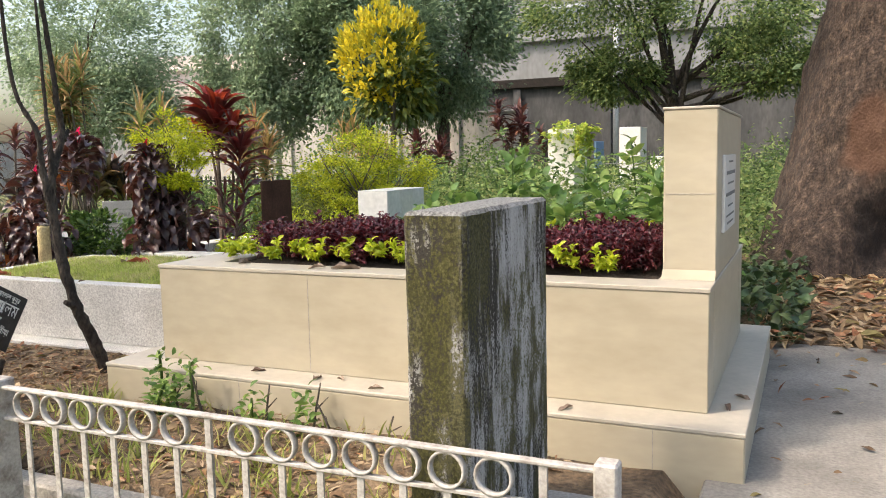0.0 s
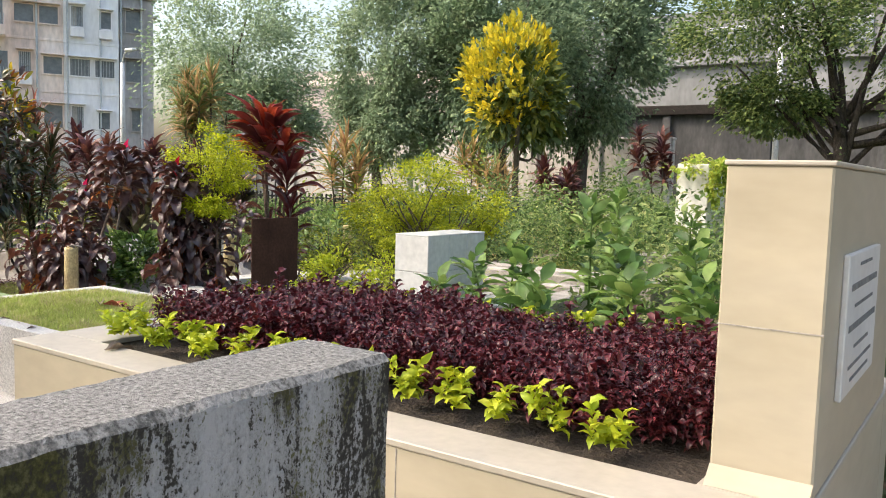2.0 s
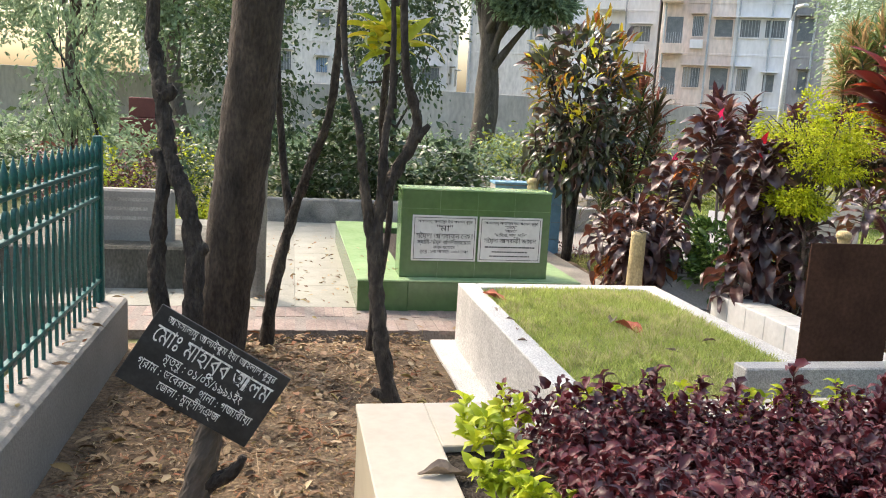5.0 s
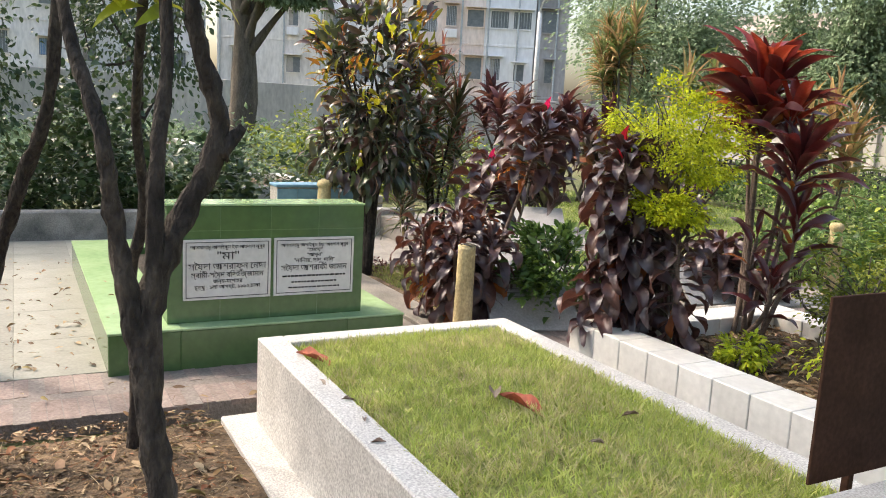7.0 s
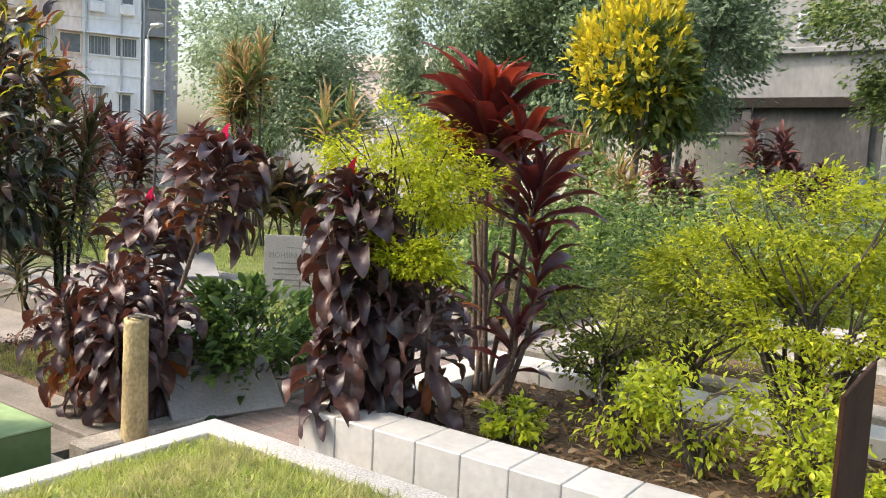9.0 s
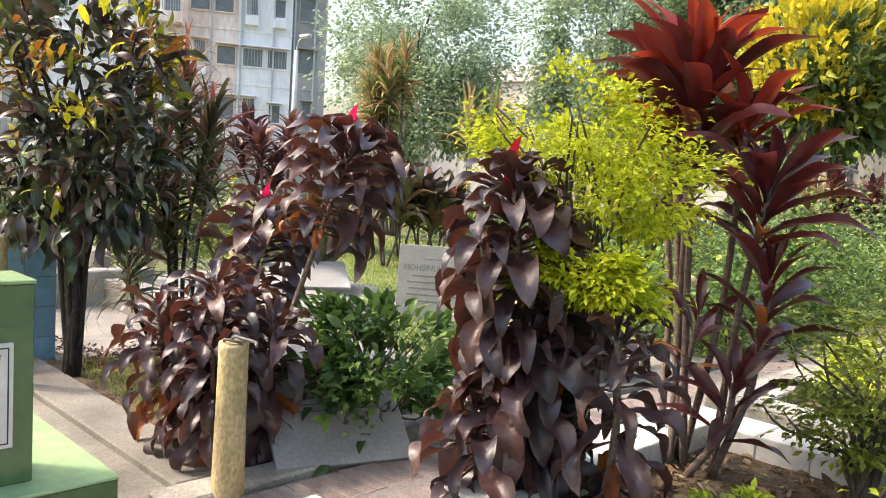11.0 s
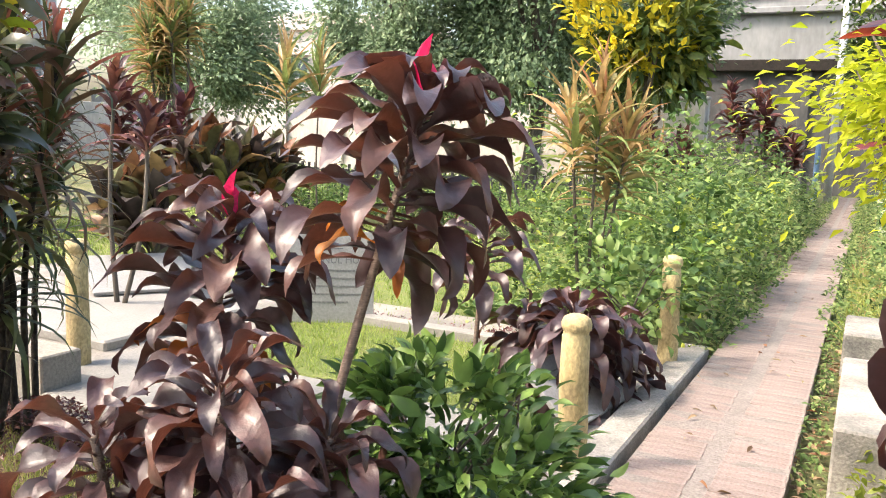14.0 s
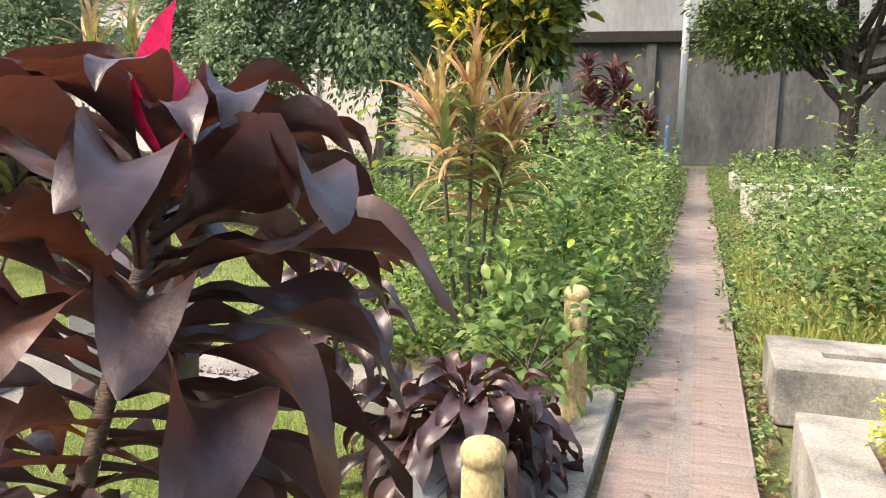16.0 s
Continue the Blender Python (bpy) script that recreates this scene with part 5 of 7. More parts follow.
# bedding on the cream tomb
def bedding():
    t = thing("purple_bedding", (0, 0, 0.823), "bed of dark burgundy foliage plants on the tomb", "bedding plants")
    rng = np.random.default_rng(40)
    kinds = []
    for v in range(7):
        P, D, S = [], [], []
        for s in range(7):
            x, y = rng.normal(0, 0.045, 2)
            h = 0.185 + rng.uniform(-0.05, 0.04)
            for k in range(22):
                a = k * 2.4 + rng.uniform(0, 1)
                u = k / 22
                P.append((x + rng.normal(0, 0.012), y + rng.normal(0, 0.012), h * (0.25 + 0.75 * u)))
                D.append((math.cos(a), math.sin(a), -0.1 + 1.1 * u * u + rng.normal(0, 0.2)))
                S.append(rng.uniform(0.026, 0.05))
        o = cloud("plant", BEDLEAF, P, D, S, L_PURPLE, seed=41 + v, roll=0.35)
        kinds.append(o.data)
        bpy.data.objects.remove(o)
    nx, ny = 25, 12
    for i in range(nx):
        for j in range(ny):
            x, y = -2.93 + 2.26 * (i + 0.5) / nx + rng.normal(0, 0.02), 3.8 + 1.0 * (j + 0.5) / ny + rng.normal(0, 0.02)
            o = new("plant", kinds[(i * 5 + j * 3 + i * j) % 7])
            o.parent = t
            s = (0.9 - 0.16 * j / ny) + 0.3 * noise.noise((x * 2.5, y * 2.5, 0)) + rng.uniform(-0.08, 0.1)
            o.matrix_local = pose(x, y, 0, 0, 0, rng.uniform(0, 360)) @ Matrix.Diagonal((s, s, s, 1))
    for i in range(34):
        P, D, S = [], [], []
        h = rng.uniform(0.17, 0.23)
        for k in range(12):
            u = 0.45 + 0.55 * k / 12
            a = k * 2.4
            P.append((0, 0, h * u))
            D.append((math.cos(a), math.sin(a), 0.1 + 0.9 * u * u))
            S.append(rng.uniform(0.04, 0.065))
        sh = cloud("shoot", BEDLEAF, P, D, S, L_PURPLE, t, seed=60 + i)
        sh.location = (-2.93 + 2.26 * rng.random(), 4.72 + rng.uniform(-0.06, 0.1), 0) if i % 4 else (-2.97, 3.85 + rng.random(), 0)
        part("stem", limb([(0, 0, 0), (0.01, 0, h * 0.5), (0, 0, h)], 0.004, 0.002, 5), L_PURPLE, sh, smooth=True)
    x = -3.0
    k = 0
    rows = []
    while x < -0.68:
        rows.append((x, 3.68 + rng.normal(0, 0.02), 1.15))
        x += rng.uniform(0.12, 0.2)
    y = 3.78
    while y < 4.9:
        rows.append((-3.02 + rng.normal(0, 0.02), y, 0.9))
        y += 0.16
    x = -2.9
    while x < -0.7:
        rows.append((x, 4.87, 1.1))
        x += rng.uniform(0.16, 0.3)
    base = None
    for x, y, s in rows:
        P, D, S = [], [], []
        for j in range(rng.integers(6, 10)):
            a = rng.uniform(0, 6.3)
            top = np.array([math.cos(a) * 0.05, math.sin(a) * 0.05, rng.uniform(0.05, 0.15)])
            for i in range(9):
                b = i * 2.4
                P.append(top * (0.55 + 0.45 * i / 9))
                D.append((math.cos(b), math.sin(b), 0.2 + 0.1 * i))
                S.append(rng.uniform(0.03, 0.052) * s)
        p = thing("lime_seedling", (x, y, 0.83), "small lime-green bedding plant on the tomb's edge", "bedding plant", "lime edging plants")
        cloud("foliage", BEDLEAF, P, D, S, L_LIME, p, seed=int(900 + x * 100 + y))


bedding()

BROAD = [blade(1, 0.32, 0.3, 1.1, 5, 3, 0.3, 0.06, stalk=0.1, seed=s) for s in range(4)]
BROADER = [blade(1, 0.42, 0.35, 0.7, 4, 3, 0.4, 0.05, stalk=0.1, seed=s) for s in range(4)]
LAWNLEAF = [cord_blade(0.24, 0.5, 0.5 + 0.35 * s, 0.12, s, 0.12, 1.0, seg=7, cross=3) for s in range(4)]
SPIKE = [blade(1, 0.1, 0.4, 0.5 + 0.3 * s, 5, 3, 0.6, stalk=0.02, point=0.4, seed=s) for s in range(4)]
# crotons and spiky plants
croton = shrub("croton", (-9.75, 6.3, 0.06), [((0.05, 0, 1.42), (0.58, 0.58, 0.5)), ((0, 0, 2.1), (0.5, 0.5, 0.5))], L_CROTON, "dark croton tree with long mottled leaves", 500, BROAD, (0.12, 0.21), 20, 50, "crotons", BARK_D, "tree", 26, 0.22, 0.45, 0.026)
rng0 = np.random.default_rng(51)
p, d = puff(rng0, 420, (0, 0, 2.1), (0.55, 0.55, 0.6), 0.9, 26, 0.16)
cloud("young_foliage", LANCE, p, d + [0, 0, 0.25], rng0.uniform(0.1, 0.19, 420), L_CROTON_Y, croton, seed=52)
p, d = puff(rng0, 130, (0, 0, 1.8), (0.6, 0.6, 0.7), 0.95, 16, 0.12)
cloud("variegated_foliage", BROAD, p, d + [0, 0, 0.3], rng0.uniform(0.1, 0.17, 130), L_CROTON_L, croton, seed=54)
p, d = puff(rng0, 260, (0, 0, 1.2), (0.5, 0.5, 0.3), 0.7, 24, 0.2)
cloud("hanging_foliage", BROAD, p, d * [0.6, 0.6, 0.2] + [0, 0, -0.35], rng0.uniform(0.14, 0.23, 260), L_CROTON, croton, seed=56)
joined_rosettes("dracaena", (-10.0, 7.15, 0.06), [((0, 0, 0), (0, 0, 2.0), 0.6), ((0.08, 0, 0), (0.22, 0.1, 1.75), 0.6), ((-0.08, 0.05, 0), (-0.22, 0.1, 1.85), 0.6), ((0, -0.1, 0), (0.1, -0.26, 1.5), 0.6), ((0, 0.1, 0), (-0.1, 0.28, 1.35), 0.5), ((0, -0.1, 0), (0.2, -0.22, 1.1), 0.5), ((-0.1, -0.1, 0), (-0.2, -0.3, 0.8), 0.4)],
                L_SPIKE, "dracaena with thin arching dark green and red leaves", STRAP, 85, 0.5, 53, stem_mat=BARK_D, tips=L_SPIKE_R)
LAWN_LABEL = "dark green-purple cordyline clump on the lawn"
for k, (x, y, h, lab) in enumerate(((-11.84, 9.31, 2.15, "tall thin maroon cordyline on canes"), (-13.9, 12.5, 1.3, LAWN_LABEL), (-13.7, 13.1, 1.2, LAWN_LABEL), (-13.85, 13.6, 1.15, LAWN_LABEL), (-14.9, 13.7, 1.35, LAWN_LABEL), (-12.6, 10.2, 0.8, LAWN_LABEL))):
    joined_rosettes("cordyline", (x, y, 0.05), [((0, 0, 0), (0, 0, h * 0.85), 0.4 if k else 0.25), ((0.05, 0, 0), (0.22, 0.12, h * 0.7), 0.4 if k else 0.25), ((-0.05, 0, 0), (-0.2, -0.15, h * 0.75), 0.4)][:3 if k else 2], L_LAWN if k else L_MAROON, lab, LAWNLEAF if k else LANCE, 26, 0.7 if k else 0.34, 60 + k, "maroon cordylines", droop=0.4, r=0.022)
for k, (x, y, h, L, lab) in enumerate(((-8.5, 11.2, 1.95, 0.55, "bushy golden and green dracaena beside the footpath"), (-14.7, 15.0, 2.55, 0.9, "tall slender striped dracaena with orange tips"), (-14.2, 15.2, 2.45, 0.9, "tall slender striped dracaena with orange tips"), (-11.2, 19.0, 2.2, 0.8, "pale spiky dracaena under the yellow croton"), (-10.0, 18.2, 1.7, 0.7, "pale spiky dracaena under the yellow croton"))):
    joined_rosettes("dracaena", (x, y, 0.0), [((0, 0, 0), (0, 0, h), 0.6), ((0.06, 0, 0), (0.22, 0.1, h * 0.85), 0.5), ((-0.06, 0, 0), (-0.2, -0.12, h * 0.9), 0.5), ((0, 0.05, 0), (0.05, 0.25, h * 0.75), 0.5)][:1 if k in (1, 2) else 4], L_SPIKE_O, lab, SPIKE, (46, 30, 28, 32, 32)[k], L, 70 + k, "dracaenas", droop=-0.25 if k == 0 else -0.1, tips=None if k else L_GOLD)
joined_rosettes("dracaena", (-19.2, 16.8, 0.0), [((0.1 * i, 0, 0), (0.5 * math.cos(i * 2.4) * (i % 3) / 2, 0.5 * math.sin(i * 2.4) * (i % 3) / 2, 3.1 + 0.13 * i), 0.9) for i in range(9)], L_SPIKE_O, "tall round dracaena with orange-red spiky heads", SPIKE, 90, 0.75, 77, "dracaenas", r=0.04)
for k, (x, y, h) in enumerate(((-10.3, 22.0, 1.9), (-9.35, 26.5, 3.2), (-8.9, 30.0, 2.2), (-16.0, 13.5, 2.0), (-17.5, 12.5, 2.3))):
    joined_rosettes("cordyline", (x, y, 0.0), [((0.1 * i, 0, 0), (0.5 * math.cos(i * 1.9), 0.5 * math.sin(i * 1.9), h * (0.6 + 0.07 * i)), 0.5) for i in range(6)], L_MAROON, "dark maroon cordyline clump far off", LANCE, 34, 0.6, 90 + k, "far cordylines", r=0.03)

# green shrub among the cordylines, broad-leaved weeds
shrub("green_shrub", (-7.75, 7.15, 0.06), [((0, 0, 0.5), (0.36, 0.36, 0.28)), ((0.04, 0.05, 0.26), (0.46, 0.46, 0.24))], L_GREEN_S, "leafy green shrub between the cordylines", 1150, BROADER, (0.05, 0.12), 22, 100, clumps=13, clump_r=0.3, shell=0.75)
shrub("green_shrub", (-7.85, 10.1, 0.0), [((0, 0, 0.6), (0.4, 0.4, 0.3))], L_GREEN, "leafy green climber round a bollard", 260, OVAL, (0.07, 0.12), 8, 101)


def tall_weed(x, y, h, seed, L=0.23):
    rng = np.random.default_rng(seed)
    t = thing("broad_leaved_weed", (x, y, 0.0), "tall green weed with broad pointed leaves", "weed", "broad-leaved weeds")
    top = np.array([rng.normal(0, 0.08), rng.normal(0, 0.08), h])
    part("stem", limb([(0, 0, 0), top * 0.5 + rng.normal(0, 0.03, 3), top], 0.012, 0.006, 5), L_GREEN, t, smooth=True)
    n = 54
    P, D, S = [], [], []
    for i in range(n):
        u = 0.3 + 0.7 * i / n
        a = i * 2.4
        P.append(top * u + rng.normal(0, 0.035, 3))
        D.append((math.cos(a), math.sin(a), 0.1 + 0.9 * max(0, u - 0.75) * 3 + rng.normal(0, 0.2)))
        S.append(L * (1.15 - 0.55 * (u - 0.3)) * rng.uniform(0.7, 1.1))
    cloud("foliage", BROADER, P, D, S, L_BIG, t, seed=seed, roll=0.4)


k = 0
for x, y, h in ((-2.5, 6.2, 1.05), (-2.2, 6.6, 1.2), (-1.9, 6.1, 1.1), (-1.5, 6.5, 1.15), (-1.1, 6.2, 1.2), (-0.8, 6.0, 1.15), (-1.3, 7.2, 1.3), (-2.6, 7.4, 1.35), (-2.0, 8.0, 1.3), (-3.0, 7.0, 1.0), (-2.75, 5.8, 0.9), (-0.6, 6.8, 1.25), (-1.7, 8.8, 1.5), (-2.9, 8.6, 1.4), (-2.35, 5.75, 0.95), (-1.65, 5.8, 1.0), (-1.25, 5.65, 1.05), (-2.0, 5.6, 0.9), (-0.75, 5.6, 1.05), (-2.9, 6.4, 1.0), (-1.0, 6.7, 1.2)):
    tall_weed(x, y, h, 200 + k)
    k += 1
for x, y, h in ((-3.05, 3.08, 0.36), (-2.95, 3.1, 0.3), (-2.85, 3.1, 0.34), (-2.4, 3.05, 0.2), (-2.1, 3.05, 0.22), (-3.0, 3.0, 0.2)):
    tall_weed(x, y, h + 0.08, 260 + k, 0.07)
    k += 1
for x, y, h in ((-7.8, 11.0, 0.9), (-8.0, 11.8, 1.1), (-7.9, 12.8, 1.2), (-5.8, 13.5, 0.8), (-5.0, 14.3, 0.9), (-8.2, 10.6, 1.0)):
    tall_weed(x, y, h, 200 + k, 0.18)
    k += 1


def weeds(name, label, x0, x1, y0, y1, h, n, mat, seed, size=(0.05, 0.11), leaf=SMALL, patchy=1.2):
    """A mass of low plants: heights follow slow noise, so that the top is uneven."""
    rng = np.random.default_rng(seed)
    x, y = rng.uniform(x0, x1, n), rng.uniform(y0, y1, n)
    top = np.array([h * max(0.12, 0.62 + patchy * noise.noise((a * 0.9, b * 0.9, seed)) + 0.5 * noise.noise((a * 3, b * 3, seed))) for a, b in zip(x, y)])
    z = top * np.sqrt(rng.random(n))
    d = np.stack([rng.normal(0, 1, n), rng.normal(0, 1, n), rng.normal(0.4, 0.5, n)], 1)
    ob = cloud(name, leaf, np.stack([x, y, z], 1), d, rng.uniform(*size, n), mat, seed=seed)
    return tagged(ob, label, "weeds", kind="stuff")


weeds("vine_mass", "tangle of green climbing weeds beside the footpath", -9.6, -7.5, 10.9, 17, 1.2, 10000, L_GREEN, 300, (0.045, 0.11), OVAL, 1.8)
weeds("vine_mass", "tangle of pale climbing weeds beside the footpath", -9.4, -7.3, 10.6, 17, 1.0, 6000, L_WEED, 320, (0.04, 0.09), SMALL, 1.9)
weeds("vine_mass", "tangle of green climbing weeds beside the footpath", -10, -7.5, 17, 26, 1.3, 8000, L_WEED, 301, (0.09, 0.18))
weeds("weed_mass", "overgrown grave covered in weeds", -6.45, -3.4, 11.65, 19.5, 0.95, 18000, L_WEED, 302, (0.04, 0.1), SMALL, 1.7)
weeds("weed_mass", "broader green weeds over a grave", -6.3, -3.6, 12.9, 18, 0.9, 2600, L_GREEN, 321, (0.07, 0.15), OVAL, 1.9)
weeds("weed_mass", "overgrown grave covered in weeds", -6.3, -2.4, 19.5, 30, 1.0, 9000, L_WEED, 303, (0.09, 0.18))
weeds("weed_mass", "overgrown patch of green weeds", -3.4, -0.3, 8.4, 20, 1.2, 24000, L_WEED, 304, (0.045, 0.11))
weeds("weed_mass", "overgrown patch of green weeds", -4.0, 12, 20, 34, 1.5, 20000, L_WEED, 305, (0.08, 0.17))
weeds("weed_mass", "low weeds among the far graves", -22, -10, 18, 33, 0.6, 22000, L_WEED, 306, (0.06, 0.14))
weeds("weed_mass", "low weeds under the big tree", -0.7, 0.0, 5.6, 8.6, 0.55, 900, L_DARK, 307, (0.07, 0.14), OVAL)
weeds("weed_mass", "low weeds round the planter grave", -6.5, -3.5, 7.95, 8.7, 0.35, 2500, L_OLIVE, 308, (0.03, 0.07))
weeds("weed_mass", "weedy ground along the footpath", -6.72, -6.25, 12.7, 36, 0.35, 6000, L_WEED, 309, (0.03, 0.08))
weeds("weed_mass", "low weeds between the footpath and the graves", -6.74, -6.61, 8.0, 12.7, 0.16, 600, L_WEED, 328, (0.025, 0.06))
weeds("hedge", "clipped green hedge across the lawn", -18, -9.5, 16.5, 17.3, 1.1, 9000, L_GREEN, 310, (0.06, 0.12), SMALL, 0.1)
weeds("bedding_mass", "low dark purple edging plants", -10.5, -7.9, 6.35, 7.2, 0.2, 3500, L_MAROON, 311, (0.02, 0.045), SMALL, 1.5)
weeds("shrub_mass", "dark shrubs among the far graves", -17, -12.5, -2.5, 7.5, 1.2, 9000, L_DARK, 312, (0.08, 0.17))
weeds("shrub_mass", "mixed shrubs among the far graves", -32, -17, -4, 13, 1.0, 12000, L_TREE, 313, (0.14, 0.3))
weeds("flower_mass", "low maroon hedge plants", -14, -11.5, 0.0, 1.6, 0.9, 4000, L_MAROON, 314, (0.05, 0.1))
weeds("lime_mass", "yellow-green shrubs by the low wall", -13.5, -12.2, 0.6, 2.2, 1.2, 2600, L_LIME, 315, (0.05, 0.1))


weeds("shrub_mass", "dark shrubs behind the platform wall", -13.8, -12.5, 2.9, 6.0, 1.5, 4000, L_DARK, 316, (0.08, 0.17), OVAL, 1.4)
weeds("shrub_mass", "mixed shrubs among the far graves", -20, -14, -6, 1.0, 1.3, 6000, L_TREE, 317, (0.1, 0.22), SMALL, 1.5)
weeds("shrub_mass", "brownish flowering shrubs among the far graves", -22, -16, 7.8, 12, 1.1, 6000, L_OLIVE, 318, (0.08, 0.2), SMALL, 1.6)


def lawn(x0, x1, y0, y1, n, seed, mat=GRASS_DRY, size=(0.05, 0.13), label="sunlit patch of grass lawn", z=-0.02):
    rng = np.random.default_rng(seed)
    pos = np.stack([rng.uniform(x0, x1, n), rng.uniform(y0, y1, n), np.full(n, z)], 1)
    d = np.stack([rng.normal(0, 0.5, n), rng.normal(0, 0.5, n), np.full(n, 0.9)], 1)
    tagged(cloud("grass", TUFT, pos, d, rng.uniform(*size, n), mat, seed=seed), label, "grass", kind="stuff")


lawn(-18, -9, 10.4, 16.5, 34000, 330, GRASS_LAWN, (0.04, 0.1), z=0.01)
lawn(-10.4, -8.1, 8.72, 10.0, 9000, 331, GRASS_LAWN, (0.02, 0.05), "bright green grass in a kerbed plot", 0.085)
weeds("bedding_mass", "low dark purple edging plants", -10.3, -8.7, 7.12, 7.42, 0.26, 5200, L_MAROON, 326, (0.018, 0.04), SMALL, 1.0)
weeds("bedding_mass", "low dark purple edging plants", -10.4, -8.1, 10.16, 10.36, 0.2, 1500, L_MAROON, 319, (0.02, 0.045), SMALL, 1.0)
weeds("weed_mass", "low weeds creeping over the edge of the footpath", -7.55, -7.3, 10.8, 34, 0.34, 4200, L_WEED, 323, (0.03, 0.08), SMALL, 1.9)
weeds("weed_mass", "low weeds creeping over the edge of the footpath", -6.84, -6.6, 12.6, 34, 0.2, 3200, L_WEED, 324, (0.03, 0.07), SMALL, 1.9)
# brighter yellow-green leaves sprinkled through the tangle
weeds("vine_mass", "bright yellow-green leaves over the climbing weeds", -9.4, -7.45, 10.7, 17, 1.25, 1500, L_VINE_Y, 327, (0.04, 0.085), OVAL, 1.8)
lawn(-6.6, -5.4, 11.65, 17, 4200, 336, GRASS_DRY, (0.08, 0.26), "dry grass beside the footpath")
weeds("dry_weed_mass", "dried brown weeds beside the footpath", -6.6, -3.6, 11.7, 20, 0.6, 3400, L_DRY_WEED, 325, (0.03, 0.08), LANCE, 1.9)
for k, (x, y, r, n) in enumerate(((-3.05, 2.7, 0.22, 500), (-2.6, 2.45, 0.2, 350), (-2.3, 2.9, 0.15, 250), (-1.9, 2.6, 0.2, 350), (-1.5, 2.95, 0.16, 200), (-1.3, 2.4, 0.14, 250), (-3.5, 3.0, 0.2, 350))):
    lawn(x - r, x + r, y - r, y + r, n // 4, 350 + k, GRASS_DRY, (0.05, 0.16), "tuft of green grass before the cream tomb", 0.12)
lawn(-3.3, -0.9, 2.25, 3.18, 500, 333, GRASS_DRY, (0.04, 0.12), "thin dry grass before the cream tomb", 0.13)


def twig(x, y, h, seed):
    rnd = random.Random(seed)
    t = thing("dead_twig", (x, y, 0.1), "bare dead twig stuck in the earth", "twig", "dead twigs")
    e = (rnd.uniform(-0.06, 0.06), rnd.uniform(-0.06, 0.06), h)
    part("stick", limb([(0, 0, 0), (e[0] * 0.3, e[1] * 0.6, h * 0.5), e], 0.008, 0.004, 6, seed=seed), BARK_G, t, smooth=True)
    part("spur", limb([(e[0] * 0.3, e[1] * 0.6, h * 0.5), (e[0] + 0.04, e[1], h * 0.75)], 0.005, 0.002, 5, seed=seed), BARK_G, t, smooth=True)


for k, (x, y, h) in enumerate(((-2.75, 3.1, 0.3), (-2.35, 3.08, 0.24), (-2.1, 3.1, 0.26), (-1.95, 3.05, 0.2), (-1.7, 3.1, 0.16), (-2.9, 3.1, 0.26), (-1.55, 3.05, 0.12))):
    twig(x, y, h, 700 + k)
lawn(-6.3, -3.5, 12.4, 15, 9000, 334, GRASS_DRY, (0.1, 0.3))
lawn(-10.1, -8.1, 6.35, 7.2, 11000, 335, GRASS_DRY, (0.02, 0.055), "thin grass in the planted bed", 0.075)


LITTER = [blade(1, (0.34, 0.2, 0.42, 0.06, 0.26, 0.3, 0.04)[s], 0.08, (0.1, 0.3, 0.5, 0.1, 0.2, 0.7, 0.15)[s], 4, 3, (0.2, 0.9, 0.3, 0, 0.5, 1.1, 0)[s], 0.12, stalk=0.1, seed=s) for s in range(7)]


STRAW = [blade(1, 0.022, 0.05, 0.2 + 0.3 * s, 4, 2, 0, 0.02, stalk=0.02, point=0.4, seed=s) for s in range(3)]


def litter(x0, x1, y0, y1, z, n, seed, label, size=(0.05, 0.12), mat=L_DRY, shapes=None):
    rng = np.random.default_rng(seed)
    pos = np.stack([rng.uniform(x0, x1, n), rng.uniform(y0, y1, n), z + rng.uniform(0.0, 0.025, n)], 1)
    d = np.stack([rng.normal(0, 1, n), rng.normal(0, 1, n), rng.normal(0.03, 0.12, n)], 1)
    size = (size[0], size[1] * 1.15)
    tagged(cloud("leaf_litter", shapes or LITTER, pos, d, rng.uniform(*size, n), mat, roll=0.3, seed=seed), label, "dead leaves", kind="stuff")


litter(-6.7, -2.6, 2.3, 4.15, 0.05, 15000, 340, "small dry brown leaves and chaff on the bare earth", (0.012, 0.04))
litter(-6.7, -2.6, 2.3, 4.15, 0.06, 1900, 351, "dry brown leaves scattered on the bare earth", (0.04, 0.09))
litter(-6.7, -2.6, 2.3, 4.15, 0.055, 1500, 352, "dry straw and stalks on the bare earth", (0.06, 0.2), L_DRY, STRAW)
litter(-3.3, -0.9, 2.25, 3.18, 0.14, 1500, 341, "dry leaves on the earth before the tomb", (0.025, 0.07))
litter(-0.3, 4.0, 5.6, 9.3, 0.14, 3600, 342, "thick layer of dead leaves under the big tree", (0.08, 0.18))
litter(-0.2, 2.2, 2.5, 5.7, 0.122, 130, 343, "a few dead leaves on the concrete", (0.03, 0.08))
litter(-11, -7.5, 1.8, 3.7, 0.092, 420, 344, "small dry leaves on the pale platform", (0.03, 0.07))
litter(-6.05, -3.7, 6.45, 7.65, 0.4, 2200, 345, "brown leaf litter in the planter grave", (0.03, 0.07))
litter(-6.3, -3.0, 1.97, 2.18, 0.402, 70, 347, "dry leaves on the low cement wall", (0.04, 0.09))
litter(-8.9, -7.34, 3.76, 4.1, 0.342, 22, 349, "small dry leaves on the green tomb's base", (0.03, 0.06))
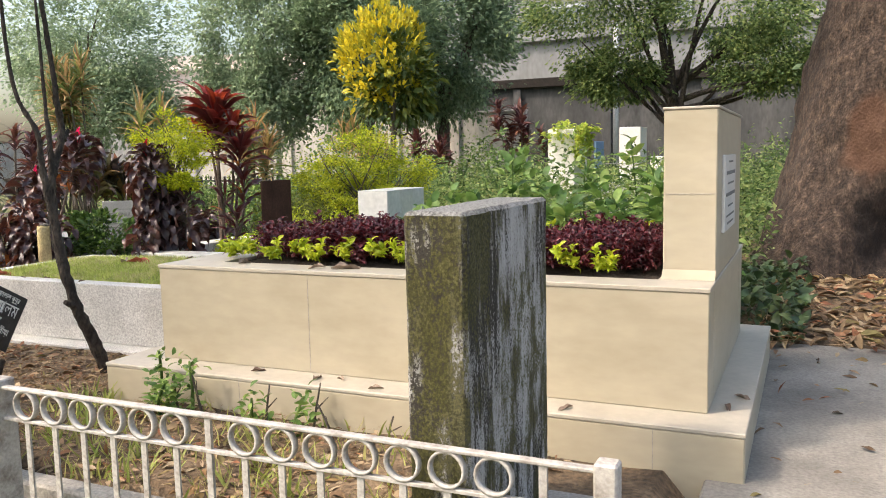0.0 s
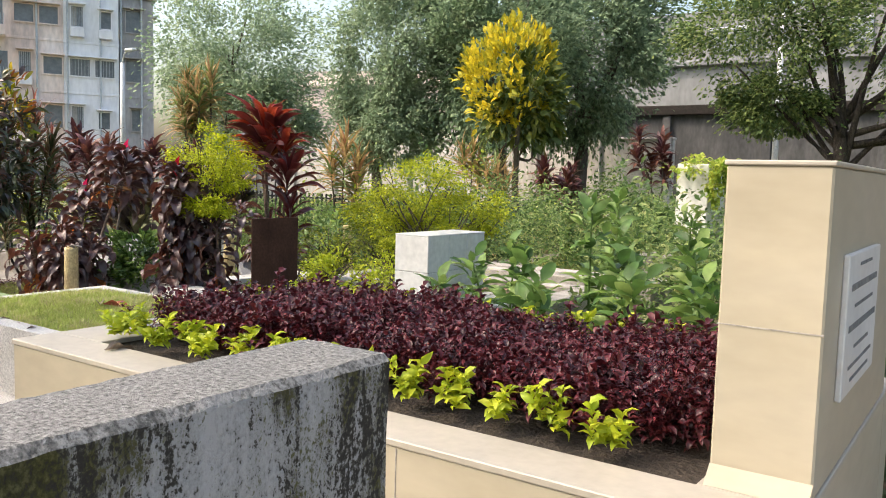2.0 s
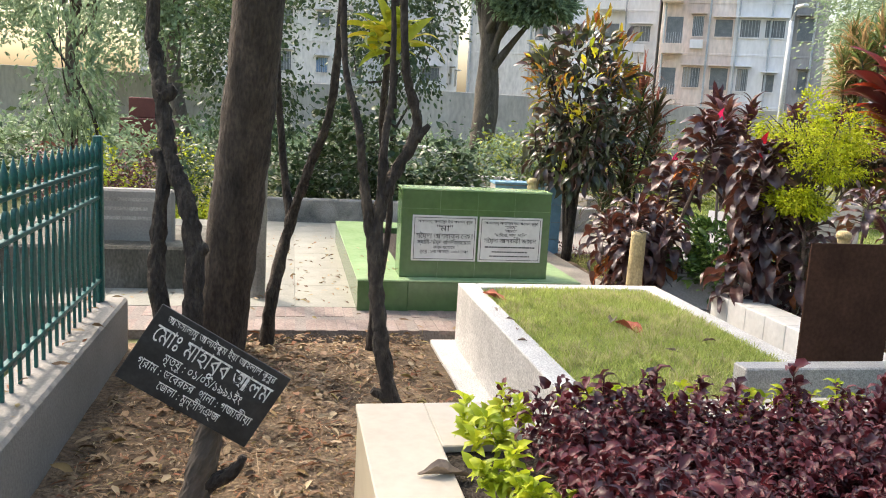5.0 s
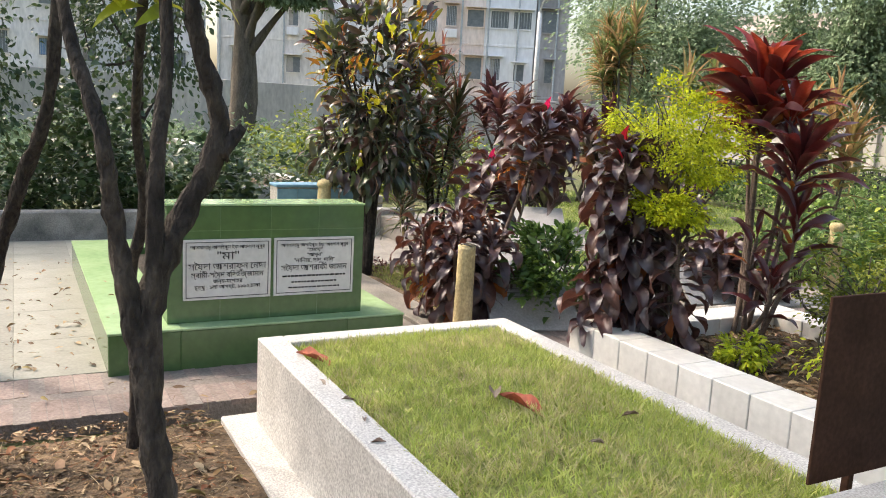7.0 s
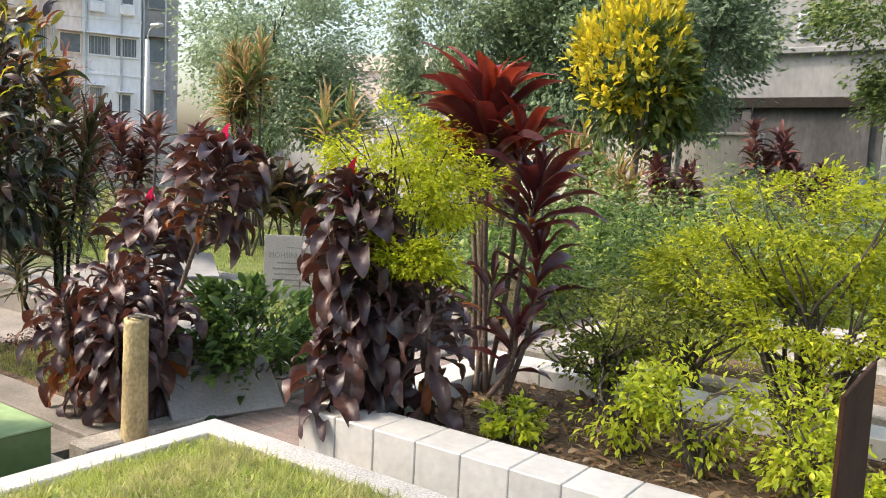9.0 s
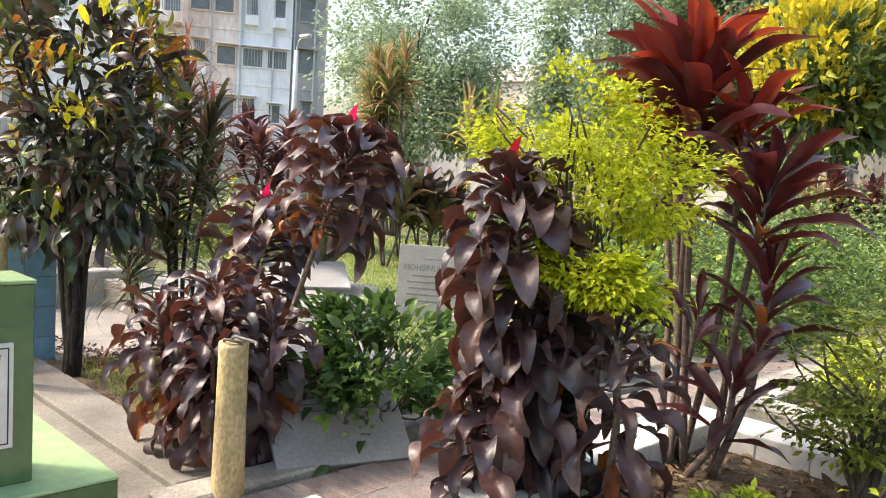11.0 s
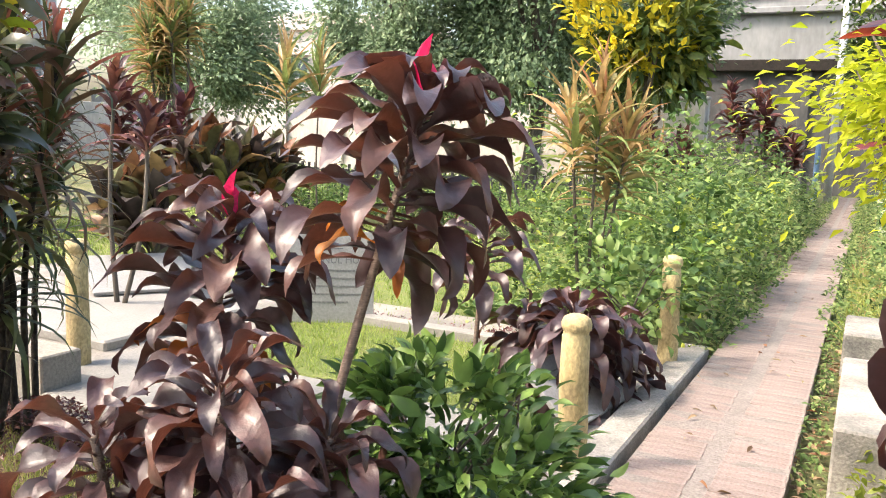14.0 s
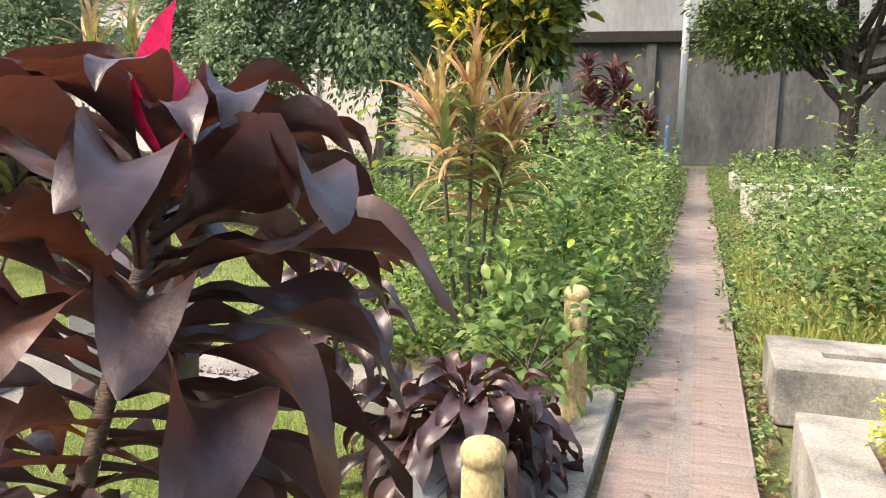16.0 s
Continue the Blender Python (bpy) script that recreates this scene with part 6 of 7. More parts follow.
litter(-7.7, -7.45, 4.1, 5.3, 1.065, 6, 350, "a few small dry leaves on the green headstone", (0.02, 0.05))
litter(-7.4, -6.76, 2.4, 14, 0.092, 90, 348, "a few dry leaves on the brick footpath", (0.03, 0.07))
litter(-6.74, -6.58, 8, 12.7, 0.03, 260, 346, "dry leaves along the footpath", (0.04, 0.09))


def fallen(at, size, mat, label, rot):
    v, q = blade(0.72, 0.2, 0.12, 0.35, 8, 5, 1.1, 0.2, 0.6, 0.1, int(rot))
    o = new("fallen_leaf", raw_mesh("fallen_leaf", v, q, mat))
    o.matrix_world = pose(*at, 0, 8, rot) @ Matrix.Diagonal((size, size, size, 1))
    return tagged(o, label, "leaf", "fallen leaves")


fallen((-2.8, 3.5, 0.85), 0.2, L_DRY_GREY, "curled dry leaf on the tomb's cream rim", 100)
fallen((-2.2, 3.47, 0.85), 0.26, L_DRY_GREY, "curled dry leaf on the tomb's cream rim", 30)
fallen((-2.25, 3.5, 0.855), 0.14, L_DRY_GREY, "curled dry leaf on the tomb's cream rim", 200)
fallen((-1.72, 3.5, 0.85), 0.12, L_DRY_GREY, "curled dry leaf on the tomb's cream rim", 320)
for i, (x, y) in enumerate(((-3.0, 3.28), (-2.6, 3.3), (-2.2, 3.27), (-2.05, 3.31), (-1.8, 3.26), (-0.9, 3.3), (-0.3, 3.55), (-0.28, 3.7))):
    fallen((x, y, 0.325), 0.13, L_DRY_GREY, "dry leaf on the tomb's plinth", 47 * i)
fallen((-5.1, 4.95, 0.6), 0.34, L_DRY_RED, "fallen red leaf on the grass mound", 20)
fallen((-5.05, 4.9, 0.61), 0.24, L_DRY_GREY, "fallen brown leaf on the grass mound", 150)
fallen((-6.1, 4.45, 0.525), 0.3, L_DRY_RED, "fallen red leaf on the white rim", 35)
fallen((-4.6, 5.0, 0.6), 0.1, L_DRY_GREY, "fallen pale leaf on the grass mound", 70)
fallen((-4.75, 5.35, 0.6), 0.1, L_DRY_GREY, "fallen pale leaf on the grass mound", 250)
for i, x in enumerate((-5.7, -5.45, -5.2, -5.0)):
    fallen((x, 4.43, 0.525), 0.09, L_DRY_GREY, "small dead leaf on the white rim", 80 * i)


# ---- trees ----
def crown(parent, rng, centre, radius, n, mat, size, clumps=40, clump_r=0.28, shell=0.5, leaf=None, name="crown", seed=0):
    p, d = puff(rng, n, centre, radius, shell, clumps, clump_r)
    keep = p[:, 2] > 0.6
    return cloud(name, leaf or QUADLEAF, p[keep], d[keep] + [0, 0, -0.2], rng.uniform(*size, keep.sum()), mat, parent, seed=seed, roll=0.8)


def tree(at, height, crowns, mat, label, bark=None, r=0.25, n=6000, size=(0.18, 0.34), seed=0, leaf=None, clump_r=0.26, group="", clumps=40):
    t = thing("tree", at, label, "tree", group)
    rng = np.random.default_rng(seed)
    bm = bmesh.new()
    limb([(0, 0, -0.1), (rng.normal(0, 0.15), rng.normal(0, 0.15), height * 0.4), (rng.normal(0, 0.3), rng.normal(0, 0.3), height * 0.8)], r, r * 0.35, 10, bm, 5, 0.2, seed)
    for c, rad in crowns:
        for k in range(4):
            a = rng.normal(size=3)
            a /= np.linalg.norm(a)
            e = np.array(c) + a * np.array(rad) * 0.7
            s = np.array([0, 0, height * rng.uniform(0.25, 0.55)])
            limb([s, (s + e) / 2 + rng.normal(0, 0.2, 3), e], r * 0.4, r * 0.08, 6, bm, 4, seed=k)
    part("trunk", bm, bark or BARK_G, t, smooth=True)
    for i, (c, rad) in enumerate(crowns):
        crown(t, rng, c, rad, n, mat, size, leaf=leaf, clump_r=clump_r, seed=seed + i, clumps=clumps)
    return t


def big_tree():
    t = thing("big_tree", (0.62, 9.9, 0.1), "huge old tree with reddish bark, a stripped patch and a hollow", "tree")
    bm = bmesh.new()
    n = 96
    rings = []
    for i in range(84):
        z = i * 0.05
        rr = []
        for k in range(n):
            a = 2 * math.pi * k / n
            butt = 0.45 * math.exp(-z * 1.6) * max(0, math.cos(3 * a + 0.6)) + 0.14 * math.exp(-z * 2.2)
            r = 1.12 + butt + 0.05 * noise.noise((math.cos(a) * 2, math.sin(a) * 2, z * 1.2)) + 0.05 * noise.noise((math.cos(a) * 9, math.sin(a) * 9, z * 4)) + 0.035 * abs(noise.noise((math.cos(a) * 24, math.sin(a) * 24, z * 9))) - 0.28 * math.exp(-((a - 4.75) / 0.25) ** 2 - ((z - 0.5) / 0.45) ** 2)
            rr.append(bm.verts.new((math.cos(a) * r + 0.2 * z, math.sin(a) * r, z - 0.1)))
        rings.append(rr)
    for r0, r1 in zip(rings, rings[1:]):
        for k in range(n):
            bm.faces.new((r0[k], r0[(k + 1) % n], r1[(k + 1) % n], r1[k]))
    tr = part("trunk", bm, OLD_BARK, t, smooth=True)
    bm = bmesh.new()
    for k, e in enumerate(((1.8, -0.6, 7.5), (0.2, 1.0, 8), (-1.8, 0.6, 7), (1.5, 1.6, 8))):
        limb([(0.5, 0, 3.6), ((0.5 + e[0]) / 2, e[1] * 0.4, 5), e], 0.4, 0.12, 10, bm, 4, seed=k)
    part("limb", bm, OLD_BARK, t, smooth=True)
    rng = np.random.default_rng(401)
    crown(t, rng, (0.5, 1.0, 7.5), (4.5, 4, 2.2), 9000, L_TREE, (0.14, 0.28), 60, 0.2, seed=402)
    crown(t, rng, (-2.4, 0.2, 4.6), (1.6, 1.8, 1.0), 4500, L_TREE_D, (0.09, 0.17), 40, 0.25, seed=403)


big_tree()

yc = tree((-10.3, 19.7, 0), 3.9, [((0, 0, 3.5), (1.05, 1.05, 1.15))], L_YELLOW_G, "croton tree with large yellow and green leaves", BARK_G, 0.12, 1500, (0.2, 0.36), 410, BROADER, 0.2)
rng0 = np.random.default_rng(411)
p, d = puff(rng0, 1500, (-0.15, -0.15, 4.05), (1.12, 1.08, 1.28), 0.85, 60, 0.16)
cloud("young_foliage", BROADER, p, d + [0, 0, 0.7], rng0.uniform(0.15, 0.28, 1500), L_YELLOW, yc, seed=412)

tree((-3.9, 26.5, 0), 6.5, [((-2.2, -0.5, 6.0), (2.4, 2.2, 1.8)), ((1.8, 0, 6.0), (3.0, 2.2, 2.0)), ((-1.8, 0, 3.9), (1.4, 1.4, 1.0)), ((2.8, 0.2, 4.0), (1.8, 1.6, 1.2))], L_TREE_D, "branching tree with sunlit leaves behind the graves", BARK_D, 0.26, 9500, (0.09, 0.18), 420, group="garden trees")
tree((3.6, 19.0, 0), 6, [((0, 0, 4.6), (3, 2.6, 2.4))], L_TREE, "leafy tree behind the big trunk", BARK_G, 0.25, 7000, (0.15, 0.3), 421, group="garden trees")
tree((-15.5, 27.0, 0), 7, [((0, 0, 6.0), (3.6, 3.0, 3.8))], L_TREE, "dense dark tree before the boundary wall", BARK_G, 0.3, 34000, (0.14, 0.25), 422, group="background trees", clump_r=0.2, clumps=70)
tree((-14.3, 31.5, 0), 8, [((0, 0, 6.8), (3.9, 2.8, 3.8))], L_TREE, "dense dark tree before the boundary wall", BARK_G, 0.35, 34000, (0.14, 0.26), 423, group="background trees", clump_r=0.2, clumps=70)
tree((-19.5, 25.5, 0), 7, [((0, 0, 6.2), (2.6, 2.2, 3.2)), ((0.4, 0, 3.4), (2.0, 1.8, 1.8))], L_TREE_P, "willowy tree with hanging foliage paled for haze", BARK_G, 0.22, 17000, (0.12, 0.22), 424, group="background trees", clump_r=0.22, clumps=60)
tree((-27.5, 25.0, 0), 8, [((0, 0, 6.4), (4.4, 3.4, 3.0)), ((1.5, 0, 3.8), (3.0, 2.6, 2.2))], L_TREE_P, "tree before the far houses, leaves paled for haze", BARK_G, 0.25, 16000, (0.13, 0.24), 425, group="background trees")
tree((-27.5, 9.4, 0), 8, [((0, 0, 7.8), (2.8, 2.6, 2.6)), ((1.5, 1.0, 5.2), (1.0, 1.2, 0.7))], L_TREE, "tall tree with a thick trunk among the far graves", BARK_G, 0.5, 11000, (0.12, 0.22), 426, group="background trees")
tree((-36.0, -2.0, 0), 8, [((0, 0, 5.6), (3.6, 4.2, 3.4))], L_TREE_P, "tree far off, leaves paled for haze", BARK_G, 0.3, 9000, (0.14, 0.26), 433, group="background trees")
tree((-34.0, -10.0, 0), 8, [((0, 0, 5.6), (3.6, 4.2, 3.6))], L_TREE_P, "tree far off, leaves paled for haze", BARK_G, 0.3, 9000, (0.14, 0.26), 434, group="background trees")
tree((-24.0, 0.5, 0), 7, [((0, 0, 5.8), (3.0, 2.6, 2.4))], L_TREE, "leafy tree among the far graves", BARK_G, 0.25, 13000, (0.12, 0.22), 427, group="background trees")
tree((-31.0, -4.0, 0), 8, [((0, 0, 6.5), (3.5, 3, 3))], L_TREE_P, "tree far off, leaves paled for haze", BARK_G, 0.3, 10000, (0.14, 0.26), 428, group="background trees")
tree((-13.5, 2.6, 0), 3.4, [((0, 0, 2.3), (0.9, 1.2, 1.3))], L_DARK, "small dark-leaved tree behind the platform", BARK_D, 0.06, 3600, (0.05, 0.11), 429, group="garden trees", leaf=OVAL)
tree((-15.5, 5.0, 0), 4.4, [((0, 0, 3.2), (1.1, 1.2, 1.5))], L_DARK, "small dark-leaved tree behind the platform", BARK_D, 0.07, 4000, (0.05, 0.12), 430, group="garden trees", leaf=OVAL)
tree((-12.8, 0.3, 0), 3.0, [((0, 0, 1.9), (0.5, 0.5, 1.2))], L_TREE, "slim leafy tree by the low wall", BARK_D, 0.04, 1300, (0.1, 0.2), 431, group="garden trees", leaf=LANCE)


def stem_tree():
    t = thing("pruned_tree", (-4.15, 3.83, 0), "small dark tree pruned to bent bare stems", "tree", "pruned trees")
    m = [(0, 0, -0.05), (-0.01, -0.1, 0.25), (-0.03, -0.22, 0.55), (-0.06, -0.28, 0.9), (-0.07, -0.3, 1.2)]
    part("stem", limb(m + [(-0.09, -0.24, 1.4), (-0.11, -0.15, 1.6), (-0.08, -0.2, 1.8), (-0.07, -0.22, 1.98), (-0.12, -0.26, 2.7)], 0.04, 0.012, 10, n=8, wobble=0.5), BARK_D, t, smooth=True)
    part("stem", limb([(-0.06, -0.29, 1.0), (-0.065, -0.32, 1.2), (-0.06, -0.36, 1.45), (-0.05, -0.38, 1.6), (-0.15, -0.44, 1.9), (-0.2, -0.45, 2.7)], 0.025, 0.009, 9, n=8, wobble=0.5), BARK_D, t, smooth=True)
    part("stem", limb([(-0.065, -0.29, 1.05), (-0.07, -0.28, 1.5), (-0.12, -0.25, 1.8), (-0.1, -0.28, 2.4)], 0.02, 0.008, 8, n=7, wobble=0.5), BARK_D, t, smooth=True)
    part("knot", limb([(-0.03, -0.22, 0.52), (-0.03, -0.29, 0.56)], 0.03, 0.014, 7, wobble=0.4), BARK_D, t, smooth=True)
    part("knot", limb([(-0.11, -0.15, 1.56), (-0.11, -0.1, 1.62)], 0.024, 0.01, 7, wobble=0.4), BARK_D, t, smooth=True)
    t = thing("pruned_tree", (-6.35, 3.75, 0), "thin crooked croton with a tuft of yellow leaves", "tree", "pruned trees")
    part("stem", limb([(0, 0, -0.05), (0.04, 0.02, 0.4), (0.15, -0.02, 0.9), (0.3, 0.02, 1.2), (0.55, -0.04, 1.6), (0.87, -0.05, 2.02)], 0.035, 0.016, 8, wobble=0.35), BARK_D, t, smooth=True)
    part("stem", limb([(0.04, 0.02, 0.4), (0.0, 0.1, 1.0), (0.1, 0.02, 1.6), (0.1, 0.1, 2.6)], 0.024, 0.012, 8, wobble=0.35), BARK_D, t, smooth=True)
    rng = np.random.default_rng(441)
    n = 46
    a = rng.uniform(0, 6.3, n)
    D = np.stack([np.cos(a), np.sin(a), rng.uniform(-0.4, 1.4, n)], 1)
    cloud("foliage", LANCE, np.array([[0.87, -0.05, 2.02]]) + rng.normal(0, 0.05, (n, 3)), D, rng.uniform(0.16, 0.3, n), L_CROTON_L, t, seed=442)
    t = thing("tree", (-6.35, 2.75, 0), "straight grey-brown tree trunk on the bare earth", "tree", "roadside trunks")
    part("trunk", limb([(0, 0, -0.1), (0.02, 0.03, 0.3), (0.08, 0.12, 1.0), (0.15, 0.19, 1.6), (0.2, 0.26, 2.4), (0.2, 0.3, 3.6), (0.1, 0.4, 5.5)], 0.18, 0.13, 16, n=6, wobble=0.12), BARK_B, t, smooth=True)
    # crown above the view, spread wide to dapple earth, platform and graves with shade
    rng = np.random.default_rng(443)
    crown(t, rng, (-0.2, 0.2, 6.5), (3.3, 3.3, 1.6), 7000, L_TREE, (0.12, 0.22), 40, 0.25, seed=444)
    t = thing("pruned_tree", (-5.3, 2.72, 0), "gnarled dark stem beside the tree trunk", "tree", "pruned trees")
    part("stem", limb([(-0.0, -0.0, -0.05), (-0.07, -0.01, 0.44), (-0.15, -0.01, 0.87), (-0.22, -0.07, 1.18), (-0.28, -0.15, 1.37), (-0.34, -0.2, 1.67), (-0.4, -0.24, 1.92), (-0.43, -0.26, 2.02), (-0.53, -0.21, 3.0)], 0.056, 0.03, 11, n=8, wobble=0.5), BARK_D, t, smooth=True)
    part("stem", limb([(-0.02, -0.05, -0.05), (-0.16, -0.19, 0.65), (-0.22, -0.2, 0.96), (-0.27, -0.18, 1.28), (-0.3, -0.23, 1.39)], 0.048, 0.03, 10, n=7, wobble=0.55), BARK_D, t, smooth=True)
    part("knot", limb([(-0.34, -0.2, 1.67), (-0.34, -0.13, 1.72)], 0.05, 0.03, 8, wobble=0.5), BARK_D, t, smooth=True)
    part("knot", limb([(-0.15, -0.01, 0.87), (-0.15, 0.06, 0.9)], 0.042, 0.026, 8, wobble=0.5), BARK_D, t, smooth=True)
    t = thing("pruned_tree", (-6.5, 3.05, 0), "thin leaning dark stem", "tree", "pruned trees")
    part("stem", limb([(0, 0, -0.05), (0.02, 0.05, 0.4), (-0.05, 0.16, 0.9), (0.1, 0.28, 1.3), (0.25, 0.4, 1.75), (0.35, 0.45, 2.8)], 0.05, 0.018, 9, n=8, wobble=0.45), BARK_D, t, smooth=True)
    part("stem", limb([(-0.05, 0.16, 0.9), (-0.12, 0.1, 1.3), (-0.15, 0.05, 2.0), (-0.1, 0.1, 2.8)], 0.03, 0.014, 8, wobble=0.3), BARK_D, t, smooth=True)


stem_tree()


def plot_fence():
    tagged(part("low_wall", box(-6.4, -2.9, 1.95, 2.2, -0.05, 0.4, 0.015), PAD), "low pale cement wall with dry leaves on top", "wall", kind="structure")
    tagged(part("low_wall", box(-6.4, -6.2, -0.5, 1.95, -0.05, 0.4, 0.015), CONCRETE), "low pale cement wall", "wall", kind="structure")
    t = thing("green_fence", (0, 0, 0), "green painted iron grave fence of oval plates and knobs", "fence")

    def oval(cz, rx, rz, d):
        bm, n = bmesh.new(), 18
        rings = [[bm.verts.new((rx * k * math.cos(2 * math.pi * i / n), y, cz + rz * k * math.sin(2 * math.pi * i / n))) for i in range(n)] for y, k in ((-d, 0.8), (-d * 0.6, 1.0), (d * 0.6, 1.0), (d, 0.8))]
        for r0, r1 in zip(rings, rings[1:]):
            for i in range(n):
                bm.faces.new((r0[i], r0[(i + 1) % n], r1[(i + 1) % n], r1[i]))
        bm.faces.new(rings[0])
        bm.faces.new(rings[-1][::-1])
        return bm

    bar = mesh_of("bar", box(-0.008, 0.008, -0.008, 0.008, 0, 0.88, 0.002), IRON_G)
    plate = mesh_of("oval_plate", oval(0.4, 0.036, 0.23, 0.008), IRON_G)
    knob = mesh_of("knob", oval(0.73, 0.03, 0.05, 0.012), IRON_G)
    tip = mesh_of("tip", tube([(0, 0, 0.86), (0, 0, 0.89), (0, 0, 0.93), (0, 0, 0.99)], [0.008, 0.02, 0.016, 0.002], 8), IRON_G, True)
    for i in range(28):
        for name, me in (("bar", bar), ("oval_plate", plate), ("knob", knob), ("tip", tip)):
            o = new(name, me)
            o.location = (-6.24 + 0.115 * i, 2.06, 0.4)
            o.parent = t
    for z in (0.53, 1.04, 1.22):
        part("rail", box(-6.26, -3.05, 2.045, 2.075, z, z + 0.022, 0.003), IRON_G, t)
    part("post", box(-6.3, -6.25, 2.035, 2.085, 0.4, 1.42, 0.006), IRON_G, t)
    t = thing("cement_grave", (0, 0, 0), "stained cement grave with a grey inscribed headstone", "grave")
    part("wall", box(-9.3, -8.0, 0.4, 2.55, 0.07, 0.44, 0.02), DARK_CEMENT, t)
    h = part("headstone", box(-8.45, -8.3, 1.4, 2.22, 0.42, 0.88, 0.02), PAD, t)
    for z, w in ((0.78, 0.55), (0.7, 0.42), (0.62, 0.5)):
        part("text_line", box(-8.3, -8.296, 1.8 - w / 2, 1.8 + w / 2, z, z + 0.03), CONCRETE_D, h)
    tagged(part("concrete_pole", tube([(-7.75, 2.95, 0.05), (-7.75, 2.96, 1.6), (-7.76, 2.97, 2.6)], [0.07, 0.068, 0.066], 14), CONCRETE), "round pale concrete pole on the platform", "pole")
    tagged(part("low_wall", box(-12.4, -12.2, 2.9, 8.0, -0.05, 0.4, 0.015), CONCRETE_D), "low dark wall behind the platform", "wall", kind="structure")
    tagged(part("low_wall", box(-30, -14.2, 8.2, 8.4, -0.05, 0.35, 0.015), CONCRETE), "long low pale kerb wall among the plots", "wall", kind="structure")
    maroon = surface("maroon_tile", [(0.12, 0.03, 0.025), (0.17, 0.05, 0.04)], 4, 0.4, 0.05)
    t = thing("brick_monument", (-21.5, -0.1, 0), "maroon tiled stepped monument far off", "monument")
    part("base", box(-0.5, 0.5, -0.6, 0.6, 0, 1.15, 0.02), maroon, t)
    part("block", box(-0.4, 0.4, -0.4, 0.27, 1.15, 1.62, 0.02), maroon, t)
    bare_grave(-20, -17, 3.5, 5.0, 0.6, "white grave kerb among shrubs", WHITE)
    bare_grave(-24, -21, 5.5, 7.0, 0.7, "white grave kerb among shrubs", WHITE)
    bare_grave(-17, -14.5, 6.0, 7.6, 0.45, "pale grave kerb among shrubs", WHITE)


plot_fence()


# ---- buildings and boundary ----
# stained and painted plasters of the far flats, lightened further for haze
PLASTER = surface("stained_plaster", [(0.45, 0.43, 0.4), (0.66, 0.63, 0.59), (0.76, 0.73, 0.69)], 0.5, 0.9, 0.15, 6, 0.14, 0.35)
PLASTER_W = surface("white_plaster", [(0.64, 0.645, 0.65), (0.8, 0.8, 0.8)], 0.4, 0.9, 0.1, 5, 0.08, 0.35)
PLASTER_P = surface("pink_plaster", [(0.3, 0.27, 0.25), (0.62, 0.5, 0.43), (0.74, 0.64, 0.57), (0.8, 0.74, 0.7)], 0.45, 0.9, 0.15, 5, 0.15, 0.35)
WALLPAINT = surface("old_boundary_wall", [(0.33, 0.305, 0.282), (0.46, 0.435, 0.405), (0.54, 0.515, 0.483)], 0.6, 0.9, 0.15, 7, 0.14, 0.4)
DARKWALL = surface("sooty_wall", [(0.035, 0.035, 0.036), (0.07, 0.07, 0.07), (0.12, 0.117, 0.113)], 0.7, 0.95, 0.2, 8, 0.2, 0.4)
GREYWALL = surface("grey_shed_wall", [(0.15, 0.15, 0.148), (0.23, 0.235, 0.235), (0.32, 0.32, 0.315)], 0.5, 0.9, 0.1, 6, 0.1, 0.4)
# dark panes raised to mid grey: distance haze put into their colour
SHUTTER = surface("hazed_window_glass", [(0.1, 0.115, 0.125), (0.19, 0.21, 0.22)], 3, 0.3, 0.0)
FRAMEP = surface("window_paint", [(0.32, 0.36, 0.38), (0.5, 0.52, 0.53)], 5, 0.6, 0.0)
BLUEP = surface("blue_shutter", [(0.12, 0.22, 0.38), (0.2, 0.31, 0.47)], 5, 0.6, 0.0)


def window_of(t, m, x, z, wd, ht, rnd, mat, bars=False):
    """A framed window under a concrete shade, with panes set back and, on some, an iron grille."""
    o = part("window", box(x - wd / 2, x + wd / 2, -0.02, 0.02, z, z + ht), SHUTTER, t)
    o.matrix_local = m
    for q in ((x - wd / 2 - 0.06, x + wd / 2 + 0.06, z - 0.07, z), (x - wd / 2 - 0.06, x + wd / 2 + 0.06, z + ht, z + ht + 0.06), (x - wd / 2 - 0.06, x - wd / 2, z, z + ht), (x + wd / 2, x + wd / 2 + 0.06, z, z + ht)):
        part("frame", box(q[0], q[1], -0.09, 0.01, q[2], q[3]), mat, o)
    k = 2 if wd < 1.2 else 3
    blue, ajar = rnd.random() < 0.07, rnd.random() < 0.3
    for j in range(k):
        px = x - wd / 2 + 0.02 + j * wd / k
        part("pane", box(px, px + wd / k - 0.04, -0.035, -0.021, z + 0.04, z + ht - 0.04), BLUEP if blue else (CURTAIN if ajar and j == 0 else SHUTTER), o)
    if bars:
        for j in range(6):
            bx = x - wd / 2 + wd * (j + 0.5) / 6
            part("grille_bar", box(bx - 0.012, bx + 0.012, -0.075, -0.055, z, z + ht), FRAMEP, o)
    b = part("sunshade", box(x - wd / 2 - 0.14, x + wd / 2 + 0.14, -0.42, 0.02, z + ht + 0.1, z + ht + 0.17, 0.01), mat, t)
    b.matrix_local = m


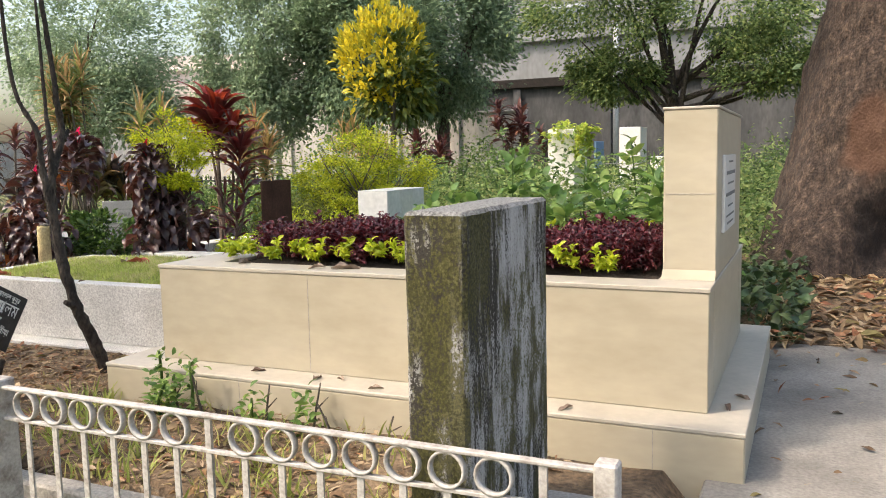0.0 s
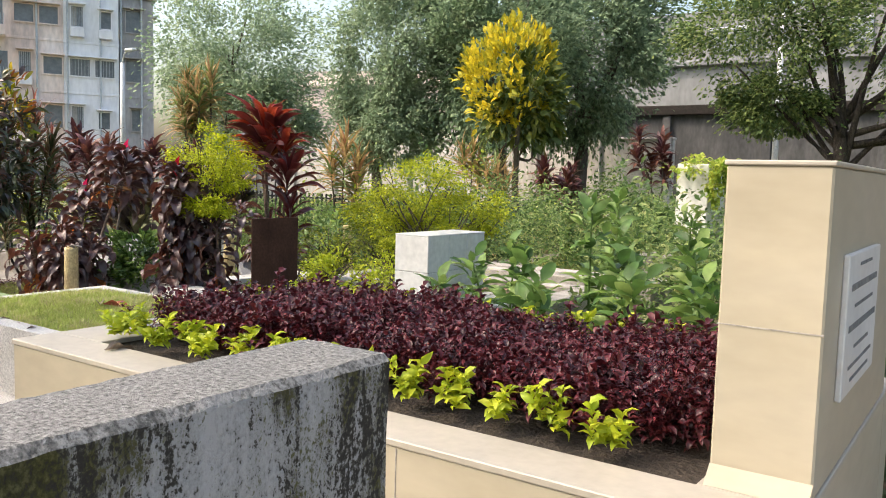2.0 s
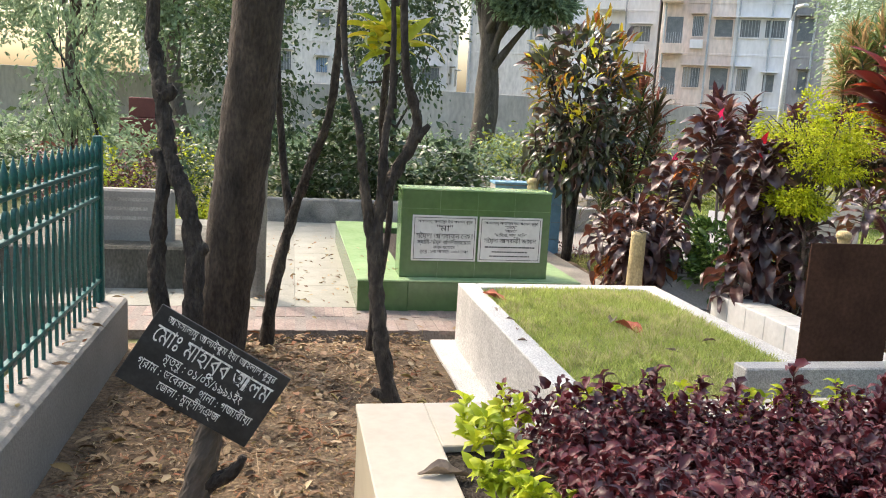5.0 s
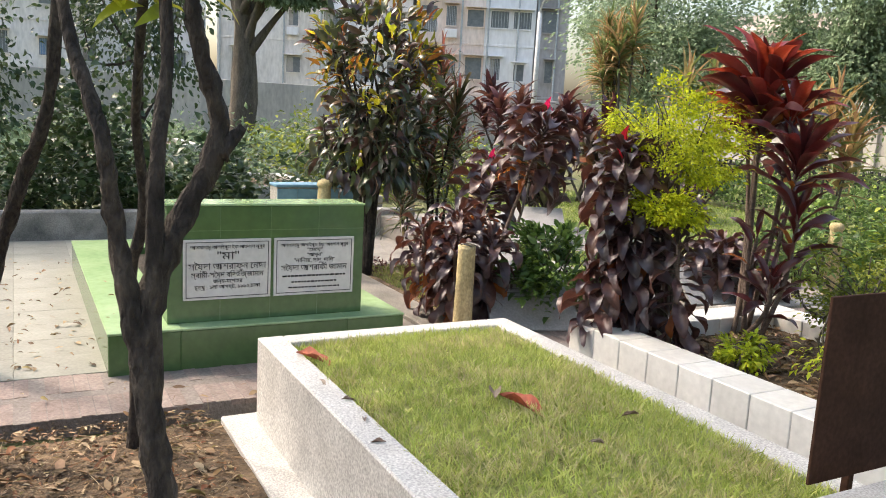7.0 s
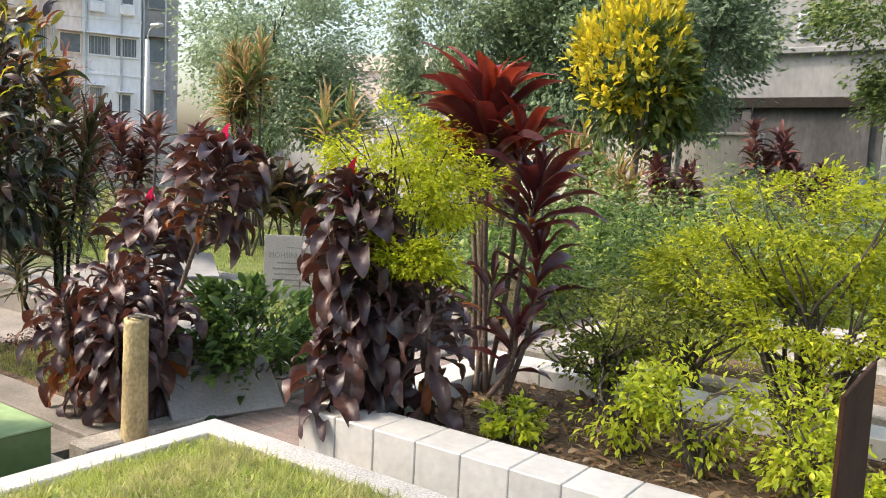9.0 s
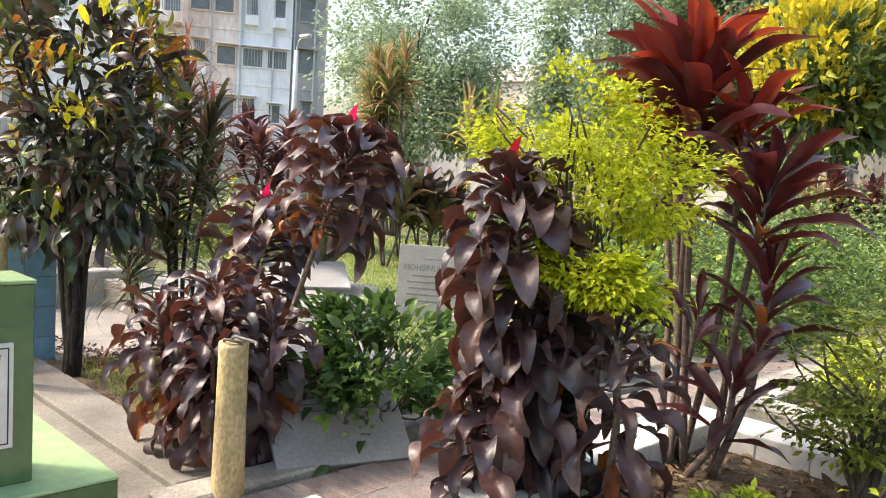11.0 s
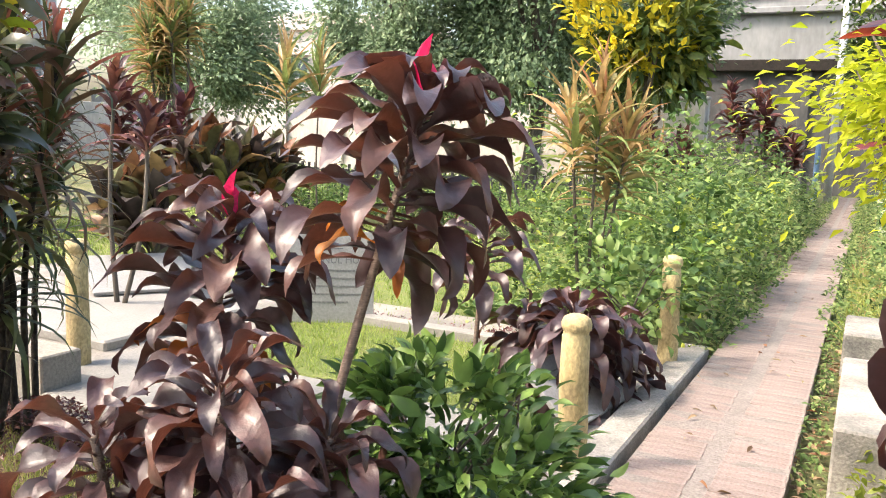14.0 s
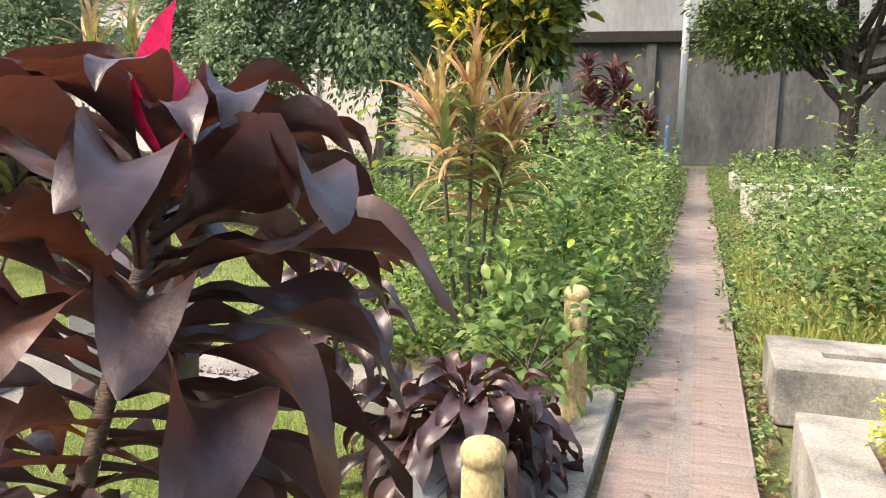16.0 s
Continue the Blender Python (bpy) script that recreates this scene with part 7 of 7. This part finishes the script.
def house(name, at, rot, w, d, storeys, mat, label, cols, seed, sh=2.85, ww=0.95, wh=1.1, lift=0.0, balcony=None):
    """A block of flats facing its local -y: storeys with windows of several kinds, a column of balconies, pipes and air conditioners."""
    t = thing(name, at, label, "building", "", rot)
    rnd = random.Random(seed)
    h = storeys * sh + lift
    part("wall", box(-w / 2, w / 2, 0, d, 0, h, 0.03), mat, t)
    part("roof", box(-w / 2 - 0.2, w / 2 + 0.2, -0.2, d + 0.2, h, h + 0.2, 0.03), mat, t)
    part("parapet", ring(-w / 2, w / 2, 0, d, h + 0.2, h + 0.95, 0.2), mat, t)
    front, side = pose(0, 0, 0), pose(w / 2, d / 2, 0, 0, 0, 90)
    for s in range(storeys):
        z = s * sh + lift
        part("floor_band", box(-w / 2 - 0.02, w / 2 + 0.02, -0.04, 0.02, z - 0.05, z + 0.08, 0.01), mat, t)
        for c in range(cols):
            x = -w / 2 + w * (c + 0.5) / cols + rnd.uniform(-0.12, 0.12)
            if c == balcony:
                bw_ = w / cols * 0.86
                b = part("balcony", box(x - bw_ / 2, x + bw_ / 2, -0.95, 0.0, z - 0.06, z + 0.06, 0.01), mat, t)
                part("railing", box(x - bw_ / 2, x + bw_ / 2, -0.95, -0.87, z + 0.06, z + 0.5, 0.01), mat, b)
                for j in range(9):
                    bx = x - bw_ / 2 + bw_ * (j + 0.5) / 9
                    part("grille_bar", box(bx - 0.012, bx + 0.012, -0.92, -0.9, z + 0.5, z + 1.1), FRAMEP, b)
                part("doorway", box(x - 0.45, x + 0.45, -0.02, 0.01, z + 0.06, z + 2.05), SHUTTER, b)
                if rnd.random() < 0.5:
                    part("laundry", box(x - bw_ * 0.3, x + bw_ * rnd.uniform(-0.1, 0.3), -0.99, -0.96, z + 0.35, z + 1.05), rnd.choice((CLOTH_R, PLASTER_W, BLUEP)), b, "cloth hung over the railing")
            else:
                wd = ww * rnd.choice((0.62, 0.9, 1.0, 1.25))
                window_of(t, front, x, z + rnd.choice((0.9, 1.0)), min(wd, w / cols * 0.7), wh * rnd.choice((0.85, 1.0, 1.1)), rnd, mat, rnd.random() < 0.4)
                if rnd.random() < 0.35:
                    part("air_conditioner", box(x - 0.36, x + 0.36, -0.34, -0.01, z + 0.3, z + 0.78, 0.02), PLASTER_W, t, "white air conditioner unit")
        n = max(2, int(d / 3.2))
        for c in range(n):
            window_of(t, side, -d / 2 + d * (c + 0.5) / n, z + 0.95, ww, wh, rnd, mat)
    for x in (-w / 2 + 0.2, w * 0.16):
        part("drain_pipe", tube([(x, -0.1, 0), (x, -0.1, h)], [0.055, 0.055], 8), FRAMEP, t)
    return t


CURTAIN = surface("window_curtain", [(0.3, 0.28, 0.25), (0.42, 0.4, 0.36)], 3, 0.9, 0.0)
CLOTH_R = surface("red_cloth", [(0.4, 0.04, 0.05), (0.5, 0.07, 0.08)], 3, 0.9, 0.0)
PLASTER_G = surface("grey_stained_plaster", [(0.2, 0.195, 0.19), (0.34, 0.33, 0.32), (0.46, 0.44, 0.43)], 0.5, 0.9, 0.15, 6, 0.14, 0.35)
house("apartment_block", (-45.32, 25.78, 0), 62, 4.0, 9, 5, PLASTER_P, "stained pinkish block of flats with balconies", 3, 500, balcony=0)
house("apartment_block", (-43.7, 28.82, 0), 62, 2.9, 9.3, 5, PLASTER_W, "narrow pale grey block of flats with air conditioners", 2, 501)
house("apartment_block", (-42.8, 31.06, 0), 62, 2.0, 8, 4, PLASTER_G, "narrow grey stained block of flats", 1, 506, ww=0.7)
house("apartment_block", (-51.37, 22.94, 0), 62, 5.9, 9, 6, PLASTER_W, "tall white block of flats behind trees", 3, 502, balcony=1)
house("apartment_block", (-54.23, 17.56, 0), 62, 6.4, 9, 5, PLASTER, "pale grey block of flats behind trees", 2, 507)
house("apartment_block", (-56, 0, 0), 82, 13, 10, 4, PLASTER, "grey block of flats behind trees", 5, 503, ww=1.2)
house("apartment_block", (-62, 9, 0), 74, 11, 9, 5, PLASTER_W, "white block of flats far behind trees", 4, 508, ww=1.1)
house("old_house", (-33, 41, 0), 20, 12, 8, 2, PLASTER_P, "old low house with stained walls behind the boundary wall", 4, 504, 3.5, 1.1)
house("apartment_block", (-24, 60, 0), 10, 14, 9, 4, PLASTER_W, "pale blue-white block of flats far off", 5, 505, ww=1.3)

def shed():
    t = thing("shed_building", (0, 0, 0), "long grey shed wall with a dark gutter line and louvres", "building")
    part("wall", box(-19, 26, 40.0, 48, 0, 9.5), GREYWALL, t)
    part("lower_wall", box(-19.02, 26.02, 39.9, 39.999, 0, 4.75), DARKWALL, t)
    part("gutter", box(-19.1, 26.1, 39.6, 40.0, 4.75, 5.2, 0.03), HOLLOW, t)
    part("cornice", box(-19.1, 26.1, 39.7, 40.0, 7.0, 7.25, 0.03), GREYWALL, t)
    for i in range(9):
        x = -17 + 5 * i
        o = part("window", box(x, x + 1.8, 39.9, 39.99, 7.6, 8.7, 0.02), FRAMEP, t)
        for k in range(5):
            part("slat", box(x + 0.1, x + 1.7, 39.86, 39.9, 7.7 + 0.19 * k, 7.8 + 0.19 * k), SHUTTER, o)
    for i in range(10):
        part("pier", box(-18.5 + 4.6 * i, -18.1 + 4.6 * i, 39.7, 39.899, 0, 4.74, 0.02), DARKWALL, t)


shed()
bw = tagged(part("boundary_wall", box(-45, -12, 36.0, 36.25, 0, 3.4, 0.02), WALLPAINT), "stained white boundary wall with piers", "wall", kind="structure")
for i in range(11):
    part("pier", box(-44.5 + 3.2 * i, -44.1 + 3.2 * i, 35.85, 35.999, 0, 3.5, 0.01), WALLPAINT, bw)
part("coping", box(-45, -12, 35.9, 36.35, 3.41, 3.5, 0.01), WALLPAINT, bw)
bw2 = tagged(part("boundary_wall", box(-38.2, -38, -25, 35.8, 0, 2.6, 0.02), WALLPAINT), "stained boundary wall below the flats", "wall", kind="structure")


def street_lamp(x, y, h, arm=True):
    t = thing("street_lamp", (x, y, 0), "grey steel street lamp pole", "street lamp", "street lamps")
    part("pole", tube([(0, 0, 0), (0, 0, h * 0.5), (0, 0, h)], [0.13, 0.12, 0.09], 12), STEEL, t, smooth=True)
    if arm:
        part("arm", limb([(0, 0, h - 0.05), (0.3, -0.1, h + 0.35), (0.95, -0.3, h + 0.5)], 0.04, 0.03, 7), STEEL, t, smooth=True)
        part("lamp_head", box(0.8, 1.45, -0.45, -0.2, h + 0.42, h + 0.56, 0.04), STEEL, t)


street_lamp(-35.0, 25.0, 6.5)
street_lamp(-7.75, 35.5, 8.5, False)
street_lamp(-21.5, 30.0, 7.0, False)
tagged(part("blue_gate", box(-8.15, -8.05, 33.2, 34.6, 0, 1.9, 0.02), BLUEP), "blue painted metal gate leaf at the end of the footpath", "gate")


def far_fence():
    t = thing("dark_fence", (0, 0, 0), "black iron picket fence across the lawn", "fence")
    bar = bmesh.new()
    box(-0.02, 0.02, -0.02, 0.02, 0, 1.0, 0, bar)
    me = mesh_of("bar", bar, BOARD)
    for i in range(60):
        o = new("bar", me)
        o.location = (-18.5 + 0.16 * i, 17.9, 0)
        o.parent = t
    for z in (0.2, 0.85):
        part("rail", box(-18.5, -9, 17.88, 17.92, z, z + 0.05), BOARD, t)


far_fence()

# ---- paving pieces ----
brick_me = mesh_of("brick", box(-0.146, 0.146, -0.0358, 0.0358, -0.03, 0.0, 0.003), BRICK)
rng1 = random.Random(7)
far_bricks = bmesh.new()
y = -2.4
while y < 36.9:
    for cx in (PATH_X0 + 0.148, PATH_X1 - 0.148):
        dz, dx, rz = rng1.uniform(-0.004, 0.002), rng1.uniform(-0.005, 0.005), rng1.uniform(-0.9, 0.9)
        if 4.4 < y < 15.2:
            o = new("brick", brick_me)
            o.matrix_world = pose(cx + dx, y, PATH_Z + dz, rng1.uniform(-1, 1), rng1.uniform(-0.7, 0.7), rz)
            o.parent = path
        else:
            box(cx + dx - 0.145, cx + dx + 0.145, y - 0.034, y + 0.034, PATH_Z - 0.03, PATH_Z + dz, 0, far_bricks)
    y += 0.074
fb = part("brick_rows", far_bricks, BRICK, path)
fb["kind"] = "stuff"
slab_me = {}
for i in range(12):
    for j in range(14):
        x0, y0 = -12.15 + 0.394 * i, -1.15 + 0.49 * j
        dz = rng1.uniform(0.0, 0.002)
        o = part("paving_slab", box(-0.1963, 0.1963, -0.2443, 0.2443, -0.03, 0.015, 0.002), PLATFORM, platform) if (i, j) == (0, 0) else new("paving_slab", slab_me[0])
        slab_me[0] = o.data
        o.parent = platform
        o.matrix_world = pose(x0 + 0.197, y0 + 0.245, 0.075 + dz)
